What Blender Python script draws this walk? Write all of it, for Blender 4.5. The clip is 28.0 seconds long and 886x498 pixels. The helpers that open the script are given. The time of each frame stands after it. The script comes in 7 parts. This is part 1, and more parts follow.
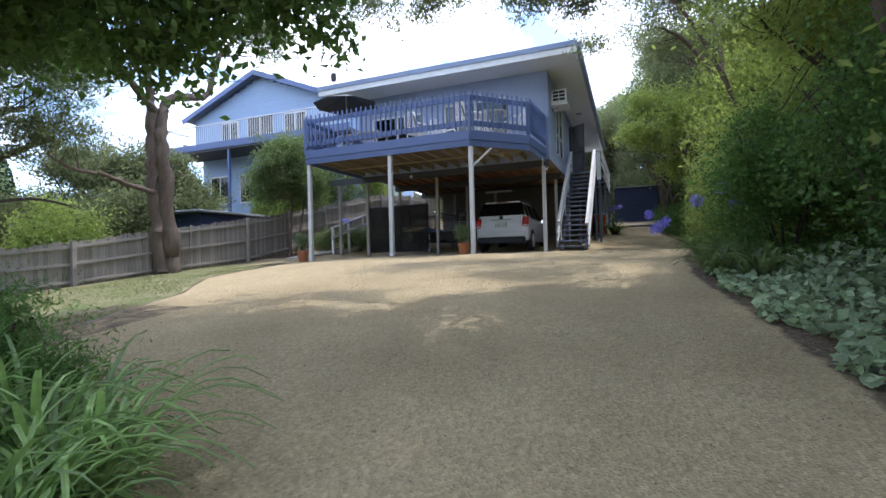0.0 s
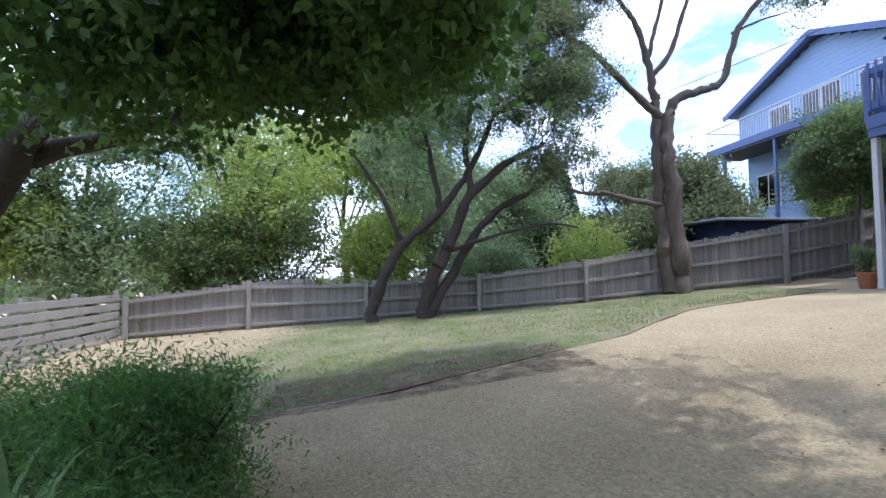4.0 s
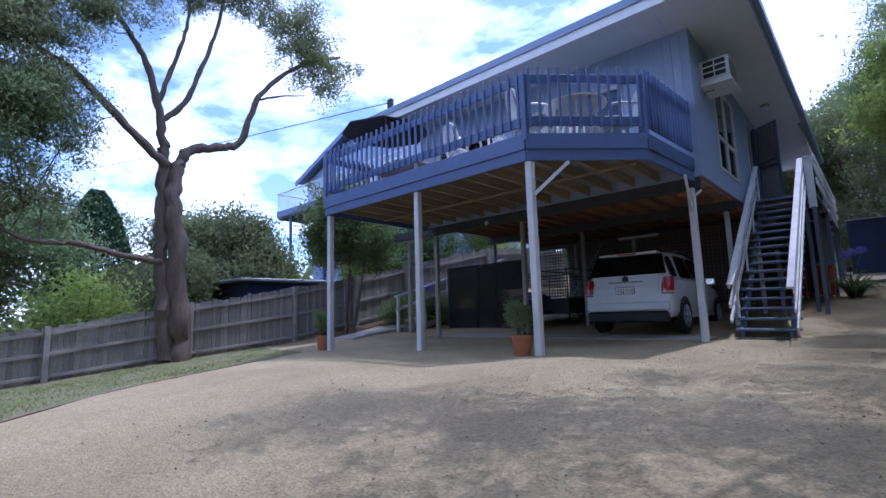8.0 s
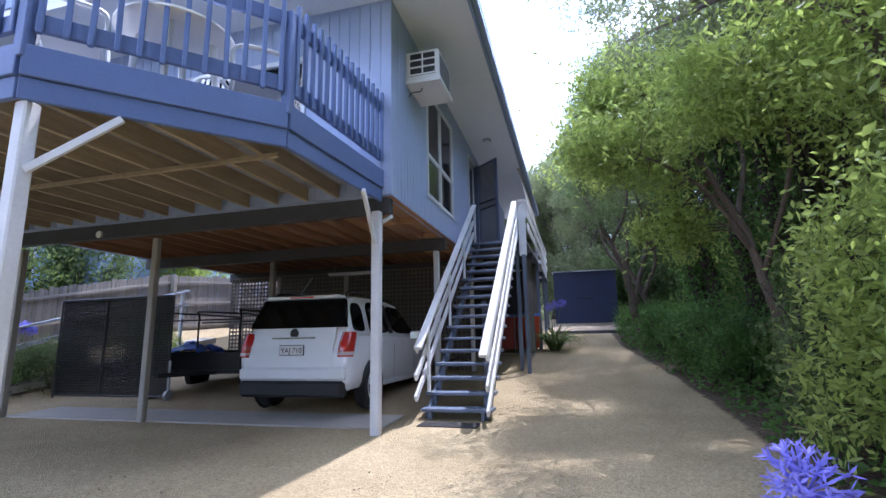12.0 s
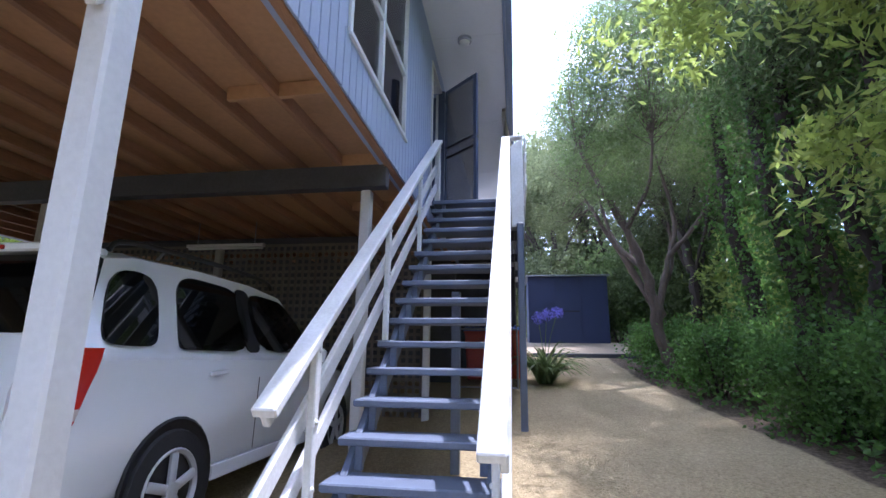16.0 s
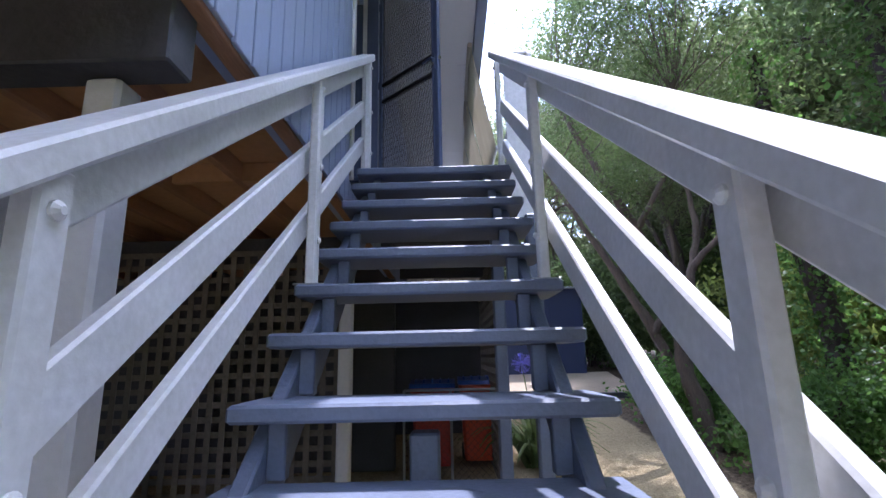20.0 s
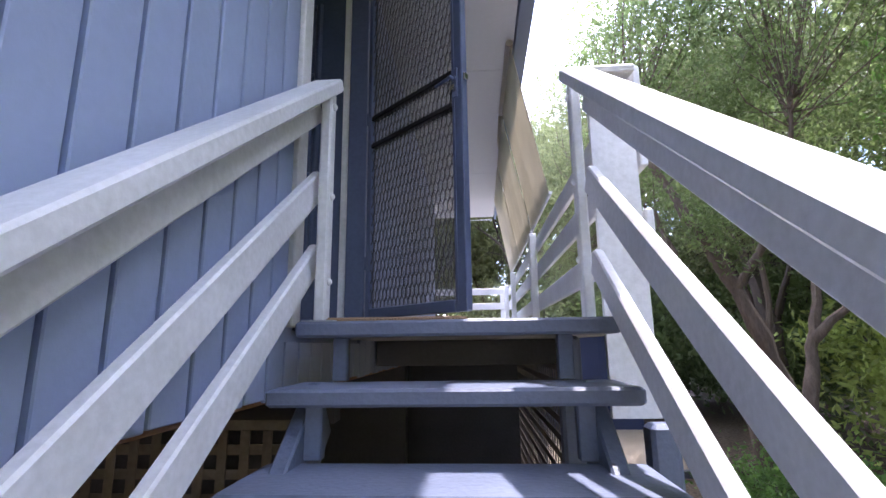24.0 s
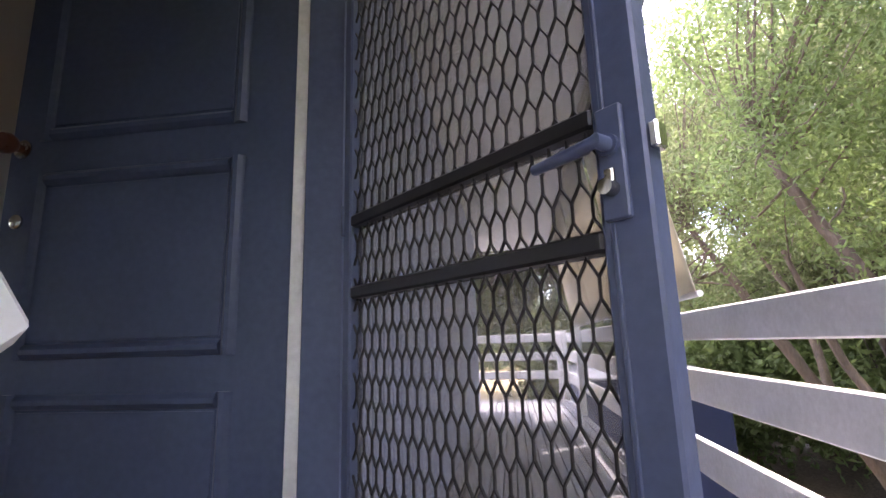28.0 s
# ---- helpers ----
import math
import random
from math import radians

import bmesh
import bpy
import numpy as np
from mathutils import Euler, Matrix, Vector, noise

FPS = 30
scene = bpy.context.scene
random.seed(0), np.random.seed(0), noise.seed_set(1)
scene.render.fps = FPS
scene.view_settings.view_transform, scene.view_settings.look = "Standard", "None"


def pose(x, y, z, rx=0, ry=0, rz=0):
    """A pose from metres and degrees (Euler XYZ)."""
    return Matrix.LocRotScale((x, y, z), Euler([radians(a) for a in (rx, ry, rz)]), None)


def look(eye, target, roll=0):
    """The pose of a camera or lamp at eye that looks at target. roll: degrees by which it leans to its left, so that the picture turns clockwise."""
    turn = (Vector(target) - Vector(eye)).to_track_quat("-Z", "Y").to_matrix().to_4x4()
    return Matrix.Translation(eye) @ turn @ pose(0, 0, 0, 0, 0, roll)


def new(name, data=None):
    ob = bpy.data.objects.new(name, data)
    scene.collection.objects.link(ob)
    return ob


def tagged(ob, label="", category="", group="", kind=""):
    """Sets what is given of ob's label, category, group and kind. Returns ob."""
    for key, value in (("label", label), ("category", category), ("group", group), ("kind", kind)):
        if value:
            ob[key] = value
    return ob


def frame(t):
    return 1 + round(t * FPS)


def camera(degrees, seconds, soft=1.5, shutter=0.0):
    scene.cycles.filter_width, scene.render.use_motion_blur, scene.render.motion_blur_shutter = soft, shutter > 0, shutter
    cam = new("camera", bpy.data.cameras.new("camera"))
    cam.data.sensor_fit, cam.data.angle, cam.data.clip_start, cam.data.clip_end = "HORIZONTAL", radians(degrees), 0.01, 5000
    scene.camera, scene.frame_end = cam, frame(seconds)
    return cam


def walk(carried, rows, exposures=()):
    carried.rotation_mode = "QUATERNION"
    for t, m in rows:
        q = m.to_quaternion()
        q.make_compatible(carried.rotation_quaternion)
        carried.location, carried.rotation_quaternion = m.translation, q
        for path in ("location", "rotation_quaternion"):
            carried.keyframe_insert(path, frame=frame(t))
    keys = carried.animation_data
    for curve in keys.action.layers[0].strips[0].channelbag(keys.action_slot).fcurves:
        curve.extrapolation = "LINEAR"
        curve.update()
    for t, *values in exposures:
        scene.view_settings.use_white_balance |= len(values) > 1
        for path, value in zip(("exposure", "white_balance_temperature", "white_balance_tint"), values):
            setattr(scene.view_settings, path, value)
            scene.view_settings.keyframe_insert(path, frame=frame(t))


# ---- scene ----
cam = camera(85.6, 28.0)
PATH = [
    (0, (1.32, -0.04, -0.028), (0.58, 1.818, -0.001), -1.5),
    (0.5, (1.109, 0.348, 0.007), (0.285, 2.17, 0.044), -1.4),
    (1, (0.893, 0.681, 0.044), (-0.102, 2.416, 0.093), -1.3),
    (1.5, (0.721, 0.919, 0.117), (-0.559, 2.455, 0.169), -1.1),
    (2, (0.611, 1.23, 0.183), (-0.951, 2.478, 0.246), -1.0),
    (2.5, (0.552, 1.581, 0.228), (-1.211, 2.524, 0.3), -0.8),
    (3, (0.489, 1.92, 0.262), (-1.419, 2.512, 0.348), -0.6),
    (3.5, (0.465, 2.281, 0.297), (-1.504, 2.62, 0.39), -0.3),
    (5.5, (0.754, 3.907, 0.569), (-1.241, 4.017, 0.645), -1.0),
    (6, (0.857, 4.394, 0.59), (-1.118, 4.705, 0.66), -1.2),
    (6.5, (0.875, 4.835, 0.605), (-1.025, 5.456, 0.668), -1.5),
    (7, (0.99, 5.185, 0.607), (-0.763, 6.145, 0.667), -1.7),
    (7.5, (1.052, 5.524, 0.62), (-0.505, 6.772, 0.756), -1.8),
    (8, (1.081, 5.972, 0.644), (-0.252, 7.44, 0.906), -1.7),
    (8.5, (1.166, 6.439, 0.727), (0.036, 8.053, 1.072), -1.7),
    (9, (1.227, 6.878, 0.787), (0.221, 8.569, 1.141), -1.6),
    (9.5, (1.299, 7.323, 0.859), (0.401, 9.074, 1.219), -1.6),
    (10, (1.349, 7.765, 0.932), (0.539, 9.557, 1.295), -1.5),
    (10.5, (1.322, 8.214, 1.032), (0.566, 10.031, 1.389), -1.1),
    (11, (1.273, 8.705, 1.068), (0.597, 10.552, 1.429), -1.1),
    (11.5, (1.209, 9.206, 1.089), (0.608, 11.079, 1.451), -1.3),
    (12, (1.117, 9.726, 1.121), (0.602, 11.625, 1.485), -1.1),
    (12.5, (1.047, 10.225, 1.19), (0.654, 12.154, 1.543), -1.1),
    (14.5, (0.355, 12.461, 1.145), (0.132, 14.405, 1.56), 0.2),
    (15, (0.263, 13.041, 1.164), (0.02, 14.98, 1.59), 0.1),
    (15.5, (0.143, 13.558, 1.194), (-0.127, 15.492, 1.625), 0.4),
    (16, (0.048, 14.075, 1.224), (-0.246, 16.007, 1.65), 0.7),
    (16.5, (-0.07, 14.592, 1.249), (-0.379, 16.521, 1.679), 0.6),
    (17, (-0.212, 15.088, 1.276), (-0.537, 17.013, 1.711), 0.7),
    (17.5, (-0.305, 15.559, 1.291), (-0.625, 17.484, 1.729), 0.9),
    (18, (-0.417, 16.003, 1.329), (-0.676, 17.933, 1.784), -0.6),
    (18.5, (-0.458, 16.38, 1.469), (-0.602, 18.321, 1.928), -1.2),
    (19, (-0.458, 16.649, 1.618), (-0.551, 18.594, 2.077), -1.2),
    (19.5, (-0.449, 16.871, 1.795), (-0.518, 18.818, 2.246), -1.2),
    (20, (-0.421, 17.082, 1.979), (-0.434, 19.033, 2.415), -1.3),
    (20.5, (-0.428, 17.28, 2.133), (-0.464, 19.23, 2.578), -0.9),
    (21, (-0.428, 17.446, 2.274), (-0.449, 19.396, 2.721), -0.6),
    (21.5, (-0.433, 17.611, 2.415), (-0.438, 19.561, 2.86), -0.1),
    (23.5, (-0.432, 18.307, 2.976), (-0.533, 20.264, 3.375), -0.8),
    (24, (-0.419, 18.494, 3.099), (-0.548, 20.45, 3.496), -0.8),
    (24.5, (-0.448, 18.703, 3.227), (-0.609, 20.655, 3.632), -1.0),
    (25, (-0.454, 18.877, 3.35), (-0.633, 20.827, 3.757), -0.9),
    (25.5, (-0.433, 19.043, 3.489), (-0.627, 20.991, 3.899), -1.2),
    (26, (-0.455, 19.212, 3.604), (-0.684, 21.157, 4.008), -0.9),
    (26.5, (-0.475, 19.409, 3.722), (-0.726, 21.351, 4.13), -0.9),
    (27, (-0.504, 19.584, 3.853), (-0.776, 21.523, 4.259), -1.0),
    (27.5, (-0.584, 19.742, 3.985), (-0.859, 21.684, 4.377), -1.3),
    (28, (-0.613, 19.875, 4.036), (-0.879, 21.818, 4.429), -1.7),
]
walk(cam, [(t, look(eye, target, roll)) for t, eye, target, roll in PATH],
     exposures=[(0, 1.45, 5950, 14), (1, 1.65, 5850, 15), (2, 1.6, 5650, 16), (3, 1.4, 5450, 17), (6, 1.3, 5450, 19), (8, 0.9, 5000, 25), (9, 0.95, 5000, 25), (11, 1.85, 5400, 22), (15, 2.6, 5400, 23), (17, 2.65, 5400, 24), (19, 2.55, 5500, 24), (21, 2.8, 5600, 24), (24, 3.05, 6050, 26), (25, 3.0, 6050, 26), (26, 2.95, 6050, 26), (27, 3.2, 6350, 28), (28, 3.75, 7000, 30)])

# ---- world, sun ----
SUN_DIR = Vector((-0.22, -0.31, -1.0)).normalized()
world = bpy.data.worlds.new("sky_world")
scene.world = world
world.use_nodes = True
wn, wl = world.node_tree.nodes, world.node_tree.links
bg = wn["Background"]
sky = wn.new("ShaderNodeTexSky")
sky.sky_type = "NISHITA"
sky.sun_disc = False
sky.sun_elevation = math.asin(-SUN_DIR.z)
sky.sun_rotation = math.atan2(-SUN_DIR.x, -SUN_DIR.y)
sky.air_density, sky.dust_density, sky.ozone_density = 1.0, 1.2, 1.5
tc = wn.new("ShaderNodeTexCoord")
mp = wn.new("ShaderNodeMapping")
mp.inputs["Scale"].default_value = (1.0, 1.0, 2.2)
cl = wn.new("ShaderNodeTexNoise")
cl.inputs["Scale"].default_value = 2.6
cl.inputs["Detail"].default_value = 8.0
cl.inputs["Roughness"].default_value = 0.62
cl.inputs["Distortion"].default_value = 0.35
cr = wn.new("ShaderNodeValToRGB")
cr.color_ramp.elements[0].position, cr.color_ramp.elements[1].position = 0.43, 0.70
mx = wn.new("ShaderNodeMix")
mx.data_type = "RGBA"
mx.inputs["B"].default_value = (11.0, 11.4, 12.2, 1)
wl.new(tc.outputs["Generated"], mp.inputs["Vector"])
wl.new(mp.outputs["Vector"], cl.inputs["Vector"])
wl.new(cl.outputs["Fac"], cr.inputs["Fac"])
wl.new(cr.outputs["Color"], mx.inputs["Factor"])
wl.new(sky.outputs["Color"], mx.inputs["A"])
wl.new(mx.outputs["Result"], bg.inputs["Color"])
bg.inputs["Strength"].default_value = 0.15
sun = new("sun", bpy.data.lights.new("sun", "SUN"))
sun.data.energy, sun.data.angle, sun.data.color = 1.45, radians(0.6), (1.0, 0.96, 0.90)
sun.matrix_world = look((0, 0, 40), Vector((0, 0, 40)) + SUN_DIR)


# ---- materials ----
def material(name, color, rough=0.6, metal=0.0, var=0.25, scale=6.0, fine=60.0, bump=0.15, color2=None, coat=0.0,
             per=0.0, stretch=(1, 1, 1), trans=0.0, spec=0.5):
    """A procedural paint, wood, stone or leaf: colour with broad stains, fine grain and relief."""
    m = bpy.data.materials.new(name)
    m.use_nodes = True
    n, l = m.node_tree.nodes, m.node_tree.links
    b = n["Principled BSDF"]
    b.inputs["Roughness"].default_value, b.inputs["Metallic"].default_value = rough, metal
    b.inputs["Specular IOR Level"].default_value = spec
    if coat:
        b.inputs["Coat Weight"].default_value = coat
    geo = n.new("ShaderNodeTexCoord")
    mapping = n.new("ShaderNodeMapping")
    mapping.inputs["Scale"].default_value = stretch
    l.new(geo.outputs["Object"], mapping.inputs["Vector"])
    big, small = n.new("ShaderNodeTexNoise"), n.new("ShaderNodeTexNoise")
    big.inputs["Scale"].default_value, big.inputs["Detail"].default_value = scale, 5.0
    small.inputs["Scale"].default_value, small.inputs["Detail"].default_value = fine, 4.0
    for t in (big, small):
        l.new(mapping.outputs["Vector"], t.inputs["Vector"])
    c2 = color2 or tuple(c * (1 - var) for c in color)
    ramp = n.new("ShaderNodeValToRGB")
    ramp.color_ramp.elements[0].position, ramp.color_ramp.elements[1].position = 0.32, 0.68
    ramp.color_ramp.elements[0].color, ramp.color_ramp.elements[1].color = (*c2, 1), (*color, 1)
    add = n.new("ShaderNodeMath")
    add.operation = "MULTIPLY_ADD"
    add.inputs[1].default_value, add.inputs[2].default_value = 0.45, 0.0
    l.new(small.outputs["Fac"], add.inputs[0])
    add2 = n.new("ShaderNodeMath")
    add2.operation = "MULTIPLY_ADD"
    add2.inputs[1].default_value = 0.55
    l.new(big.outputs["Fac"], add2.inputs[0])
    l.new(add.outputs[0], add2.inputs[2])
    l.new(add2.outputs[0], ramp.inputs["Fac"])
    last = ramp.outputs["Color"]
    if per:
        info = n.new("ShaderNodeObjectInfo")
        isl = n.new("ShaderNodeNewGeometry")
        s = n.new("ShaderNodeMath")
        s.operation = "ADD"
        l.new(info.outputs["Random"], s.inputs[0])
        l.new(isl.outputs["Random Per Island"], s.inputs[1])
        f = n.new("ShaderNodeMath")
        f.operation = "FRACT"
        l.new(s.outputs[0], f.inputs[0])
        mr = n.new("ShaderNodeMapRange")
        mr.inputs["To Min"].default_value, mr.inputs["To Max"].default_value = 1 - per, 1 + per
        l.new(f.outputs[0], mr.inputs["Value"])
        hsv = n.new("ShaderNodeHueSaturation")
        l.new(mr.outputs[0], hsv.inputs["Value"])
        l.new(last, hsv.inputs["Color"])
        last = hsv.outputs["Color"]
    l.new(last, b.inputs["Base Color"])
    rr = n.new("ShaderNodeMapRange")
    rr.inputs["To Min"].default_value, rr.inputs["To Max"].default_value = max(0.02, rough - 0.12), min(1, rough + 0.12)
    l.new(big.outputs["Fac"], rr.inputs["Value"])
    l.new(rr.outputs[0], b.inputs["Roughness"])
    if bump:
        bp = n.new("ShaderNodeBump")
        bp.inputs["Strength"].default_value, bp.inputs["Distance"].default_value = bump, 0.01
        l.new(small.outputs["Fac"], bp.inputs["Height"])
        l.new(bp.outputs["Normal"], b.inputs["Normal"])
    if trans:
        out = n["Material Output"]
        tr = n.new("ShaderNodeBsdfTranslucent")
        mixs = n.new("ShaderNodeMixShader")
        bright = n.new("ShaderNodeHueSaturation")
        bright.inputs["Value"].default_value, bright.inputs["Saturation"].default_value = 2.0, 1.1
        l.new(last, bright.inputs["Color"])
        l.new(bright.outputs["Color"], tr.inputs["Color"])
        mixs.inputs[0].default_value = trans
        l.new(b.outputs[0], mixs.inputs[1])
        l.new(tr.outputs[0], mixs.inputs[2])
        l.new(mixs.outputs[0], out.inputs["Surface"])
    return m


def glass(name, tint=(0.8, 0.85, 0.85), through_part=0.6, rough=0.02):
    m = bpy.data.materials.new(name)
    m.use_nodes = True
    n, l = m.node_tree.nodes, m.node_tree.links
    gl, tr, mixs, fr = n.new("ShaderNodeBsdfGlossy"), n.new("ShaderNodeBsdfTransparent"), n.new("ShaderNodeMixShader"), n.new("ShaderNodeFresnel")
    gl.inputs["Roughness"].default_value = rough
    tr.inputs["Color"].default_value = (*[c * through_part for c in tint], 1)
    fr.inputs["IOR"].default_value = 1.6
    l.new(fr.outputs[0], mixs.inputs[0])
    l.new(tr.outputs[0], mixs.inputs[1])
    l.new(gl.outputs[0], mixs.inputs[2])
    l.new(mixs.outputs[0], n["Material Output"].inputs["Surface"])
    return m


M_BLUE = material("blue_cladding_paint", (0.36, 0.425, 0.60), 0.5, var=0.10, scale=1.6, fine=40, bump=0.12)
M_DECKBLUE = material("blue_fascia_paint", (0.115, 0.165, 0.34), 0.5, var=0.18, scale=2.2, fine=50, bump=0.15, per=0.06)
M_STAIRBLUE = material("slate_blue_tread_paint", (0.148, 0.178, 0.25), 0.5, var=0.25, scale=5, fine=70, bump=0.2, per=0.08)
M_NAVY = material("navy_paint", (0.075, 0.10, 0.175), 0.42, var=0.3, scale=3, fine=50, bump=0.08)
M_SHED = material("navy_shed_paint", (0.03, 0.045, 0.115), 0.55, var=0.2, scale=2, fine=40)
M_WHITE = material("white_gloss_paint", (0.82, 0.82, 0.82), 0.38, var=0.08, scale=4, fine=55, bump=0.12, color2=(0.62, 0.62, 0.60))
M_WHITEPOST = material("worn_white_paint", (0.70, 0.70, 0.71), 0.5, var=0.15, scale=3, fine=40, bump=0.2)
M_SOFFIT = material("white_soffit_board", (0.72, 0.73, 0.74), 0.6, var=0.06, scale=1.2, fine=30, bump=0.05)
M_GUTTER = material("blue_grey_steel", (0.24, 0.30, 0.43), 0.4, var=0.1, scale=3, fine=30, bump=0.03)
M_ROOF = material("zincalume_roof", (0.45, 0.47, 0.5), 0.4, metal=0.6, var=0.1, scale=2)
M_RAW = material("weathered_pine_joist", (0.40, 0.32, 0.20), 0.75, var=0.4, scale=3, fine=30, stretch=(6, 0.6, 6), bump=0.3, per=0.15)
M_REDWOOD = material("red_brown_floor_joist", (0.42, 0.225, 0.125), 0.7, var=0.4, scale=3, fine=30, stretch=(6, 0.6, 6), bump=0.3, per=0.15)
M_PLY = material("orange_plywood", (0.50, 0.29, 0.15), 0.7, var=0.25, scale=2, fine=25, bump=0.1)
M_BEAM = material("dark_stained_bearer", (0.075, 0.077, 0.088), 0.6, var=0.4, scale=4, fine=40, bump=0.25)
M_LATTICE = material("weathered_lattice_lath", (0.20, 0.175, 0.15), 0.8, var=0.35, scale=4, fine=40, bump=0.2, per=0.15)
M_FENCE = material("silvered_fence_paling", (0.30, 0.265, 0.225), 0.85, var=0.45, scale=2.5, fine=22, stretch=(5, 5, 0.7), bump=0.4, per=0.22)
M_FENCERAIL = material("grey_fence_rail", (0.33, 0.30, 0.26), 0.85, var=0.35, scale=3, fine=25, bump=0.35)
M_GREYPOST = material("grey_timber_post", (0.42, 0.39, 0.34), 0.75, var=0.3, scale=4, fine=30, stretch=(4, 4, 0.6), bump=0.3)
M_DECKBOARD = material("grey_deck_board", (0.30, 0.31, 0.34), 0.6, var=0.2, scale=3, fine=50, bump=0.2, per=0.1)
M_LANDING = material("painted_landing_board", (0.36, 0.37, 0.40), 0.5, var=0.2, scale=5, fine=50, bump=0.2)
M_CONCRETE = material("concrete_slab", (0.44, 0.40, 0.345), 0.85, var=0.25, scale=1.5, fine=60, bump=0.25)
M_TERRACOTTA = material("terracotta", (0.44, 0.165, 0.075), 0.7, var=0.25, scale=8, fine=60, bump=0.15)
M_SOIL = material("dark_soil", (0.05, 0.035, 0.025), 0.95, var=0.5, scale=10, fine=80, bump=0.6)
M_BARK = material("grey_brown_bark", (0.155, 0.115, 0.085), 0.9, var=0.55, scale=5, fine=26, stretch=(3, 3, 0.55), bump=0.9)
M_BARKDARK = material("dark_bark", (0.075, 0.055, 0.042), 0.9, var=0.5, scale=5, fine=26, stretch=(3, 3, 0.55), bump=0.9)
M_CARWHITE = material("white_car_paint", (0.80, 0.81, 0.83), 0.22, var=0.02, scale=1, fine=20, bump=0.0, coat=0.8)
M_BLACKPLASTIC = material("black_plastic", (0.018, 0.018, 0.02), 0.5, var=0.2, scale=6, fine=60, bump=0.08)
M_RUBBER = material("tyre_rubber", (0.02, 0.02, 0.021), 0.8, var=0.3, scale=8, fine=60, bump=0.2)
M_ALLOY = material("alloy_wheel", (0.62, 0.63, 0.65), 0.35, metal=0.3, var=0.1, scale=6, bump=0.03)
M_CHROME = material("chrome", (0.7, 0.71, 0.73), 0.15, metal=1.0, var=0.05, scale=4, bump=0.0)
M_CARGLASS = glass("dark_car_glass", (0.25, 0.28, 0.27), 0.22)
M_REDLENS = material("red_tail_lens", (0.50, 0.02, 0.012), 0.12, var=0.15, scale=8, bump=0.0, coat=0.6)
M_CLEARLENS = material("clear_lamp_lens", (0.62, 0.52, 0.5), 0.12, var=0.15, scale=8, bump=0.0, coat=0.6)
M_WINGLASS = glass("window_glass", (0.85, 0.9, 0.9), 0.75)
M_CLEARGLASS = glass("clear_window_glass", (0.95, 0.97, 0.97), 0.97)
M_ALUFRAME = material("white_aluminium_frame", (0.66, 0.67, 0.68), 0.4, var=0.06, scale=4, bump=0.02)
M_DARKSTEEL = material("black_steel", (0.022, 0.022, 0.024), 0.45, metal=0.3, var=0.2, scale=6, bump=0.05)
M_GALV = material("galvanised_steel", (0.36, 0.37, 0.38), 0.45, metal=0.7, var=0.15, scale=8, bump=0.05)
M_CANVAS = material("cream_canvas_blind", (0.56, 0.53, 0.45), 0.85, var=0.16, scale=3, fine=160, bump=0.2, trans=0.35)
M_COIR = material("coir_door_mat", (0.36, 0.235, 0.13), 0.95, var=0.35, scale=9, fine=140, bump=0.8)
M_RUBMAT = material("dark_rubber_mat", (0.035, 0.033, 0.032), 0.85, var=0.3, scale=6, fine=80, bump=0.4)
M_REDBIN = material("red_plastic_bin", (0.42, 0.035, 0.02), 0.45, var=0.15, scale=4, bump=0.05)
M_ORANGEBIN = material("orange_red_plastic", (0.62, 0.075, 0.02), 0.42, var=0.12, scale=4, bump=0.05)
M_BLUETARP = material("blue_tarpaulin", (0.03, 0.10, 0.42), 0.4, var=0.25, scale=6, fine=30, bump=0.3)
M_INNER = material("cream_plaster", (0.55, 0.52, 0.46), 0.8, var=0.06, scale=2, bump=0.05)
M_NEIGHBOUR = material("pale_blue_weatherboard", (0.30, 0.41, 0.60), 0.55, var=0.1, scale=1.5, fine=30, bump=0.1)
M_KNOB = material("brown_timber_knob", (0.14, 0.045, 0.02), 0.3, var=0.3, scale=20, bump=0.05, coat=0.4)
M_BRASS = material("nickel_lock", (0.6, 0.57, 0.5), 0.25, metal=1.0, var=0.1, scale=20, bump=0.0)
M_PLASTICWHITE = material("white_moulded_plastic", (0.74, 0.73, 0.70), 0.35, var=0.06, scale=6, bump=0.03)
M_CABLE = material("black_cable", (0.03, 0.03, 0.03), 0.6, var=0.1, scale=6, bump=0.0)

M_LAMP = material("opal_lamp_glass", (0.7, 0.7, 0.68), 0.3, var=0.05, scale=6, bump=0.0)

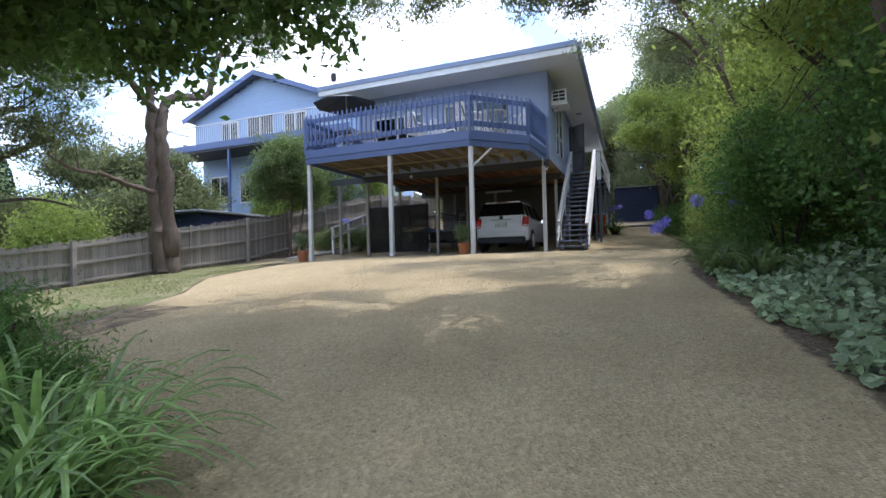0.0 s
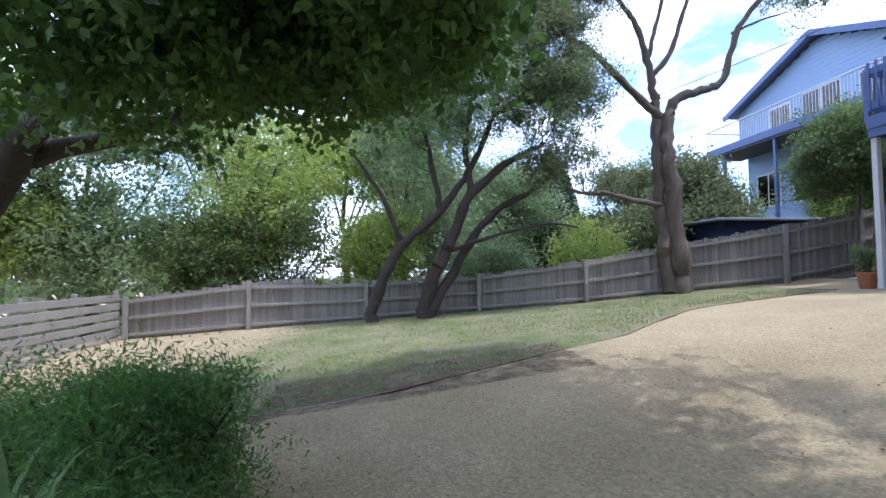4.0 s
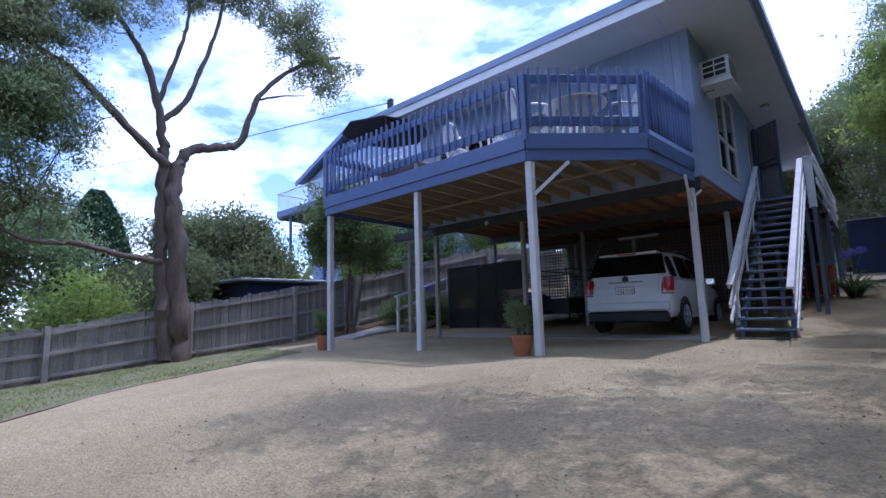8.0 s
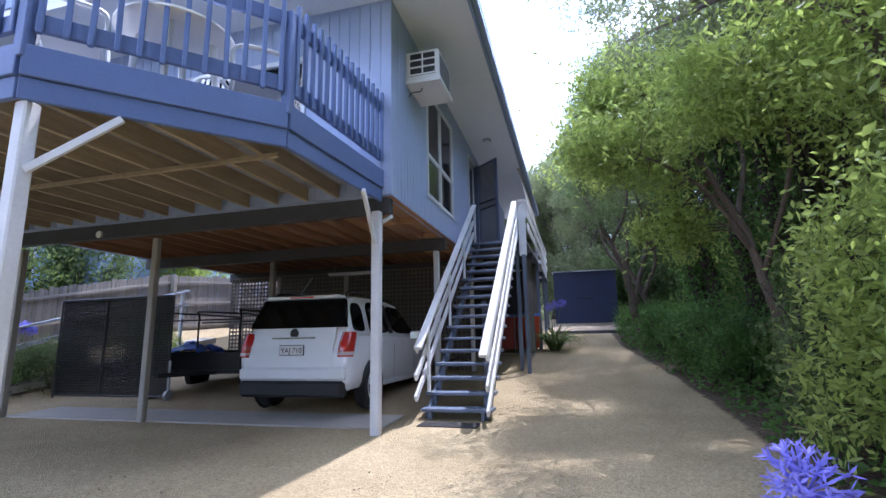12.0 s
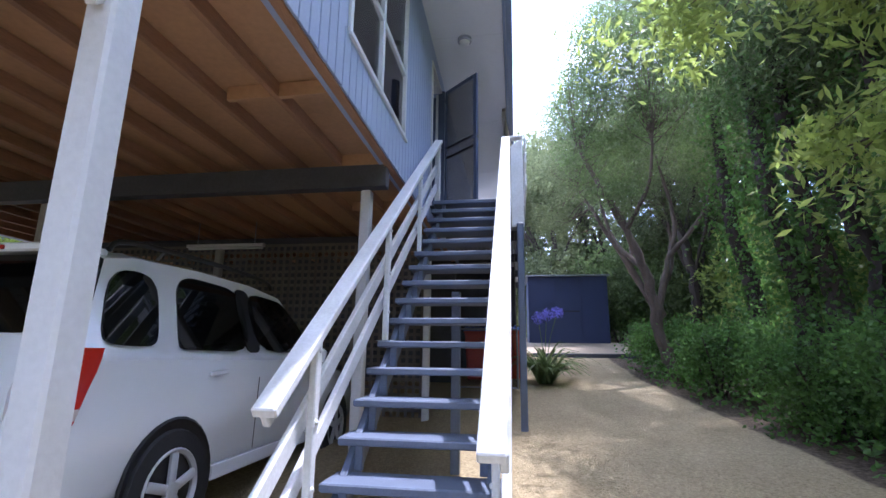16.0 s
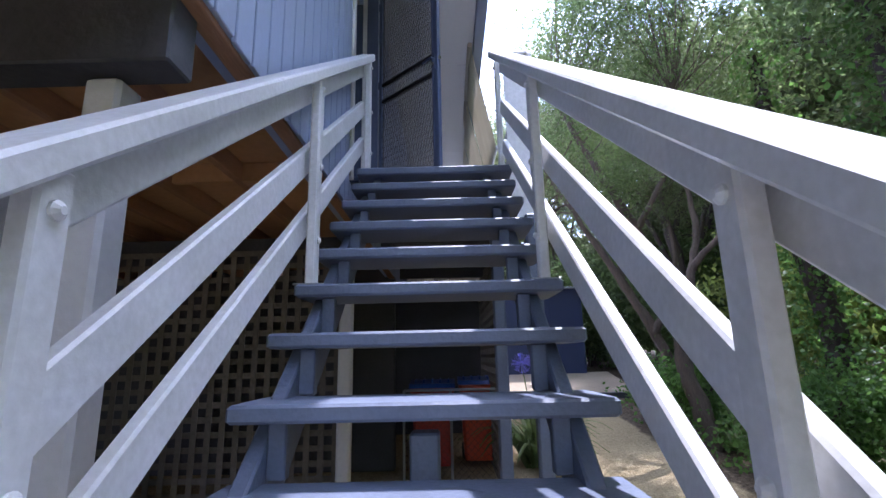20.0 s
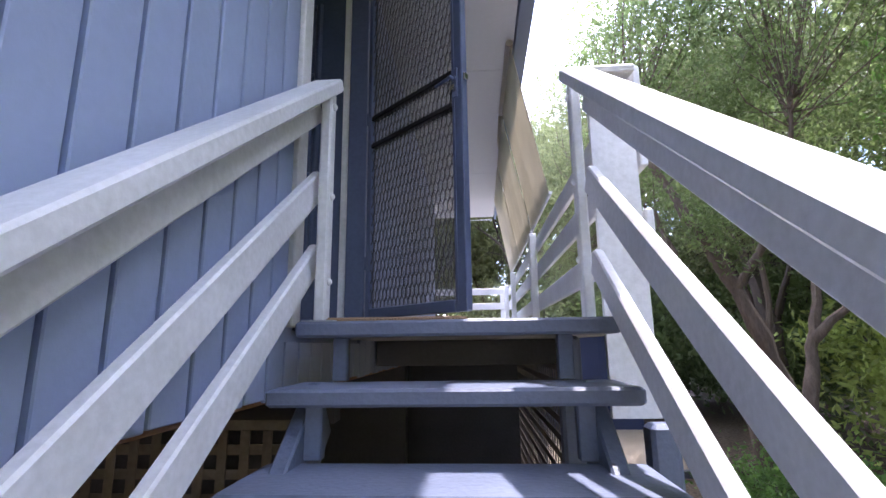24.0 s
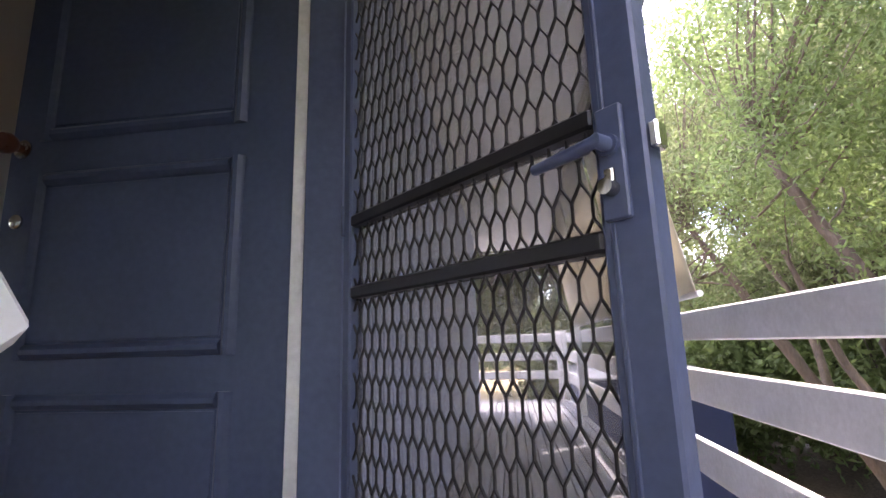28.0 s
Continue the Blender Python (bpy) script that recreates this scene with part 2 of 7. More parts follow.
GREENS = {
    "dark": material("glossy_dark_leaves", (0.115, 0.205, 0.06), 0.42, var=0.4, scale=3, fine=20, bump=0.1, per=0.28, trans=0.5, spec=0.25),
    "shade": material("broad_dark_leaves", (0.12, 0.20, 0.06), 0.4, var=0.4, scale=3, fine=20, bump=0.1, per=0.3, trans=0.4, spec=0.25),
    "mid": material("green_leaves", (0.135, 0.180, 0.072), 0.5, var=0.4, scale=2, fine=20, bump=0.1, per=0.28, trans=0.5, spec=0.25),
    "olive": material("olive_ti_tree_leaves", (0.150, 0.172, 0.085), 0.6, var=0.4, scale=1.5, fine=20, bump=0.1, per=0.28, trans=0.5, spec=0.2),
    "bright": material("yellow_green_leaves", (0.285, 0.345, 0.105), 0.5, var=0.35, scale=2, fine=20, bump=0.1, per=0.25, trans=0.5, spec=0.25),
    "strap": material("strap_leaves", (0.24, 0.36, 0.12), 0.4, var=0.35, scale=2, fine=20, bump=0.1, per=0.35, trans=0.25),
    "variegated": material("variegated_ivy_leaves", (0.28, 0.36, 0.20), 0.5, var=0.4, scale=6, fine=30, bump=0.1, per=0.45, trans=0.25),
    "grey": material("grey_green_leaves", (0.19, 0.245, 0.125), 0.6, var=0.3, scale=2, fine=20, bump=0.1, per=0.25, trans=0.5, spec=0.2),
    "cypress": material("cypress_leaves", (0.030, 0.075, 0.022), 0.6, var=0.4, scale=2, fine=20, bump=0.1, per=0.40, trans=0.15),
}
M_LILAC = material("lilac_petals", (0.27, 0.25, 0.66), 0.5, var=0.25, scale=10, bump=0.05, per=0.25, trans=0.3)


M_SANDY = material("packed_sand", (0.36, 0.29, 0.20), 0.9, var=0.3, scale=2.5, fine=120, bump=0.3)


# ---- mesh building ----
class Geo:
    """Collects verts and faces for one mesh."""

    def __init__(self):
        self.v, self.f = [], []

    def add(self, verts, faces):
        o = len(self.v)
        self.v += [tuple(p) for p in verts]
        self.f += [tuple(i + o for i in q) for q in faces]
        return self

    def obox(self, m, sx, sy, sz, ch=0.004):
        """A box centred on m, with bevelled long edges."""
        hx, hy, hz = sx / 2, sy / 2, sz / 2
        c = min(ch, hx * 0.45, hy * 0.45, hz * 0.45)
        ring = [(hx - c, -hy), (hx, -hy + c), (hx, hy - c), (hx - c, hy), (-hx + c, hy), (-hx, hy - c), (-hx, -hy + c), (-hx + c, -hy)]
        inner = [(x * (hx - c) / hx, y * (hy - c) / hy) for x, y in ring]
        vs = [(x, y, -hz) for x, y in inner] + [(x, y, -hz + c) for x, y in ring] + [(x, y, hz - c) for x, y in ring] + [(x, y, hz) for x, y in inner]
        fs = [tuple(range(7, -1, -1)), tuple(range(24, 32))]
        for k in range(3):
            fs += [(k * 8 + i, k * 8 + (i + 1) % 8, k * 8 + 8 + (i + 1) % 8, k * 8 + 8 + i) for i in range(8)]
        return self.add([m @ Vector(p) for p in vs], fs)

    def box(self, x0, x1, y0, y1, z0, z1, ch=0.004):
        return self.obox(Matrix.Translation(((x0 + x1) / 2, (y0 + y1) / 2, (z0 + z1) / 2)), abs(x1 - x0), abs(y1 - y0), abs(z1 - z0), ch)

    def beam(self, p, q, w, h, ch=0.004, up=(0, 0, 1)):
        """A bar from p to q, w wide and h deep (h along up)."""
        p, q = Vector(p), Vector(q)
        y = (q - p).normalized()
        x = y.cross(Vector(up)).normalized()
        z = x.cross(y)
        m = Matrix((x, y, z)).transposed().to_4x4()
        m.translation = (p + q) / 2
        return self.obox(m, w, (q - p).length, h, ch)

    def tube(self, pts, radii, n=10, cap=True):
        pts = [Vector(p) for p in pts]
        rings, o = [], len(self.v)
        x = None
        for i, p in enumerate(pts):
            d = (pts[min(i + 1, len(pts) - 1)] - pts[max(i - 1, 0)]).normalized()
            if x is None:
                x = d.orthogonal().normalized()
            x = (x - d * x.dot(d)).normalized()
            y = d.cross(x)
            r = radii[i] if hasattr(radii, "__len__") else radii
            self.v += [tuple(p + (x * math.cos(a) + y * math.sin(a)) * r) for a in (2 * math.pi * k / n for k in range(n))]
        for i in range(len(pts) - 1):
            self.f += [(o + i * n + k, o + i * n + (k + 1) % n, o + (i + 1) * n + (k + 1) % n, o + (i + 1) * n + k) for k in range(n)]
        if cap:
            self.f += [tuple(o + k for k in range(n - 1, -1, -1)), tuple(o + (len(pts) - 1) * n + k for k in range(n))]
        return self

    def lathe(self, profile, at=(0, 0, 0), n=24, axis="z", cap=True):
        """A turned shape from (radius, height) pairs."""
        o = len(self.v)
        for r, h in profile:
            for k in range(n):
                a = 2 * math.pi * k / n
                p = (r * math.cos(a), r * math.sin(a), h)
                p = {"z": p, "x": (p[2], p[0], p[1]), "y": (p[0], p[2], -p[1])}[axis]
                self.v.append((at[0] + p[0], at[1] + p[1], at[2] + p[2]))
        for i in range(len(profile) - 1):
            self.f += [(o + i * n + k, o + i * n + (k + 1) % n, o + (i + 1) * n + (k + 1) % n, o + (i + 1) * n + k) for k in range(n)]
        if cap and profile[0][0] > 1e-4:
            self.f.append(tuple(o + k for k in range(n - 1, -1, -1)))
        if cap and profile[-1][0] > 1e-4:
            self.f.append(tuple(o + (len(profile) - 1) * n + k for k in range(n)))
        return self

    def prism(self, outline, axis, a, b):
        """An outline in a plane drawn out along an axis from a to b. For axis x the outline is (y, z), for y (x, z), for z (x, y)."""
        put = {"x": lambda u, w, t: (t, u, w), "y": lambda u, w, t: (u, t, w), "z": lambda u, w, t: (u, w, t)}[axis]
        n = len(outline)
        vs = [put(u, w, a) for u, w in outline] + [put(u, w, b) for u, w in outline]
        return self.add(vs, [tuple(range(n)), tuple(range(2 * n - 1, n - 1, -1))] + [((i + 1) % n, i, i + n, (i + 1) % n + n) for i in range(n)])

    def mesh(self, name, mat, smooth=False):
        me = bpy.data.meshes.new(name)
        me.from_pydata(self.v, [], self.f)
        bmx = bmesh.new()
        bmx.from_mesh(me)
        bmesh.ops.recalc_face_normals(bmx, faces=bmx.faces)
        bmx.to_mesh(me)
        bmx.free()
        if mat:
            me.materials.append(mat)
        if smooth:
            me.shade_smooth()
            me.set_sharp_from_angle(angle=radians(40))
        return me


def part(name, geo, mat, parent=None, label="", smooth=False):
    ob = new(name, geo.mesh(name, mat, smooth) if isinstance(geo, Geo) else geo)
    if parent:
        ob.parent = parent
    return tagged(ob, label)


def thing(name, label, category, group="", kind="", at=(0, 0, 0)):
    ob = new(name)
    ob.empty_display_size = 0.1
    ob.location = at
    return tagged(ob, label, category, group, kind)


def structure(name, geo, mat, label, category, smooth=False):
    return tagged(part(name, geo, mat, None, "", smooth), label, category, "", "structure")


# ---- lie of the land ----
def ground_z(x, y):
    c = np.interp(y, [-60, -8, -2, 0, 4.4, 8.7, 11.5, 15.5, 16.2, 20.1, 23.0, 26.3, 28, 34, 80], [-5, -1.95, -1.5, -1.25, -0.68, -0.2, -0.02, 0, 0.03, 0.35, 0.72, 1.17, 1.4, 1.9, 3])
    f = np.interp(y, [-60, -8, -1.1, 5, 7.9, 10.3, 13.45, 17, 21, 26, 80], [-5, -1.6, -1.15, -0.785, -0.58, -0.35, -0.1, 0.5, 1.4, 2.3, 3.6])
    b = np.interp(y, [12.5, 16], [5, 8.4])
    s = np.clip((-x - b) / (11 - b), 0, 1)
    s = s * s * (3 - 2 * s)
    far = np.clip((-x - 14) / 60, 0, 1) * -6
    return c * (1 - s) + f * s + far


def smooth_path(pts, k=5):
    """Points along a smooth curve through the given ones."""
    pts = [Vector(p) for p in pts]
    out = []
    for i in range(len(pts) - 1):
        p0, p1, p2, p3 = pts[max(i - 1, 0)], pts[i], pts[i + 1], pts[min(i + 2, len(pts) - 1)]
        for j in range(k):
            t = j / k
            out.append(0.5 * ((2 * p1) + (p2 - p0) * t + (2 * p0 - 5 * p1 + 4 * p2 - p3) * t * t + (3 * p1 - p0 - 3 * p2 + p3) * t ** 3))
    return out + [pts[-1]]


# ---- ground ----
def ground_material():
    """Granitic sand drive, lawn to its west, leaf litter under the trees."""
    m = bpy.data.materials.new("drive_and_lawn")
    m.use_nodes = True
    n, l = m.node_tree.nodes, m.node_tree.links
    b = n["Principled BSDF"]
    b.inputs["Roughness"].default_value = 0.95
    b.inputs["Specular IOR Level"].default_value = 0.2
    tcn = n.new("ShaderNodeTexCoord")

    def noise_at(scale, detail=6, rough=0.6):
        t = n.new("ShaderNodeTexNoise")
        t.inputs["Scale"].default_value, t.inputs["Detail"].default_value, t.inputs["Roughness"].default_value = scale, detail, rough
        l.new(tcn.outputs["Object"], t.inputs["Vector"])
        return t.outputs["Fac"]

    def ramp(fac, a, b_, c1, c2):
        r = n.new("ShaderNodeValToRGB")
        r.color_ramp.elements[0].position, r.color_ramp.elements[1].position = a, b_
        r.color_ramp.elements[0].color, r.color_ramp.elements[1].color = (*c1, 1), (*c2, 1)
        l.new(fac, r.inputs["Fac"])
        return r.outputs["Color"]

    def mix(f, a, b_, mode="MIX"):
        x = n.new("ShaderNodeMix")
        x.data_type, x.blend_type = "RGBA", mode
        for s, v in (("Factor", f), ("A", a), ("B", b_)):
            if isinstance(v, (int, float)):
                x.inputs[s].default_value = v
            else:
                l.new(v, x.inputs[s])
        return x.outputs["Result"]

    sand = mix(ramp(noise_at(0.55), 0.35, 0.7, (0, 0, 0), (1, 1, 1)), ramp(noise_at(28), 0.3, 0.75, (0.37, 0.298, 0.178), (0.545, 0.458, 0.29)), ramp(noise_at(45), 0.3, 0.75, (0.27, 0.208, 0.118), (0.412, 0.338, 0.208)))
    grit = n.new("ShaderNodeTexVoronoi")
    grit.inputs["Scale"].default_value = 55
    l.new(tcn.outputs["Object"], grit.inputs["Vector"])
    sand = mix(0.55, sand, ramp(grit.outputs["Color"], 0.0, 1.0, (0.45, 0.41, 0.36), (1.3, 1.24, 1.14)), "MULTIPLY")
    lawn = mix(ramp(noise_at(1.4), 0.35, 0.65, (0, 0, 0), (1, 1, 1)), ramp(noise_at(30), 0.3, 0.7, (0.075, 0.11, 0.03), (0.19, 0.22, 0.075)), ramp(noise_at(26), 0.3, 0.7, (0.17, 0.15, 0.085), (0.33, 0.29, 0.18)))
    litter = ramp(noise_at(24), 0.3, 0.7, (0.045, 0.033, 0.022), (0.20, 0.15, 0.10))
    lay = n.new("ShaderNodeVertexColor")
    lay.layer_name = "cover"
    sep = n.new("ShaderNodeSeparateColor")
    l.new(lay.outputs["Color"], sep.inputs[0])
    wob = n.new("ShaderNodeMath")
    wob.operation = "MULTIPLY_ADD"
    wob.inputs[1].default_value, wob.inputs[2].default_value = 0.5, -0.25
    l.new(noise_at(5), wob.inputs[0])

    def edge(ch):
        a = n.new("ShaderNodeMath")
        a.operation = "ADD"
        l.new(sep.outputs[ch], a.inputs[0])
        l.new(wob.outputs[0], a.inputs[1])
        return ramp(a.outputs[0], 0.42, 0.58, (0, 0, 0), (1, 1, 1))

    col = mix(edge(0), sand, lawn)
    col = mix(edge(1), col, litter)
    l.new(col, b.inputs["Base Color"])
    bp = n.new("ShaderNodeBump")
    bp.inputs["Strength"].default_value, bp.inputs["Distance"].default_value = 0.7, 0.018
    hm = n.new("ShaderNodeMath")
    hm.operation = "ADD"
    l.new(noise_at(60, 5, 0.7), hm.inputs[0])
    l.new(grit.outputs["Distance"], hm.inputs[1])
    l.new(hm.outputs[0], bp.inputs["Height"])
    l.new(bp.outputs["Normal"], b.inputs["Normal"])
    return m


def drive_left(y):
    return float(np.interp(y, [-12, 0.9, 2.5, 4.3, 5.7, 8.0, 11.9, 12.6, 40], [-4.3, -4.45, -4.55, -5.1, -5.6, -7.6, -8.5, -12, -12]))


def drive_right(y):
    return float(np.interp(y, [-12, 0, 3.1, 4.9, 7, 9, 11, 13.9, 16.2, 19.8, 23.4, 25.7, 40], [2.8, 2.6, 2.5, 2.3, 2.05, 2.1, 2.4, 2.75, 2.95, 2.85, 2.3, 2.2, 2.2]))


def build_ground():
    xs = np.unique(np.concatenate([np.linspace(-400, -40, 13), np.linspace(-40, -14, 14), np.arange(-14, 7, 0.22), np.linspace(7, 40, 18), np.linspace(40, 400, 12)]))
    ys = np.unique(np.concatenate([np.linspace(-400, -30, 12), np.linspace(-30, -4, 14), np.arange(-4, 29, 0.25), np.linspace(29, 60, 14), np.linspace(60, 400, 12)]))
    X, Y = np.meshgrid(xs, ys)
    Z = ground_z(X, Y)
    near = (np.abs(X) < 14) & (Y > -4) & (Y < 29)
    bumps = np.array([noise.noise(Vector((x * 0.9, y * 0.9, 3.0))) * 0.018 + noise.noise(Vector((x * 3, y * 3, 9.0))) * 0.006 for x, y in zip(X.ravel(), Y.ravel())]).reshape(X.shape)
    Z = Z + np.where(near & ~((X > -9.6) & (X < -1.2) & (Y > 15.4) & (Y < 23)), bumps, 0)
    Z = np.where((X > -9.6) & (X < -1.2) & (Y > 15.6) & (Y < 23), Z - 0.03, Z)
    w = len(xs)
    me = bpy.data.meshes.new("ground")
    me.from_pydata(np.stack([X, Y, Z], -1).reshape(-1, 3).tolist(), [], [(j * w + i, j * w + i + 1, (j + 1) * w + i + 1, (j + 1) * w + i) for j in range(len(ys) - 1) for i in range(w - 1)])
    cover = me.color_attributes.new("cover", "FLOAT_COLOR", "POINT")
    cols = np.zeros((X.size, 4), np.float32)
    for k, (x, y) in enumerate(zip(X.ravel(), Y.ravel())):
        dl, dr = x - drive_left(y), drive_right(y) - x
        lawn = np.clip(0.5 - dl / 0.5, 0, 1)
        lawn = min(lawn, float(np.interp(y + 0.25 * (x + 9), [-1.0, 2.2], [0.3, 1])))
        litter = max(np.clip(0.5 - dr / 0.4, 0, 1), 1.0 if (x < -10.6 and y > 14) else 0)
        if -5.9 < x < -4.3 and 1.0 < y < 4.8:
            litter = max(litter, 0.52)
        cols[k] = (lawn, litter, 0, 1)
    cover.data.foreach_set("color", cols.ravel())
    me.materials.append(ground_material())
    me.shade_smooth()
    return tagged(new("ground", me), "pale granitic sand drive with thin lawn and leaf litter", "ground", "", "structure")


build_ground()
structure("carport_slab", Geo().prism([(15.62, 0.012), (22.7, 0.14), (22.7, -0.2), (15.62, -0.2)], "x", -7.9, -1.35), M_CONCRETE, "worn concrete carport slab dusted with sand", "floor")

# ---- house ----
FLOOR = 3.18          # landing and house floor
WX, WY = -1.06, 15.25  # outer faces of the side and front walls
HX, HY = -8.0, 26.1    # far side and back of the house
WB, WT = 2.95, 5.44    # bottom and top of the wall frame
DO0, DO1, DTOP = 20.18, 21.0, 5.28   # side doorway
W0, W1, WZ0, WZ1 = 16.88, 18.60, 3.40, 5.30  # side window


def soffit_z(y):
    return max(5.76 - 0.034 * (y - WY), 5.40)


def wall_side():
    g = Geo()
    for y0, y1, z0, z1 in ((WY, W0, WB, WT), (W0, W1, WB, WZ0), (W0, W1, WZ1, WT), (W1, DO0, WB, WT), (DO0, DO1, DTOP, WT), (DO0, DO1, WB, FLOOR - 0.02), (DO1, HY, WB, WT)):
        g.box(WX - 0.13, WX - 0.012, y0, y1, z0, z1, 0.0005)
    wall = structure("wall_side", g, M_BLUE, "blue vertical plank side wall of the house", "wall")
    y, k = WY - 0.022, 0
    while y < HY - 0.05:
        y1 = y + 0.131
        WTK = soffit_z(y) + 0.03
        spans = [(WB - 0.012 + 0.004 * (k % 3), WTK)]
        if y1 > W0 and y < W1:
            spans = [(WB - 0.012 + 0.004 * (k % 3), WZ0), (WZ1, WTK)]
        elif y1 > DO0 - 0.06 and y < DO1 + 0.06:
            spans = [(DTOP + 0.06, WTK), (WB, FLOOR - 0.06)]
        for z0, z1 in spans:
            part("plank", Geo().box(WX - 0.012, WX + 0.006, max(y + 0.0065, WY), y1 - 0.0065, z0, z1, 0.003), M_BLUE, wall)
        y, k = y1, k + 1
    return wall


wall_side()


def wall_front():
    g = Geo()
    # a sliding door and a window face the deck
    D0, D1, DZ = -4.6, -2.35, 5.12
    N0, N1, NZ0, NZ1 = -7.4, -5.4, 3.95, 5.0
    for x0, x1, z0, z1 in ((HX, N0, WB, 5.79), (N0, N1, WB, NZ0), (N0, N1, NZ1, 5.79), (N1, D0, WB, 5.79), (D0, D1, DZ, 5.79), (D0, D1, WB, 3.12), (D1, WX - 0.13, WB, 5.79)):
        g.box(x0, x1, WY + 0.012, WY + 0.13, z0, z1, 0.0005)
    wall = structure("wall_front", g, M_BLUE, "blue vertical plank front wall behind the deck", "wall")
    x = HX
    while x < WX - 0.02:
        x1 = min(x + 0.158, WX)
        spans = [(WB, 5.79)]
        if x1 > D0 and x < D1:
            spans = [(DZ, 5.79)]
        elif x1 > N0 and x < N1:
            spans = [(WB, NZ0), (NZ1, 5.79)]
        for z0, z1 in spans:
            part("plank", Geo().box(x + 0.004, x1 - 0.004, WY, WY + 0.012, z0, z1, 0.003), M_BLUE, wall)
        x = x1
    for nm, a0, a1, b0, b1, nleaf in (("sliding_door", D0, D1, 3.14, DZ, 2), ("deck_window", N0, N1, NZ0, NZ1, 2)):
        w = tagged(thing(nm, "white aluminium framed " + ("sliding glass door" if nleaf == 2 and a0 == D0 else "window") + " behind the deck", "door" if a0 == D0 else "window", kind="structure"))
        fr = Geo()
        for x0, x1, z0, z1 in ((a0, a0 + 0.06, b0, b1), (a1 - 0.06, a1, b0, b1), (a0, a1, b1 - 0.07, b1), (a0, a1, b0, b0 + 0.06), ((a0 + a1) / 2 - 0.035, (a0 + a1) / 2 + 0.035, b0, b1)):
            fr.box(x0, x1, WY - 0.015, WY + 0.07, z0, z1, 0.004)
        part("frame", fr, M_ALUFRAME, w)
        for s in (0, 1):
            xa = a0 + 0.06 + s * ((a1 - a0) / 2 - 0.02)
            p = part("pane", Geo().box(xa, xa + (a1 - a0) / 2 - 0.1, WY + 0.03, WY + 0.036, b0 + 0.06, b1 - 0.07, 0.001), M_WINGLASS, w)
            p.visible_shadow = False


wall_front()
structure("wall_back", Geo().box(HX, WX - 0.14, HY - 0.12, HY, WB, WT), M_BLUE, "plain rear wall of the house", "wall")
# This wide window is never in view; added to let daylight into the rooms.
structure("wall_far_side", Geo().box(HX, HX + 0.12, WY + 0.14, 18.5, WB, WT).box(HX, HX + 0.12, 18.5, 22.0, WB, 3.8).box(HX, HX + 0.12, 18.5, 22.0, 5.2, WT).box(HX, HX + 0.12, 22.0, HY - 0.13, WB, WT), M_BLUE, "plain blue far side wall of the house with a wide opening added for light", "wall")
wfs = thing("unseen_light_window", "unseen white framed window added in the far side wall to light the interior", "window", kind="structure")
part("frame", Geo().box(HX - 0.01, HX + 0.1, 18.5, 18.56, 3.8, 5.2).box(HX - 0.01, HX + 0.1, 21.94, 22.0, 3.8, 5.2).box(HX - 0.01, HX + 0.1, 18.56, 21.94, 3.8, 3.86).box(HX - 0.01, HX + 0.1, 18.56, 21.94, 5.14, 5.2).box(HX - 0.01, HX + 0.1, 20.2, 20.26, 3.86, 5.14), M_ALUFRAME, wfs)
for ya, yb in ((18.57, 20.19), (20.27, 21.93)):
    part("pane", Geo().box(HX + 0.04, HX + 0.046, ya, yb, 3.87, 5.13, 0.001), M_CLEARGLASS, wfs).visible_shadow = False
structure("house_floor", Geo().box(HX + 0.02, WX - 0.15, WY + 0.02, HY - 0.02, 3.07, 3.16), M_PLY, "timber floor platform of the house", "floor")
structure("ceiling", Geo().box(HX + 0.13, WX - 0.14, WY + 0.14, HY - 0.13, 5.38, 5.415), M_INNER, "plain cream ceiling inside the house", "ceiling")
structure("wall_entry", Geo().box(-7.85, WX - 0.14, 22.3, 22.4, 3.165, 5.35), M_INNER, "plain cream wall of the entry", "wall")

# roof: soffit falling gently to the back, fascia, gutter, sheet roof on top
RX0, RX1, RY0, RY1 = -8.85, -0.02, 14.02, 27.0
KNEE = WY + 0.36 / 0.034
SOF = [(RY0 + 0.02, soffit_z(RY0)), (KNEE, 5.40), (RY1, 5.40)]


def sloped(x0, x1, dz0, dz1, ya=None):
    """A strip that follows the fall of the soffit."""
    run = [(y, z) for y, z in SOF]
    if ya is not None:
        run = [(y, z) for y, z in SOF if y < ya] + [(ya, soffit_z(ya))]
    return Geo().prism([(y, z + dz0) for y, z in run] + [(y, z + dz1) for y, z in reversed(run)], "x", x0, x1)


soffit = structure("soffit", sloped(WX - 0.3, RX1 - 0.03, 0, 0.012), M_SOFFIT, "white board soffit under the wide eave", "soffit")
part("front_sheet", sloped(RX0 + 0.02, WX - 0.302, 0, 0.012, WY + 0.3), M_SOFFIT, soffit)
for x in (-6.6, -4.2, -1.9):
    part("joint_strip", Geo().beam((x, RY0 + 0.03, soffit_z(RY0)), (x, WY - 0.01, soffit_z(WY)), 0.022, 0.006, 0.001), M_ALUFRAME, soffit)
for y in (17.6, 20.0, 22.4, 24.8, 27.2):
    part("joint_strip", Geo().box(WX + 0.01, RX1 - 0.04, y, y + 0.02, soffit_z(y) - 0.003, soffit_z(y) + 0.004, 0.001), M_ALUFRAME, soffit)
fascia = structure("fascia", Geo().box(RX0, RX1, RY0 - 0.02, RY0 + 0.015, 5.68, 5.90, 0.004), M_WHITE, "white painted front fascia board", "fascia")
structure("fascia_side", sloped(RX1 - 0.02, RX1 + 0.012, -0.05, 0.16), M_GUTTER, "grey blue side fascia board", "fascia")
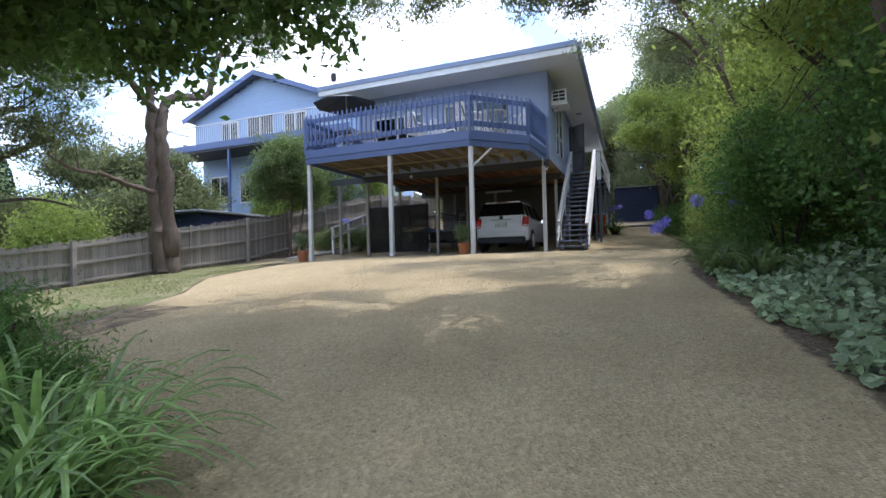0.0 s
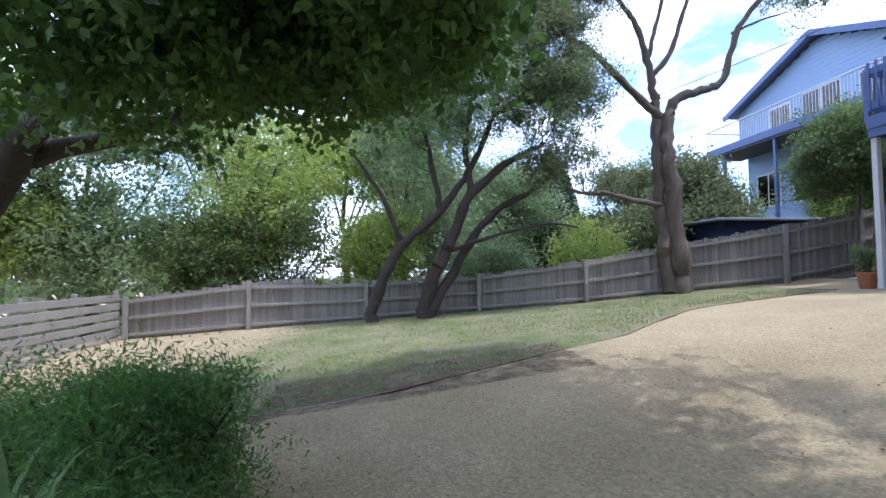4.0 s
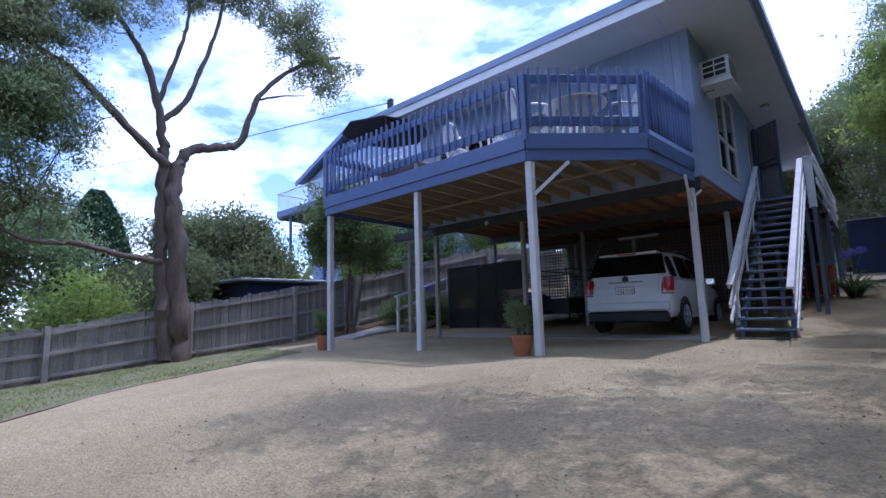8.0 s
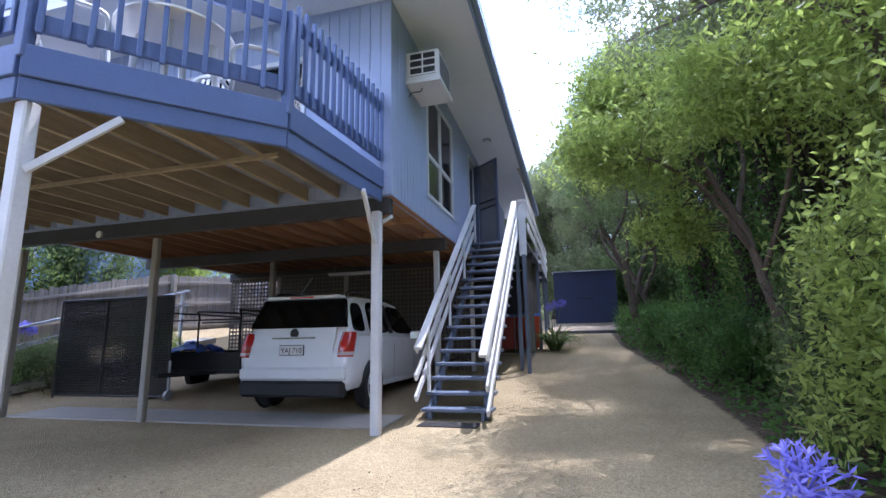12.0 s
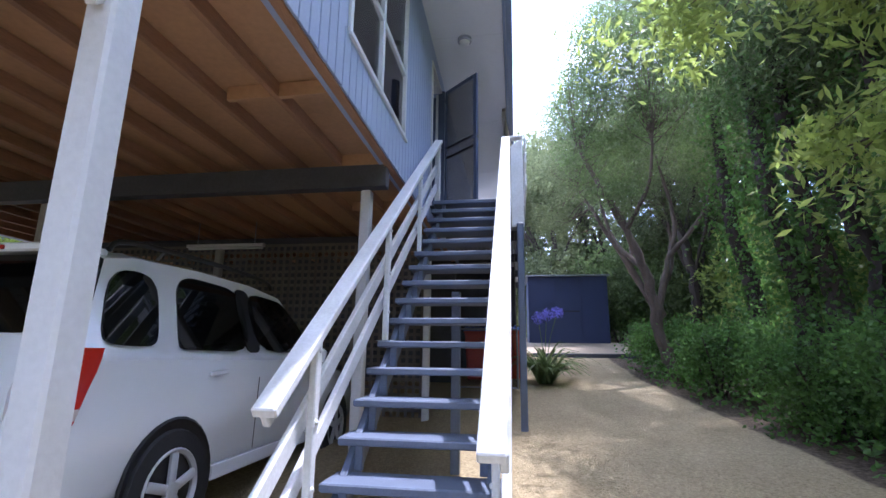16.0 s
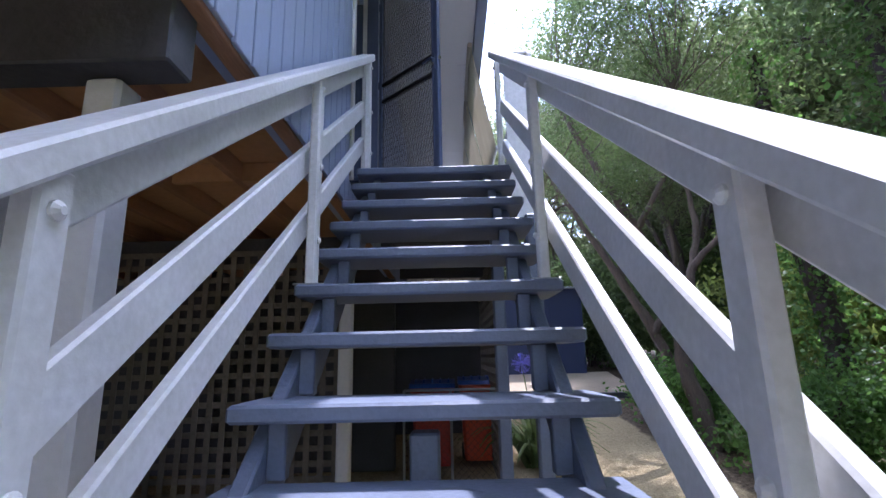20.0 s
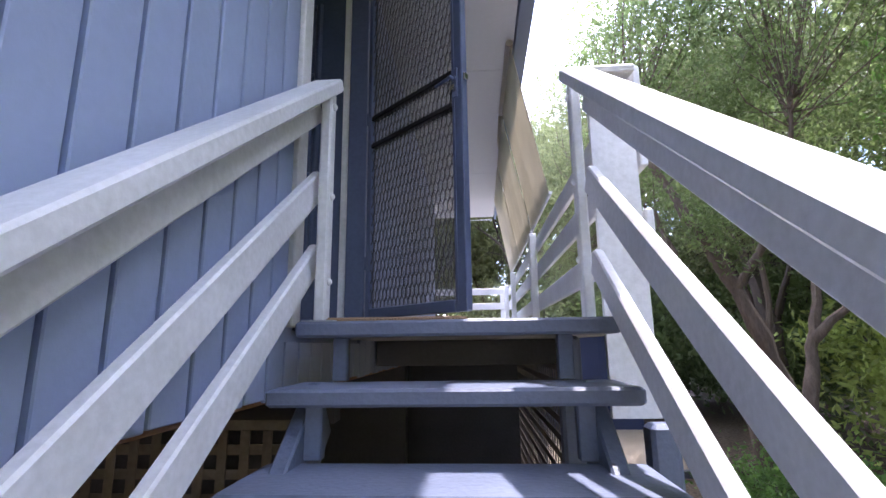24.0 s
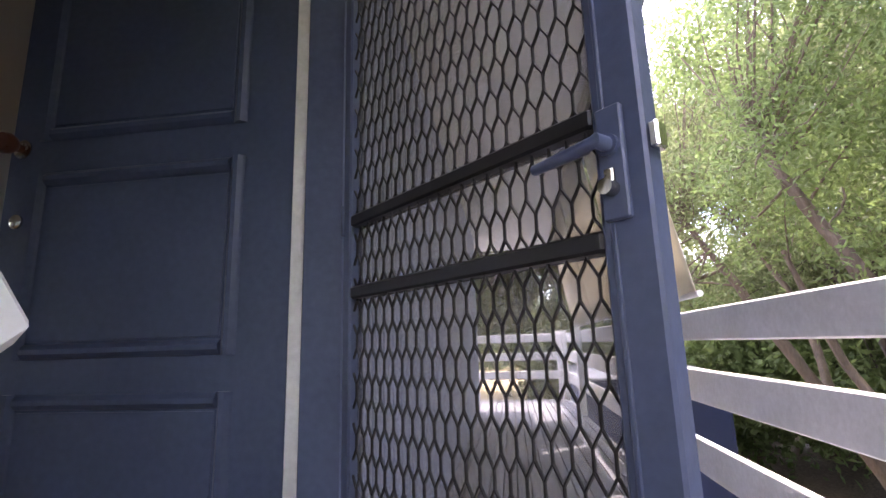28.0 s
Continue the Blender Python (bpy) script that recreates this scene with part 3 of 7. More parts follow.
structure("barge_cap", Geo().box(RX0 - 0.03, RX1 + 0.03, RY0 - 0.05, RY0 - 0.024, 5.86, 6.02, 0.004), M_GUTTER, "blue grey steel capping along the front roof edge", "trim")
structure("gutter", sloped(RX1 + 0.016, RX1 + 0.1, 0.03, 0.14), M_GUTTER, "grey steel gutter along the side eave", "gutter")
roofg = Geo()
n_rib = 60
prof = []
for i in range(n_rib + 1):
    x = RX0 + (RX1 + 0.02 - RX0) * i / n_rib
    prof += [(x, 0.16), (x + 0.03, 0.185), (x + 0.06, 0.185), (x + 0.085, 0.16)]
for (xa, za), (xb, zb) in zip(prof[:-1], prof[1:]):
    for (ya, sa), (yb, sb) in zip(SOF[:-1], SOF[1:]):
        roofg.add([(xa, ya, sa + za), (xb, ya, sa + zb), (xb, yb, sb + zb), (xa, yb, sb + za)], [(0, 1, 2, 3)])
structure("roof", roofg, M_ROOF, "ribbed metal sheet roof", "roof")

# ---- posts, bearers, joists under house and deck ----
P1, P2, P3, P4 = (-7.86, 12.10), (-5.06, 12.08), (-2.63, 12.06), (-1.27, 15.30)
DECK_B = 2.86


def post(name, x, y, z0, z1, w, mat, label, group):
    t = thing(name, label, "post", group, at=(x, y, z0))
    part("shaft", Geo().box(-w / 2, w / 2, -w / 2, w / 2, -0.05, z1 - z0, 0.012), mat, t)
    return t


for i, (x, y) in enumerate((P1, P2, P3)):
    t = post("deck_post", x, y, float(ground_z(x, y)), DECK_B, 0.115, M_WHITEPOST, "white painted square timber deck post", "deck posts")
    if i == 2:
        part("brace", Geo().beam((0.05, 0.0, 2.36), (0.46, 0.36, 2.85), 0.04, 0.055), M_WHITEPOST, t, "white diagonal brace")
t = post("deck_post", P4[0], P4[1], 0.0, 2.74, 0.115, M_WHITEPOST, "white painted square timber deck post", "deck posts")
part("brace", Geo().beam((0.0, -0.06, 2.32), (0.08, -0.60, 2.85), 0.04, 0.075), M_WHITEPOST, t, "white diagonal brace")
part("brace", Geo().beam((0.06, 0.02, 2.60), (0.10, 0.26, 2.735), 0.035, 0.05), M_WHITEPOST, t, "white diagonal brace")
for x, y, w, m, lab in ((-5.08, 15.6, 0.10, M_GREYPOST, "weathered grey round-edged timber post"), (-1.33, 18.27, 0.10, M_WHITEPOST, "white painted timber stump post"), (-4.87, 18.3, 0.10, M_GREYPOST, "grey timber post under the house"), (-7.9, 18.3, 0.11, M_GREYPOST, "grey timber post under the house"),
                        (-9.35, 15.95, 0.12, M_GREYPOST, "tall grey timber post at the path"), (-4.3, 20.5, 0.10, M_GREYPOST, "grey timber post under the house"), (-1.13, 20.45, 0.09, M_WHITEPOST, "pale timber post below the side wall"), (-6.2, 20.5, 0.10, M_GREYPOST, "grey timber post under the house"), (-7.9, 15.6, 0.11, M_GREYPOST, "grey timber post under the house")):
    post("house_post", x, y, float(ground_z(x, y)), 2.73 if y > 16 or x > -8 else 2.9, w, m, lab, "house posts")


def bearer(y, x0, x1, label):
    tagged(part("bearer", Geo().box(x0, x1, y - 0.06, y + 0.06, 2.735, 2.955, 0.006), M_BEAM), label, "beam", "bearers", "structure")


for y in (15.42, 18.22, 20.95, 23.6):
    bearer(y, -9.4 if y < 16 else -8.05, -1.12, "dark stained timber bearer under the house")
for i, x in enumerate(np.arange(-7.9, -1.1, 0.45)):
    tagged(part("floor_joist", Geo().box(x, x + 0.045, 15.3, 23.7, 2.957, 3.065, 0.003), M_REDWOOD), "red brown hardwood floor joist", "joist", "floor joists", "structure")
for y in (16.9, 19.6, 22.2):
    tagged(part("blocking", Geo().box(-1.95, -1.13, y, y + 0.04, 2.96, 3.066, 0.003), M_PLY), "orange timber blocking between joists", "joist", "blocking", "structure")
tagged(part("blocking", Geo().box(-1.66, -1.13, 18.16, 18.28, 2.958, 3.066, 0.004), M_PLY), "raw orange timber block on the bearer end", "joist", "blocking", "structure")
tagged(part("edge_board", Geo().box(-1.14, -1.075, WY + 0.1, 23.6, 2.93, 3.06, 0.003), M_REDWOOD), "red brown edge joist under the side wall", "joist", "", "structure")

# ---- front deck ----
PL, PA, PB, PC = (-7.90, 12.0), (-2.62, 11.97), (-1.33, 13.33), (-1.20, WY)
PLB = (-7.90, WY)
deck_floor = thing("front_deck", "raised timber deck with blue fascia boards, joists bare below", "deck", kind="structure")
for i, y in enumerate(np.arange(12.04, WY - 0.02, 0.092)):
    xr = PA[0] + (y - PA[1]) / (PB[1] - PA[1]) * (PB[0] - PA[0]) if y < PB[1] else PB[0] + (y - PB[1]) / (PC[1] - PB[1]) * (PC[0] - PB[0])
    part("board", Geo().box(PL[0] + 0.03, xr - 0.05, y, y + 0.086, 3.14, 3.165, 0.003), M_DECKBOARD, deck_floor)
for x in np.arange(-7.8, -1.4, 0.46):
    y0 = 12.04 if x < PA[0] else PA[1] + (x - PA[0]) / (PB[0] - PA[0]) * (PB[1] - PA[1]) + 0.08
    part("joist", Geo().box(x, x + 0.045, y0, WY - 0.02, 2.95, 3.138, 0.003), M_RAW, deck_floor, "weathered pine joist")
part("cross_joist", Geo().box(-7.8, -1.6, 13.6, 13.645, 2.905, 2.948, 0.003), M_RAW, deck_floor, "weathered pine batten")
for p, q in ((PL, PA), (PA, PB), (PB, PC), (PL, PLB)):
    d = (Vector((*q, 0)) - Vector((*p, 0)))
    nrm = Vector((d.y, -d.x, 0)).normalized() * (1 if (p, q) != (PL, PLB) else -1)
    o = nrm * 0.0
    part("fascia_board", Geo().beam((p[0] + o.x, p[1] + o.y, 2.937), (q[0] + o.x, q[1] + o.y, 2.937), 0.045, 0.17, 0.006), M_DECKBLUE, deck_floor, "blue painted lower fascia board")
    o = nrm * 0.022
    part("fascia_board", Geo().beam((p[0] + o.x, p[1] + o.y, 3.148), (q[0] + o.x, q[1] + o.y, 3.148), 0.045, 0.245, 0.006), M_DECKBLUE, deck_floor, "blue painted upper fascia board")


def balustrade(name, p, q, n, label):
    """Top and mid rail with upright pickets standing on their outer face."""
    t = thing(name, label, "balustrade", "deck balustrades")
    p, q = Vector((*p, 0)), Vector((*q, 0))
    d = q - p
    nrm = Vector((d.y, -d.x, 0)).normalized() * 0.042
    for z, h in ((4.15, 0.14), (3.47, 0.145)):
        part("rail", Geo().beam(p + Vector((0, 0, z)), q + Vector((0, 0, z)), 0.042, h, 0.006), M_DECKBLUE, t)
    pic = Geo().box(-0.021, 0.021, -0.02, 0.02, -0.48, 0.48, 0.007).mesh("picket", M_DECKBLUE)
    for i in range(n):
        c = p + d * ((i + 0.5) / n) + nrm + Vector((0, 0, 3.845 + 0.008 * math.sin(i * 2.3)))
        ob = new("picket", pic)
        ob.parent = t
        ob.matrix_basis = Matrix.Translation(c) @ Matrix.Rotation(math.atan2(d.y, d.x) + 0.02 * math.sin(i * 5.1), 4, "Z") @ Matrix.Rotation(0.012 * math.sin(i * 3.7), 4, "Y")
    for e in (p,):
        part("corner_post", Geo().box(e.x - 0.045, e.x + 0.045, e.y - 0.045, e.y + 0.045, 3.167, 4.225, 0.006), M_DECKBLUE, t)
    return t


balustrade("deck_balustrade", PL, PA, 33, "blue painted timber picket balustrade along the deck front")
balustrade("deck_balustrade", PA, PB, 12, "blue painted picket balustrade across the deck corner")
balustrade("deck_balustrade", PB, PC, 15, "blue painted picket balustrade beside the house wall")
balustrade("deck_balustrade", PLB, PL, 22, "blue painted picket balustrade at the deck's far end")

# ---- outside stair ----
RISE, RUN, TX0, TX1 = 0.187, 0.2415, -0.975, 0.0


def nose(k):
    return 20 - (17 - k) * RUN, k * RISE


stair = thing("stair", "steep open blue timber stair with white handrails", "stair", at=(0, 0, 0))
for k in range(1, 18):
    y, z = nose(k)
    if k < 17:
        part("tread", Geo().box(TX0, TX1, y, y + 0.285, z - 0.046, z, 0.008), M_STAIRBLUE, stair)
    for x in (-0.86, -0.14):
        part("riser_block", Geo().box(x - 0.024, x + 0.024, y + 0.05, y + 0.09, z - RISE if k > 1 else 0.02, z - 0.047, 0.004), M_STAIRBLUE, stair)
part("prop_post", Geo().box(-0.53, -0.45, 18.42, 18.50, float(ground_z(-0.49, 18.45)), 1.78, 0.006), M_STAIRBLUE, stair, "slate blue prop post")
for x in (-0.905, -0.095):
    part("stringer", Geo().beam((x, 16.25, 0.02), (x, 20.0, 2.92), 0.045, 0.2, 0.006), M_STAIRBLUE, stair)


def stair_rail(x, side, label):
    """Three sloping boards on the outer faces of four posts, with a flat cap."""
    t = thing("handrail", label, "handrail", "stair handrails")

    def top_z(y):
        return 4.014 + 0.740 * (y - 20)

    thick = 0.019
    for k in (2, 7, 12, 17):
        y, z = nose(k)
        if k == 17:
            y += 0.0 if side < 0 else 0.17
        elif k == 2 and side < 0:
            y -= 0.06
        top = min(top_z(y + 0.07), 4.09) - 0.05
        xp = x + 0.03 if k == 17 and side > 0 else x - side * 0.008
        if k == 17 and side > 0:
            top = 4.10
        p = part("post", Geo().box(xp - thick, xp + thick, y + 0.04, y + 0.1, z + 0.004, top, 0.006), M_WHITE, t)
        part("base_plate", Geo().box(xp - 0.055, xp + 0.055, y + 0.02, y + 0.12, z, z + 0.007, 0.002), M_GALV, p)
        for dz in (0.06, 0.40, 0.70):
            part("bolt", Geo().lathe([(0.014, 0), (0.014, -side * 0.005), (0.006, -side * 0.012)], (xp - side * thick, y + 0.07, top - dz), 10, "x"), M_WHITE, p)
    xo = x + side * 0.046
    y0, y1 = (15.94, 20.118) if side < 0 else (15.80, 20.11)

    def line(y, off):
        return (xo, y, top_z(y) - off)

    part("cap_rail", Geo().beam((x + side * 0.008, y0, line(y0, 0.030)[2]), (x + side * 0.008, y1, line(y1, 0.030)[2]), 0.108, 0.048, 0.007), M_WHITE, t)
    mid, low = (0.43, 0.70) if side < 0 else (0.445, 0.74)
    part("top_board", Geo().beam(line(y0 + 0.08, 0.121), line(y1 - 0.02, 0.121), 0.035, 0.092, 0.006), M_WHITE, t)
    part("mid_board", Geo().beam(line(y0 + 0.02, mid), line(y1 + 0.03, mid), 0.035, 0.098, 0.006), M_WHITE, t)
    part("low_board", Geo().beam(line(y0 + 0.02, low), line(y1 + 0.03, low), 0.035, 0.092, 0.006), M_WHITE, t)
    return t


stair_rail(-0.94, -1, "white painted timber stair handrail beside the house wall")
stair_rail(-0.047, 1, "white painted timber stair handrail on the open side")
mat = thing("stair_mat", "dark ribbed rubber mat at the stair foot", "mat", at=(-0.5, 15.93, 0.012))
for i in range(9):
    part("rib", Geo().box(-0.42, 0.36, -0.16 + i * 0.036, -0.16 + i * 0.036 + 0.028, 0, 0.018, 0.004), M_RUBMAT, mat)

# ---- side landing ----
landing = thing("side_landing", "grey painted timber landing with blue front edge", "deck", kind="structure")
part("edge_board", Geo().box(-0.99, 0.02, 19.985, 20.30, FLOOR - 0.05, FLOOR, 0.008), M_STAIRBLUE, landing, "blue edged top tread")
for y0, y1 in ((20.306, 20.57), (20.576, 20.846), (20.856, 21.15), (21.156, 21.43)):
    part("cross_board", Geo().box(WX + 0.01, 0.20, y0, y1, FLOOR - 0.045, FLOOR - 0.004, 0.005), M_LANDING, landing)
for x in np.arange(WX + 0.01, 0.17, 0.0845):
    part("board", Geo().box(x, x + 0.076, 21.436, 27.6, FLOOR - 0.045, FLOOR - 0.004, 0.003), M_DECKBOARD, landing)
for x in np.arange(-3.4, WX - 0.02, 0.0845):
    part("board", Geo().box(x, x + 0.076, 26.2, 27.6, FLOOR - 0.045, FLOOR - 0.004, 0.003), M_DECKBOARD, landing)
for y in (21.5, 23.3, 25.2, 27.1):
    part("bearer", Geo().box(WX + 0.02, 0.2, y, y + 0.07, FLOOR - 0.20, FLOOR - 0.047, 0.004), M_BEAM, landing)
for x, y in ((0.13, 20.06), (-0.06, 20.45), (0.17, 23.3), (0.17, 25.9), (0.17, 27.55)):
    gz0 = float(ground_z(x, y))
    post("landing_post", x, y, gz0, FLOOR - 0.05 if y > 20.2 else 2.86, 0.085, M_STAIRBLUE, "slim blue painted landing post", "landing posts")
bal = thing("landing_balustrade", "white three-board timber balustrade along the side deck", "balustrade")
for y in (23.28, 25.92, 27.55):
    part("post", Geo().box(0.135, 0.205, y - 0.045, y + 0.045, FLOOR, 4.2, 0.006), M_WHITE, bal)
for z, h in ((4.09, 0.135), (3.82, 0.15), (3.505, 0.155)):
    part("board", Geo().box(0.208, 0.238, 20.22, 27.6, z - h / 2, z + h / 2, 0.006), M_WHITE, bal)
endrail = thing("end_balustrade", "white three-board balustrade at the end of the side deck", "balustrade")
for x in (-3.3, -1.6, 0.10):
    part("post", Geo().box(x - 0.04, x + 0.04, 27.66, 27.74, FLOOR - 0.03, 4.2, 0.006), M_WHITE, endrail)
for z in (4.10, 3.82, 3.54):
    part("board", Geo().box(-3.4, 0.15, 27.62, 27.655, z - 0.06, z + 0.06, 0.006), M_WHITE, endrail)
panel = thing("privacy_board", "tall white painted board beside the landing", "panel")
part("board", Geo().prism([(0.025, 2.855), (0.185, 2.855), (0.185, 4.085), (0.025, 3.99)], "y", 20.19, 20.215), M_WHITE, panel)
part("cap", Geo().beam((0.10, 20.14, 4.10), (0.10, 20.34, 4.14), 0.19, 0.03, 0.005), M_WHITE, panel)

# ---- side doorway, screen door, window, air conditioner ----
frame_d = thing("door_frame", "white and navy painted frame of the side doorway", "door frame", kind="structure")
part("jamb", Geo().box(WX - 0.13, WX + 0.016, DO0 - 0.085, DO0, FLOOR - 0.01, DTOP + 0.05, 0.004), M_WHITE, frame_d, "white timber jamb")
part("keep", Geo().box(WX - 0.03, WX - 0.006, DO0 + 0.001, DO0 + 0.004, 4.10, 4.30, 0.001), M_CHROME, frame_d, "bright steel strike plate")
part("jamb", Geo().box(WX - 0.084, WX - 0.045, DO1 - 0.03, DO1 - 0.002, FLOOR - 0.01, DTOP + 0.05, 0.003), M_WHITE, frame_d, "white timber jamb edge")
part("jamb", Geo().box(WX - 0.04, WX + 0.062, DO1 - 0.055, DO1 + 0.06, FLOOR - 0.01, DTOP + 0.05, 0.004), M_NAVY, frame_d, "navy painted jamb")
part("head", Geo().box(WX - 0.13, WX + 0.016, DO0, DO1 - 0.06, DTOP, DTOP + 0.05, 0.004), M_WHITE, frame_d, "white timber head")
part("sill", Geo().box(WX - 0.13, WX + 0.05, DO0 + 0.002, DO1 - 0.06, FLOOR - 0.02, FLOOR + 0.02, 0.006), M_NAVY, frame_d, "navy painted sill")
# the main door stands open into the house, square to the wall
door = thing("entry_door", "navy panelled timber entry door standing open inwards", "door", at=(WX - 0.084, DO1 - 0.014, FLOOR + 0.02))
LW, LH = 0.87, 2.04
part("leaf", Geo().box(-LW, 0.028, 0, 0.04, 0, LH, 0.003), M_NAVY, door)
for z0, z1 in ((0.20, 0.742), (0.828, 1.342), (1.438, 1.93)):
    for x0, x1, a0, a1 in ((-0.775, -0.735, z0, z1), (-0.18, -0.14, z0, z1), (-0.735, -0.18, z0, z0 + 0.04), (-0.735, -0.18, z1 - 0.04, z1)):
        part("panel_moulding", Geo().prism([(-0.001, a0), (-0.001, a1), (-0.007, a1 - 0.004), (-0.016, a1 - 0.014), (-0.016, a0 + 0.014), (-0.007, a0 + 0.004)], "x", x0, x1) if x1 - x0 > 0.1 else Geo().prism([(x0, -0.001), (x1, -0.001), (x1 - 0.004, -0.007), (x1 - 0.014, -0.016), (x0 + 0.014, -0.016), (x0 + 0.004, -0.007)], "z", a0, a1), M_NAVY, door)
    part("panel", Geo().box(-0.73, -0.185, -0.004, 0.002, z0 + 0.045, z1 - 0.045, 0.003), M_NAVY, door)
kn = part("knob", Geo().lathe([(0.012, 0.0), (0.012, -0.02), (0.026, -0.035), (0.031, -0.05), (0.026, -0.066), (0.0, -0.072)], (-0.828, 0, 1.42), 18, "y"), M_KNOB, door, "round brown timber knob", True)
part("rose", Geo().lathe([(0.028, 0.0), (0.028, -0.004), (0.02, -0.006), (0.0, -0.006)], (-0.828, 0, 1.42), 18, "y"), M_BRASS, kn)
part("deadlock", Geo().lathe([(0.020, 0.0), (0.020, -0.006), (0.015, -0.009), (0.0, -0.009)], (-0.815, 0, 1.205), 18, "y"), M_BRASS, door, "round nickel deadlock", True)


def screen_material(name, colour, thin, thick):
    m = bpy.data.materials.new(name)
    m.use_nodes = True
    n, l = m.node_tree.nodes, m.node_tree.links
    tr, mixs = n.new("ShaderNodeBsdfTransparent"), n.new("ShaderNodeMixShader")
    b = n["Principled BSDF"]
    b.inputs["Base Color"].default_value, b.inputs["Roughness"].default_value = (*colour, 1), 0.7
    nz = n.new("ShaderNodeTexNoise")
    nz.inputs["Scale"].default_value = 3.0
    mr = n.new("ShaderNodeMapRange")
    mr.inputs["To Min"].default_value, mr.inputs["To Max"].default_value = thin, thick
    l.new(nz.outputs["Fac"], mr.inputs["Value"])
    l.new(mr.outputs[0], mixs.inputs[0])
    l.new(tr.outputs[0], mixs.inputs[1])
    l.new(b.outputs[0], mixs.inputs[2])
    l.new(mixs.outputs[0], n["Material Output"].inputs["Surface"])
    return m


M_SCREEN = screen_material("insect_mesh", (0.30, 0.30, 0.31), 0.34, 0.46)
M_BLACKMESH = screen_material("black_mesh", (0.015, 0.015, 0.016), 0.66, 0.8)
SDH = Vector((-0.966, 20.90, 3.235))
SDE = Vector((-0.44, 20.42, 3.235))
sd_w, sd_h = (SDE - SDH).length, 2.045
screen = thing("screen_door", "navy framed security screen door, swung open over the landing", "door")
screen.matrix_basis = Matrix.Translation(SDH) @ Matrix.Rotation(math.atan2(SDE.y - SDH.y, SDE.x - SDH.x), 4, "Z")
for x0, x1, z0, z1 in ((0, 0.032, 0, sd_h), (sd_w - 0.066, sd_w, 0, sd_h), (0.032, sd_w - 0.066, 0, 0.05), (0.032, sd_w - 0.066, sd_h - 0.05, sd_h), (0.032, sd_w - 0.066, 0.903, 0.930), (0.032, sd_w - 0.066, 1.062, 1.089)):
    part("frame_bar", Geo().box(x0, x1, -0.018, 0.018, z0, z1, 0.004), M_DARKSTEEL if 0.5 < z0 < 1.5 else M_NAVY, screen)
part("stile_bead", Geo().box(sd_w - 0.052, sd_w - 0.046, -0.0215, -0.017, 0.03, sd_h - 0.03, 0.001), M_NAVY, screen)
hexg = Geo()
cw, chh, st = 0.0300, 0.050, 0.026
SX0, SX1 = 0.030, sd_w - 0.064
nx, nz = int((SX1 - SX0) / cw), int((sd_h - 0.1) / (chh))
for j in range(nz + 1):
    zc = 0.05 + j * chh
    for i in range(nx + 1):
        xc = SX0 + i * cw + (cw / 2 if j % 2 else 0)
        for a, b in (((xc, zc), (xc, min(zc + st, sd_h - 0.05))), ((xc, zc + st), (xc + cw / 2, zc + chh)), ((xc, zc + st), (xc - cw / 2, zc + chh))):
            if max(a[1], b[1]) < sd_h - 0.045 and SX0 - 0.005 < min(a[0], b[0]) and max(a[0], b[0]) < SX1 + 0.005:
                hexg.beam((a[0], -0.006, a[1]), (b[0], -0.006, b[1]), 0.0026, 0.005, 0.0003, (0, 1, 0))
part("grille", hexg, M_DARKSTEEL, screen, "black expanded hexagon grille")
part("insect_mesh", Geo().box(SX0, SX1, 0.003, 0.0045, 0.05, sd_h - 0.045, 0.0004), M_SCREEN, screen, "fine dark insect mesh")
part("lock_plate", Geo().box(sd_w - 0.056, sd_w - 0.022, -0.028, -0.018, 0.935, 1.075, 0.003), M_NAVY, screen)
part("handle", Geo().tube([(sd_w - 0.040, -0.026, 1.025), (sd_w - 0.040, -0.055, 1.025), (sd_w - 0.055, -0.052, 1.022), (sd_w - 0.135, -0.050, 1.018)], [0.010, 0.009, 0.009, 0.007], 10), M_NAVY, screen, "navy lever handle", True)
part("handle_rose", Geo().lathe([(0.014, 0), (0.014, -0.006), (0.0, -0.007)], (sd_w - 0.040, -0.028, 1.025), 14, "y"), M_NAVY, screen)
part("key_cylinder", Geo().lathe([(0.0095, 0), (0.0095, -0.018), (0.0, -0.019)], (sd_w - 0.040, -0.028, 0.972), 12, "y"), M_BRASS, screen, "", True)
part("snib", Geo().box(sd_w - 0.046, sd_w - 0.034, -0.036, -0.028, 0.978, 0.996, 0.002), M_BRASS, screen)
part("strike", Geo().box(sd_w, sd_w + 0.012, -0.012, 0.012, 1.012, 1.045, 0.003), M_CHROME, screen, "bright steel strike")
for z in (0.25, 1.05, 1.85):
    part("hinge", Geo().lathe([(0.008, 0), (0.008, 0.07)], (-0.006, -0.012, z), 10), M_NAVY, screen)
matd = thing("door_mat", "rectangular brown coir door mat on the landing", "mat", at=(-0.72, 20.42, FLOOR + 0.001))
matd.rotation_euler = (0, 0, radians(3))
part("mat_top", Geo().box(-0.22, 0.24, -0.33, 0.33, 0, 0.016, 0.006), M_COIR, matd)
part("border", Geo().box(-0.235, 0.255, -0.345, 0.345, -0.001, 0.012, 0.005), M_COIR, matd)

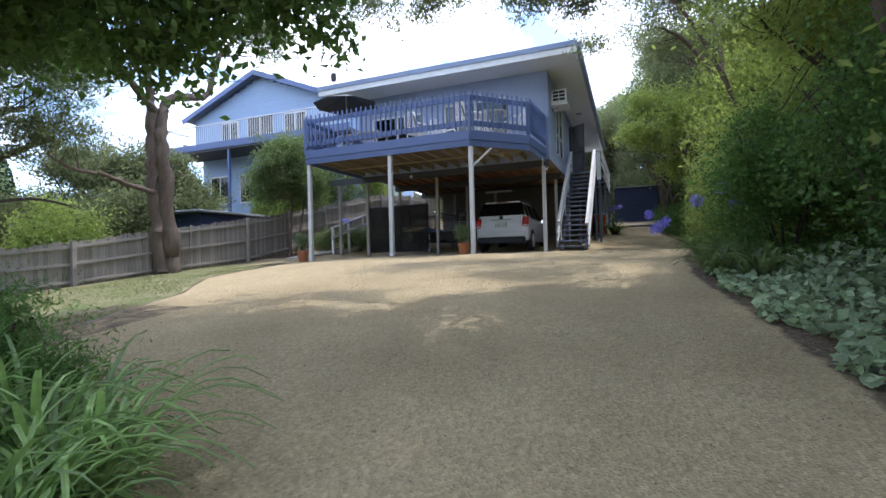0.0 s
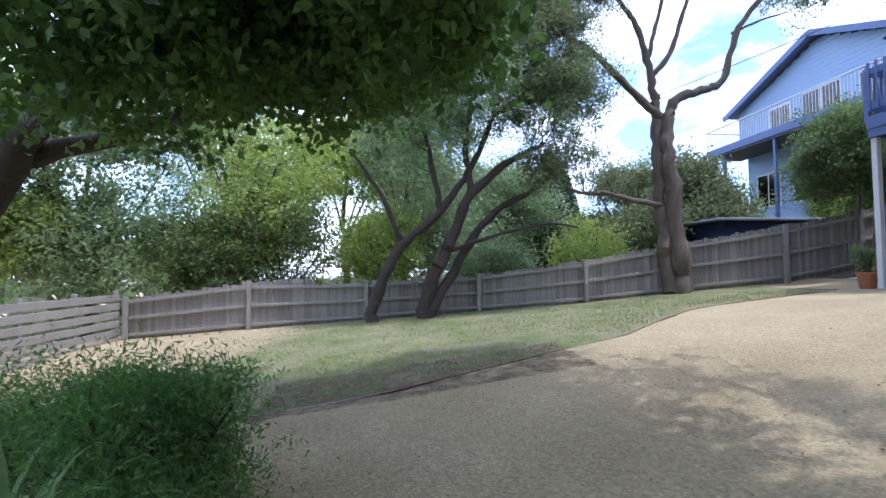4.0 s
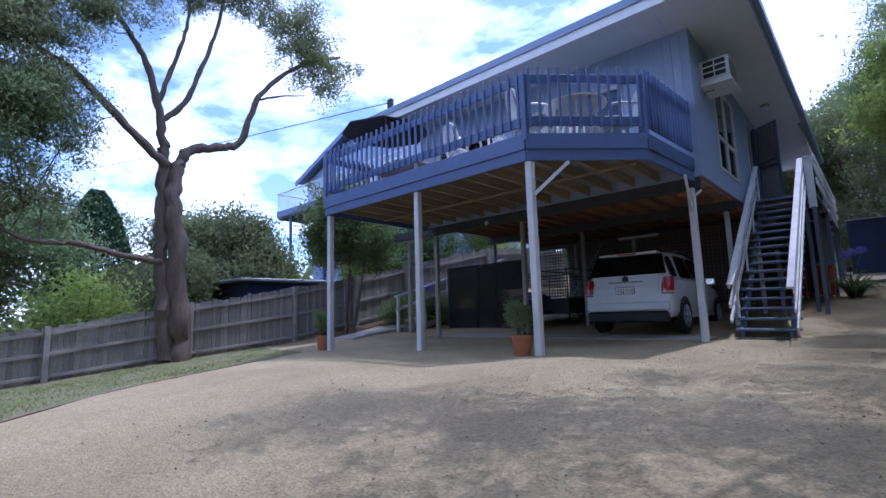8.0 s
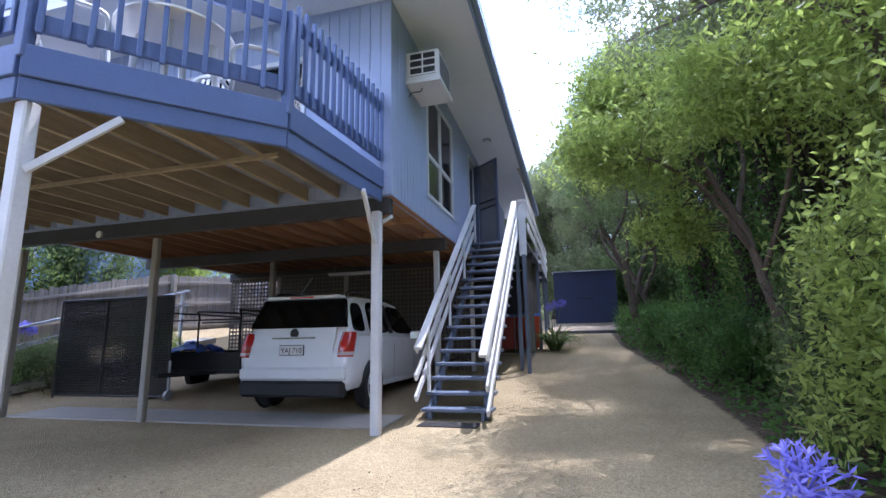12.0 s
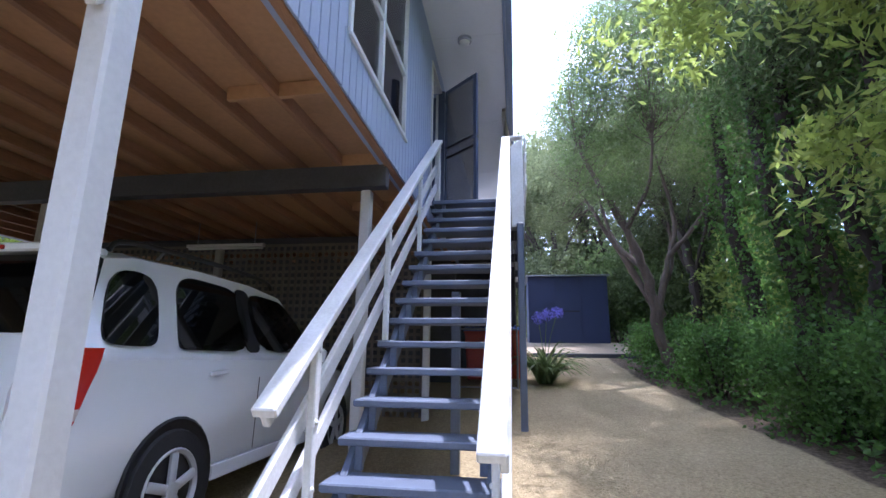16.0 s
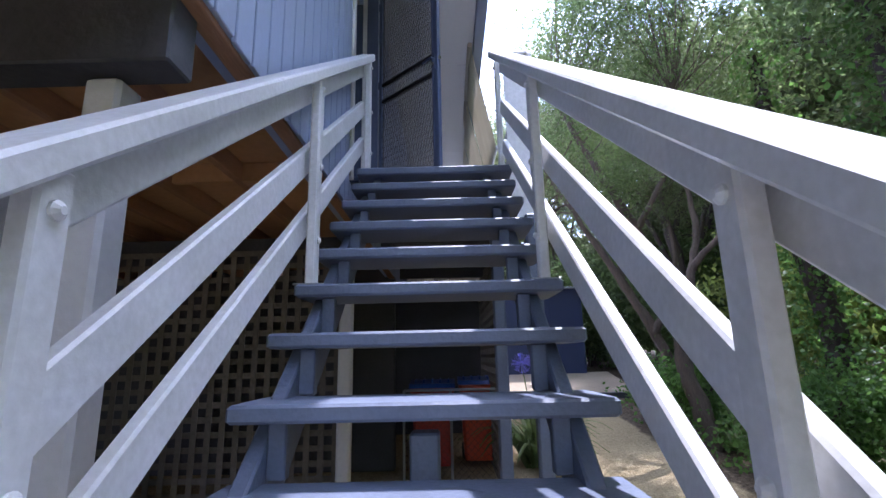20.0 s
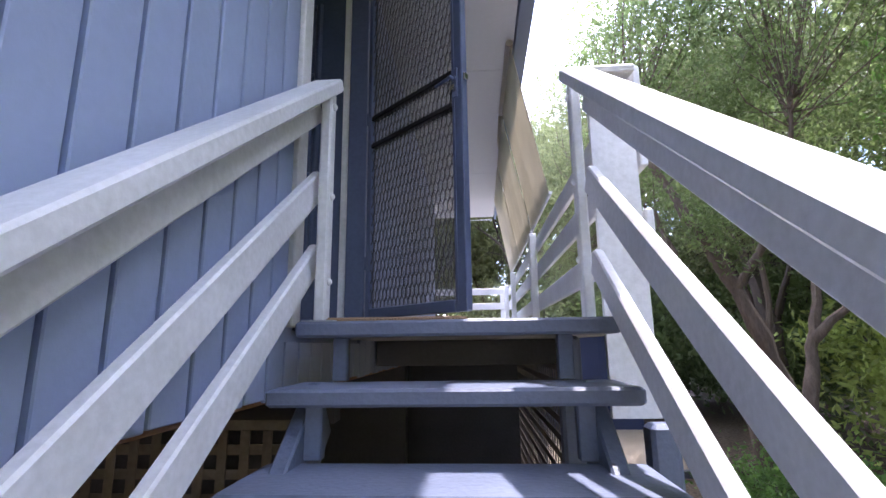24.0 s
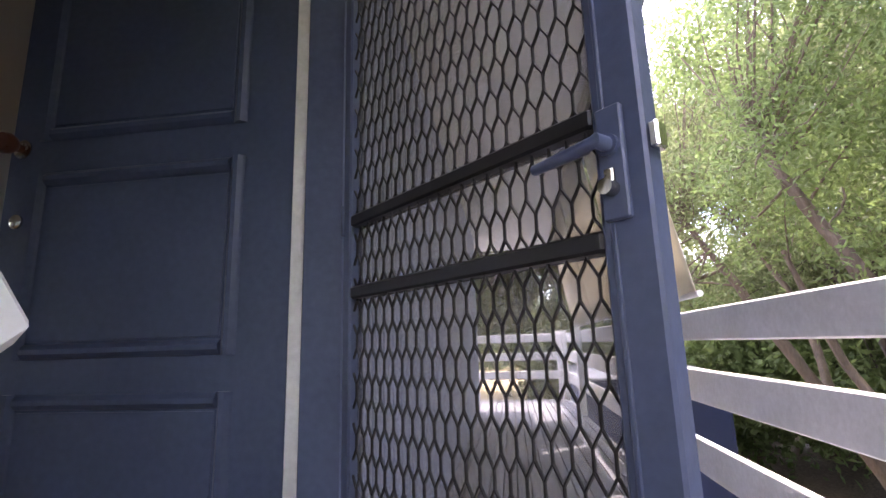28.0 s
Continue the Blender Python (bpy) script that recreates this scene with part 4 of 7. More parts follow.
win = thing("side_window", "tall white framed side window of four panes", "window", kind="structure")
g = Geo()
ym = 17.70
zm = 4.13
for y0, y1, z0, z1 in ((W0, W0 + 0.05, WZ0, WZ1), (W1 - 0.05, W1, WZ0, WZ1), (W0 + 0.05, W1 - 0.05, WZ0, WZ0 + 0.05), (W0 + 0.05, W1 - 0.05, WZ1 - 0.05, WZ1), (ym - 0.03, ym + 0.03, WZ0 + 0.05, WZ1 - 0.05)):
    g.box(WX - 0.06, WX + 0.012, y0, y1, z0, z1, 0.004)
part("frame", g, M_ALUFRAME, win)
for y0, y1 in ((W0 + 0.05, ym - 0.03), (ym + 0.03, W1 - 0.05)):
    part("transom", Geo().box(WX - 0.05, WX + 0.006, y0, y1, zm - 0.03, zm + 0.03, 0.004), M_ALUFRAME, win)
    for z0, z1 in ((WZ0 + 0.05, zm - 0.03), (zm + 0.03, WZ1 - 0.05)):
        part("pane", Geo().box(WX - 0.03, WX - 0.025, y0, y1, z0, z1, 0.0005), M_WINGLASS, win).visible_shadow = False
part("sill", Geo().box(WX - 0.02, WX + 0.03, W0 - 0.02, W1 + 0.02, WZ0 - 0.03, WZ0 - 0.002, 0.004), M_ALUFRAME, win)

ac = thing("air_conditioner", "white boxed window air conditioner through the side wall", "air conditioner", at=(WX, 16.20, 4.84))
part("case", Geo().box(-0.1, 0.50, -0.35, 0.35, 0, 0.45, 0.012), M_PLASTICWHITE, ac)
part("tray", Geo().box(0.0, 0.53, -0.37, 0.37, -0.06, -0.002, 0.008), M_PLASTICWHITE, ac)
part("grille_back", Geo().box(0.06, 0.46, -0.356, -0.351, 0.06, 0.42, 0.001), M_BLACKPLASTIC, ac)
for i in range(4):
    part("louvre", Geo().box(0.05, 0.47, -0.372, -0.357, 0.06 + i * 0.115, 0.085 + i * 0.115, 0.004), M_PLASTICWHITE, ac)
for i in range(3):
    part("louvre", Geo().box(0.05 + i * 0.2, 0.07 + i * 0.2, -0.374, -0.358, 0.06, 0.43, 0.004), M_PLASTICWHITE, ac)
part("side_grille", Geo().box(0.501, 0.507, -0.28, 0.28, 0.07, 0.40, 0.002), glass("blue_grey_fin_coil", (0.35, 0.6, 0.8), 0.5, 0.3), ac, "blue finned coil")
part("drain_hose", Geo().tube(smooth_path([(0.2, -0.2, -0.06), (0.18, -0.22, -0.12), (0.06, -0.25, -0.14), (0.01, -0.25, -0.2)]), 0.008, 6), M_CABLE, ac, "", True)
lamp = thing("soffit_light", "round white bulkhead light under the eave", "light", at=(-0.589, 20.06, soffit_z(20.06) - 0.012))
part("base", Geo().lathe([(0.10, 0.012), (0.10, -0.03), (0.075, -0.042)], n=24), M_GALV, lamp, "grey metal ring", True)
part("diffuser", Geo().lathe([(0.075, -0.042), (0.065, -0.065), (0.035, -0.08), (0, -0.084)], n=24), M_LAMP, lamp, "", True)

# canvas blinds hang from the eave beside the far deck
for k, (y0, y1) in enumerate(((22.0, 23.15), (23.25, 24.5), (24.6, 26.0))):
    b = thing("eave_blind", "cream ribbed canvas blind hung from the eave", "blind", "eave blinds")
    g = Geo()
    rows, cols = 8, 14
    for r in range(rows + 1):
        for c in range(cols + 1):
            u, v = c / cols, r / rows
            g.v.append((-0.09 + 0.25 * v + 0.012 * math.sin(u * 22 + k) * v, y0 + (y1 - y0) * u, 5.52 - 1.30 * v - 0.02 * math.sin(u * 3.1) * v))
    g.f = [(r * (cols + 1) + c, r * (cols + 1) + c + 1, (r + 1) * (cols + 1) + c + 1, (r + 1) * (cols + 1) + c) for r in range(rows) for c in range(cols)]
    cv = part("canvas", g, M_CANVAS, b, "", True)
    so = cv.modifiers.new("thickness", "SOLIDIFY")
    so.thickness = 0.004
    part("bottom_bar", Geo().tube([(0.165, y0 - 0.02, 4.215), (0.165, y1 + 0.02, 4.215)], 0.014, 8), M_ALUFRAME, b, "", True)
    part("roller", Geo().tube([(-0.09, y0 - 0.02, 5.49), (-0.09, y1 + 0.02, 5.49)], 0.03, 8), M_CANVAS, b, "", True)

# ---- under the house: lattice, stored things ----
def lattice(name, at, w, h, turn, label):
    t = thing(name, label, "lattice screen", "lattice screens")
    t.matrix_basis = Matrix.Translation(at) @ Matrix.Rotation(turn, 4, "Z")
    pitch, sw = 0.1, 0.042
    for i in range(int(w / pitch) + 1):
        part("lath", Geo().box(i * pitch, i * pitch + sw, 0, 0.006, 0, h, 0.001), M_LATTICE, t)
    for j in range(int(h / pitch) + 1):
        part("lath", Geo().box(0, w, 0.007, 0.013, j * pitch, j * pitch + sw, 0.001), M_LATTICE, t)
    return t


lattice("lattice_screen", (-7.75, 20.62, 0.25), 6.6, 2.5, 0, "dark timber lattice closing the back of the carport")
lattice("lattice_screen", (0.06, 21.3, 0.75), 3.9, 2.3, math.pi / 2, "dark timber lattice below the side deck")
# Added dark sheet behind the bins; stands in for shade and closes a bright gap.
structure("undercroft_gap_backing", Geo().box(-3.0, 0.05, 24.3, 24.4, 0.3, 3.06), M_BEAM, "dark sheet added under the side deck to block light from behind", "wall")
# Added dark sheet: gives the shade seen through the lattice holes.
structure("undercroft_dark_backing", Geo().box(-7.8, -1.07, 22.95, 23.1, -0.1, 3.068), M_BEAM, "dark backing added behind the lattice for the shade of the undercroft", "wall")
tube_l = thing("fluorescent_light", "unlit fluorescent batten under the floor", "light", at=(-4.10, 20.32, 2.66))
part("batten", Geo().box(-0.6, 0.6, -0.04, 0.04, 0.03, 0.075, 0.004), M_PLASTICWHITE, tube_l)
for x in (-0.45, 0.45):
    part("hanger", Geo().tube([(x, 0, 0.07), (x, 0, 0.40)], 0.006, 6), M_GALV, tube_l)
part("tube", Geo().tube([(-0.58, 0, 0.012), (0.58, 0, 0.012)], 0.014, 10), M_LAMP, tube_l, "", True)
flood = thing("flood_light", "small white round security light on the bearer", "light", at=(-5.95, 15.38, 2.80))
part("head", Geo().lathe([(0.02, 0.03), (0.05, 0.0), (0.055, -0.05), (0.045, -0.06), (0, -0.055)], n=18, axis="y"), M_PLASTICWHITE, flood, "", True)
part("bracket", Geo().box(-0.015, 0.015, 0.0, 0.03, -0.02, 0.08, 0.004), M_PLASTICWHITE, flood)
for x, y, c in ((-0.62, 23.0, "dull red"), (-0.06, 23.15, "bright orange red")):
    zb = float(ground_z(x, y))
    bn = thing("wheelie_bin", c + " plastic wheeled bin with a blue lid", "bin", "wheeled bins", at=(x, y, zb))
    tub = Geo()
    for z, w, d in ((0.06, 0.19, 0.20), (0.10, 0.20, 0.21), (0.84, 0.235, 0.26), (0.86, 0.25, 0.275), (0.90, 0.25, 0.275)):
        c_ = 0.03
        tub.v += [(-w + c_, -d, z), (w - c_, -d, z), (w, -d + c_, z), (w, d - c_, z), (w - c_, d, z), (-w + c_, d, z), (-w, d - c_, z), (-w, -d + c_, z)]
    for r in range(4):
        tub.f += [(r * 8 + k, r * 8 + (k + 1) % 8, r * 8 + 8 + (k + 1) % 8, r * 8 + 8 + k) for k in range(8)]
    tub.f += [tuple(range(7, -1, -1)), tuple(range(32, 40))]
    part("tub", tub, M_REDBIN if c[0] == "d" else M_ORANGEBIN, bn)
    part("lid", Geo().prism([(-0.29, 0.905), (0.29, 0.905), (0.29, 0.96), (0.10, 0.985), (-0.24, 0.95)], "x", -0.26, 0.26), M_BLUETARP, bn, "blue lid")
    for k in range(5):
        part("lid_rib", Geo().box(-0.2 + k * 0.095, -0.18 + k * 0.095, -0.2, 0.1, 0.955, 0.995, 0.004), M_BLUETARP, bn)
    part("handle_bar", Geo().tube([(-0.2, 0.31, 0.90), (0.2, 0.31, 0.90)], 0.016, 8), M_BLACKPLASTIC, bn, "", True)
    for sx in (-0.2, 0.2):
        part("wheel", Geo().lathe([(0, -0.025), (0.09, -0.025), (0.1, 0), (0.09, 0.025), (0, 0.025)], (sx, 0.22, 0.1), 16, "x"), M_RUBBER, bn, "", True)
gate = thing("wire_gate", "low black wire mesh gate before the bins", "gate", at=(-0.35, 22.3, float(ground_z(-0.35, 22.3))))
for a, b in (((-0.55, 0, 0.02), (-0.55, 0, 1.0)), ((0.42, 0, 0.02), (0.42, 0, 1.0)), ((-0.55, 0, 1.0), (0.42, 0, 1.0)), ((-0.55, 0, 0.05), (0.42, 0, 0.05)), ((-0.06, 0, 0.05), (-0.06, 0, 1.0))):
    part("frame_bar", Geo().tube([a, b], 0.014, 8), M_GALV, gate, "", True)
wire = Geo()
for k in range(-14, 15):
    for sgn in (-1, 1):
        x0_, z0_, x1_, z1_ = k * 0.07, 0.05, k * 0.07 + sgn * 0.95, 1.0
        pts = [(x0_ + (x1_ - x0_) * u, z0_ + (z1_ - z0_) * u) for u in np.linspace(0, 1, 40)]
        pts = [p for p in pts if -0.55 <= p[0] <= 0.42]
        if len(pts) > 3:
            wire.beam((pts[0][0], 0, pts[0][1]), (pts[-1][0], 0, pts[-1][1]), 0.003, 0.003, 0.0005, (0, 1, 0))
part("wire_mesh", wire, M_DARKSTEEL, gate, "black diamond wire mesh")
# trailer with cage, tarpaulin and gear at the carport's far bay
tr = thing("cage_trailer", "dark steel cage trailer parked in the far bay", "trailer", at=(-6.1, 18.3, 0.10))
part("tray", Geo().box(-1.0, 1.0, -0.6, 1.9, 0.42, 0.50, 0.01).box(-1.0, -0.96, -0.6, 1.9, 0.5, 0.82, 0.006).box(0.96, 1.0, -0.6, 1.9, 0.5, 0.82, 0.006).box(-0.96, 0.96, -0.6, -0.56, 0.5, 0.82, 0.006), M_DARKSTEEL, tr)
cg = Geo()
for x in (-0.98, 0.0, 0.98):
    cg.tube(smooth_path([(x, -0.58, 0.8), (x, -0.58, 1.5), (x, -0.45, 1.62), (x, 1.75, 1.62), (x, 1.88, 1.5), (x, 1.88, 0.8)], 4), 0.018, 6)
for y in (-0.58, 0.6, 1.88):
    cg.tube([(-0.98, y, 1.45), (0.98, y, 1.45)], 0.016, 6)
part("cage", cg, M_DARKSTEEL, tr, "", True)
for x in (-1.1, 1.1):
    part("wheel", Geo().lathe([(0.0, -0.09), (0.2, -0.09), (0.31, -0.07), (0.32, 0), (0.31, 0.07), (0.2, 0.09), (0, 0.09)], (x, 0.7, 0.32), 20, "x"), M_RUBBER, tr, "", True)
part("drawbar", Geo().beam((-0.5, -0.6, 0.45), (0, -1.5, 0.45), 0.06, 0.08).beam((0.5, -0.6, 0.45), (0, -1.5, 0.45), 0.06, 0.08), M_DARKSTEEL, tr)
part("jockey_wheel", Geo().tube([(0.08, -1.3, 0.15), (0.08, -1.3, 0.7)], 0.024, 8).lathe([(0, -0.03), (0.09, -0.03), (0.09, 0.03), (0, 0.03)], (0.08, -1.3, 0.09), 14, "x"), M_GALV, tr, "", True)
tp = thing("tarpaulin", "crumpled blue tarpaulin lying on the trailer", "tarpaulin", at=(-6.4, 18.0, 1.0))
g = Geo()
for j in range(13):
    for i in range(13):
        u, v = i / 12 - 0.5, j / 12 - 0.5
        g.v.append((u * 0.9, v * 0.7, 0.16 * noise.noise(Vector((u * 5, v * 5, 1))) + 0.18 * math.exp(-8 * (u * u + v * v)) - 0.06))
g.f = [(j * 13 + i, j * 13 + i + 1, (j + 1) * 13 + i + 1, (j + 1) * 13 + i) for j in range(12) for i in range(12)]
part("sheet", g, M_BLUETARP, tp, "", True).modifiers.new("thickness", "SOLIDIFY").thickness = 0.006
gt = thing("mesh_gate", "black steel framed mesh panel leaning at the bay", "gate", at=(-7.4, 17.0, 0.12))
for a, b in (((-1.35, 0, 0), (-1.35, 0, 1.86)), ((1.35, 0, 0), (1.35, 0, 1.86)), ((-1.35, 0, 1.86), (1.35, 0, 1.86)), ((-1.35, 0, 0.05), (1.35, 0, 0.05)), ((-0.2, 0, 0.05), (-0.2, 0, 1.86))):
    part("frame_bar", Geo().tube([a, b], 0.02, 6), M_DARKSTEEL, gt, "", True)
grid = Geo()
for i in range(1, 54):
    grid.beam((-1.35 + i * 0.05, 0, 0.06), (-1.35 + i * 0.05, 0, 1.85), 0.006, 0.006, 0.001, (0, 1, 0))
for i in range(1, 36):
    grid.beam((-1.34, 0, 0.05 + i * 0.05), (1.34, 0, 0.05 + i * 0.05), 0.006, 0.006, 0.001, (0, 1, 0))
part("mesh_infill", grid, M_DARKSTEEL, gt, "black welded wire mesh")
part("mesh_infill", Geo().box(-1.33, 1.33, 0.012, 0.0135, 0.06, 1.84, 0.0004), M_BLACKMESH, gt, "fine black mesh")
fr = thing("workbench", "dark steel workbench with shelves by the lattice", "workbench", at=(-5.2, 19.6, 0.1))
part("top", Geo().box(-0.8, 0.8, -0.3, 0.3, 0.86, 0.9), M_DARKSTEEL, fr)
for x in (-0.76, 0.76):
    for y in (-0.26, 0.26):
        part("leg", Geo().box(x - 0.02, x + 0.02, y - 0.02, y + 0.02, 0, 0.86), M_DARKSTEEL, fr)
part("shelf", Geo().box(-0.76, 0.76, -0.26, 0.26, 0.3, 0.33), M_DARKSTEEL, fr)
ld = thing("step_ladder", "folded aluminium step ladder leaning on the lattice", "ladder", at=(-5.75, 19.75, 0.12))
for x in (-0.2, 0.2):
    part("stile", Geo().beam((x, 0, 0), (x, 0.7, 1.75), 0.03, 0.06), M_GALV, ld)
for i in range(6):
    part("rung", Geo().box(-0.19, 0.19, 0.11 + i * 0.11 - 0.03, 0.11 + i * 0.11 + 0.03, 0.27 + i * 0.27, 0.29 + i * 0.27), M_GALV, ld)


# path up the far side with a pale handrail
pth = thing("garden_path", "pale concrete path climbing beside the house", "path", kind="structure")
for k in range(9):
    ya = 13.9 + k * 0.9
    xa, xb = -10.35 + 0.02 * k, -9.45 + 0.02 * k
    za, zb = float(ground_z(-9.9, ya)), float(ground_z(-9.9, ya + 0.88))
    part("slab", Geo().prism([(ya, za - 0.1), (ya + 0.885, zb - 0.1), (ya + 0.885, zb + 0.05), (ya, za + 0.05)], "x", xa, xb), M_CONCRETE, pth)
prl = thing("path_handrail", "pale painted timber handrail along the path", "handrail")
for y in (15.5, 16.6, 17.7, 19.2, 20.7):
    zr = 1.14 + 0.26 * (y - 15.5)
    part("post", Geo().box(-9.45, -9.37, y - 0.04, y + 0.04, float(ground_z(-9.4, y)), zr, 0.006), M_WHITEPOST, prl)
part("rail", Geo().beam((-9.41, 15.4, 1.13), (-9.41, 20.9, 2.56), 0.10, 0.05, 0.006), M_WHITEPOST, prl)
part("low_rail", Geo().beam((-9.41, 15.4, 0.75), (-9.41, 20.9, 2.18), 0.04, 0.09, 0.006), M_WHITEPOST, prl)
prop = thing("leaning_pole", "thin pale pole leaning under the floor", "pole")
part("pole", Geo().tube([(-6.4, 20.0, 0.7), (-5.3, 20.6, 2.7)], 0.022, 8), M_GALV, prop, "", True)

# ---- car ----
def build_car():
    car = thing("car", "white compact four wheel drive wagon, parked nose in", "car", at=(-2.90, 16.02, 0.08))
    stations = [  # y, half width, sill z, belt z, shoulder half width, roof z, roof half width
        (0.00, 0.80, 0.42, 0.80, 0.80, 0.82, 0.74), (0.04, 0.88, 0.34, 0.86, 0.86, 0.95, 0.80), (0.10, 0.91, 0.33, 0.98, 0.87, 1.06, 0.80), (0.20, 0.92, 0.34, 1.10, 0.87, 1.41, 0.72),
        (0.34, 0.92, 0.34, 1.11, 0.87, 1.67, 0.66), (0.60, 0.92, 0.34, 1.11, 0.87, 1.72, 0.66), (1.20, 0.92, 0.34, 1.10, 0.87, 1.74, 0.66), (1.90, 0.92, 0.34, 1.09, 0.87, 1.73, 0.66), (2.45, 0.92, 0.34, 1.09, 0.87, 1.68, 0.65),
        (2.85, 0.92, 0.34, 1.08, 0.87, 1.41, 0.70), (3.22, 0.92, 0.34, 0.99, 0.86, 1.06, 0.76), (3.70, 0.91, 0.34, 0.93, 0.84, 0.99, 0.74), (4.10, 0.88, 0.34, 0.84, 0.80, 0.90, 0.70), (4.30, 0.76, 0.38, 0.68, 0.70, 0.74, 0.60)]
    g = Geo()
    rings = []
    for y, w, zs, zb, ws, zr, wr in stations:
        half = [(w * 0.93, zs), (w, zs + 0.12), (w, (zs + zb) / 2 + 0.04), (ws + 0.03, zb - 0.02), (ws - 0.01, zb + 0.015), (ws * 0.5 + wr * 0.5, (zb + zr) / 2 + 0.01), (wr, zr - 0.035), (wr - 0.09, zr), (wr * 0.4, zr + 0.012)]
        ring = [(x, y, z) for x, z in half] + [(-x, y, z) for x, z in reversed(half)]
        rings.append(ring)
    n = len(rings[0])
    for r in rings:
        g.v += r
    for i in range(len(rings) - 1):
        g.f += [(i * n + k, i * n + (k + 1) % n, (i + 1) * n + (k + 1) % n, (i + 1) * n + k) for k in range(n)]
    g.f += [tuple(range(n)), tuple((len(rings) - 1) * n + k for k in range(n - 1, -1, -1))]
    me = g.mesh("body", M_CARWHITE, True)
    body = part("body", me, None, car)

    def win_side(s, pts, name="side_window"):
        # a pane following the tumblehome, slightly proud of the body
        gg = Geo()
        o = []
        for _ in range(2):
            pts = [q for (ya, za), (yb, zb) in zip(pts, pts[1:] + pts[:1]) for q in ((ya * 0.8 + yb * 0.2, za * 0.8 + zb * 0.2), (ya * 0.2 + yb * 0.8, za * 0.2 + zb * 0.8))]
        for y, z in pts:
            z += 0.08
            f = (z - 1.10) / 0.58
            o.append((s * (0.872 - 0.205 * f + 0.012), y, z))
        gg.add(o + [(x - s * 0.015, y, z) for x, y, z in o], [tuple(range(len(o))), tuple(range(2 * len(o) - 1, len(o) - 1, -1))] + [((i + 1) % len(o), i, i + len(o), (i + 1) % len(o) + len(o)) for i in range(len(o))])
        part(name, gg, M_BLACKPLASTIC if name == "door_pillar" else M_CARGLASS, car, "black door pillar" if name == "door_pillar" else "dark tinted glass")

    for s in (-1, 1):
        win_side(s, [(1.60, 1.052), (1.84, 1.05), (1.84, 1.552), (1.60, 1.558)], "door_pillar")
        win_side(s, [(0.26, 1.12), (0.34, 1.085), (0.60, 1.08), (0.67, 1.12), (0.74, 1.42), (0.70, 1.50), (0.60, 1.525), (0.46, 1.51), (0.36, 1.42)], "quarter_window")
        win_side(s, [(0.84, 1.08), (0.90, 1.065), (1.68, 1.055), (1.70, 1.54), (1.10, 1.565), (0.98, 1.53), (0.90, 1.44)])
        win_side(s, [(1.76, 1.055), (2.90, 1.05), (2.84, 1.13), (2.44, 1.49), (2.32, 1.525), (1.77, 1.545)])
        part("door_handle", Geo().beam((s * 0.93, 1.08, 0.99), (s * 0.93, 1.28, 1.0), 0.022, 0.03, 0.01), M_CARWHITE, car)
        part("door_handle", Geo().beam((s * 0.93, 2.05, 0.98), (s * 0.93, 2.25, 0.99), 0.022, 0.03, 0.01), M_CARWHITE, car)
        for yy in (1.72, 2.80):
            part("door_seam", Geo().beam((s * 0.9215, yy, 0.42), (s * 0.9215, yy + 0.02, 0.94), 0.003, 0.008, 0.001, (0, 1, 0)), M_BLACKPLASTIC, car)
        mir = part("wing_mirror", Geo().obox(pose(s * 1.01, 2.62, 1.10, 0, 0, s * 8), 0.20, 0.11, 0.15, 0.035), M_CARWHITE, car, "", True)
        part("mirror_glass", Geo().obox(pose(s * 1.01, 2.562, 1.10, 0, 0, s * 8), 0.16, 0.006, 0.115, 0.004), M_CHROME, mir)
        part("roof_rail", Geo().tube(smooth_path([(s * 0.62, 0.45, 1.71), (s * 0.62, 0.6, 1.785), (s * 0.62, 1.4, 1.805), (s * 0.62, 2.2, 1.785), (s * 0.62, 2.35, 1.72)], 4), 0.018, 8), M_BLACKPLASTIC, car, "black roof rail", True)

        def lens(z0, z1, out, s=s):
            """A patch of lamp lens wrapped round the rear corner between two heights."""
            gg, rows = Geo(), 6
            for r in range(rows + 1):
                z = z0 + (z1 - z0) * r / rows
                u = (z - 0.80) / 0.44
                back = np.interp(z, [0.8, 0.95, 1.24], [0.0, 0.015, 0.15])
                inner, reach = 0.74 + 0.05 * u, 0.10 + 0.05 * math.sin(math.pi * min(1, max(0, u)))
                lap = [(inner, back - 0.012), (0.80, back - 0.006), (0.862, back + 0.03), (0.90 - 0.02 * u, back + 0.07), (0.922 - 0.03 * u, back + reach)]
                gg.v += [(s * (x + out), y - out, z) for x, y in lap] + [(s * (x - 0.05), y + 0.05, z) for x, y in reversed(lap)]
            for r in range(rows):
                gg.f += [(r * 10 + k, r * 10 + (k + 1) % 10, r * 10 + 10 + (k + 1) % 10, r * 10 + 10 + k) for k in range(10)]
            gg.f += [tuple(range(9, -1, -1)), tuple(rows * 10 + k for k in range(10))]
            return gg

        lamp_ob = part("tail_light", lens(0.80, 1.15, 0.022), M_REDLENS, car, "red tail light with clear band", True)
        part("clear_band", lens(0.82, 0.87, 0.026), M_CLEARLENS, lamp_ob, "", True)
        part("exhaust_tip", Geo().lathe([(0.035, 0.0), (0.045, -0.06), (0.04, -0.06), (0.03, 0.0)], (s * 0.5, -0.005, 0.34), 14, "y"), M_CHROME, car, "", True)
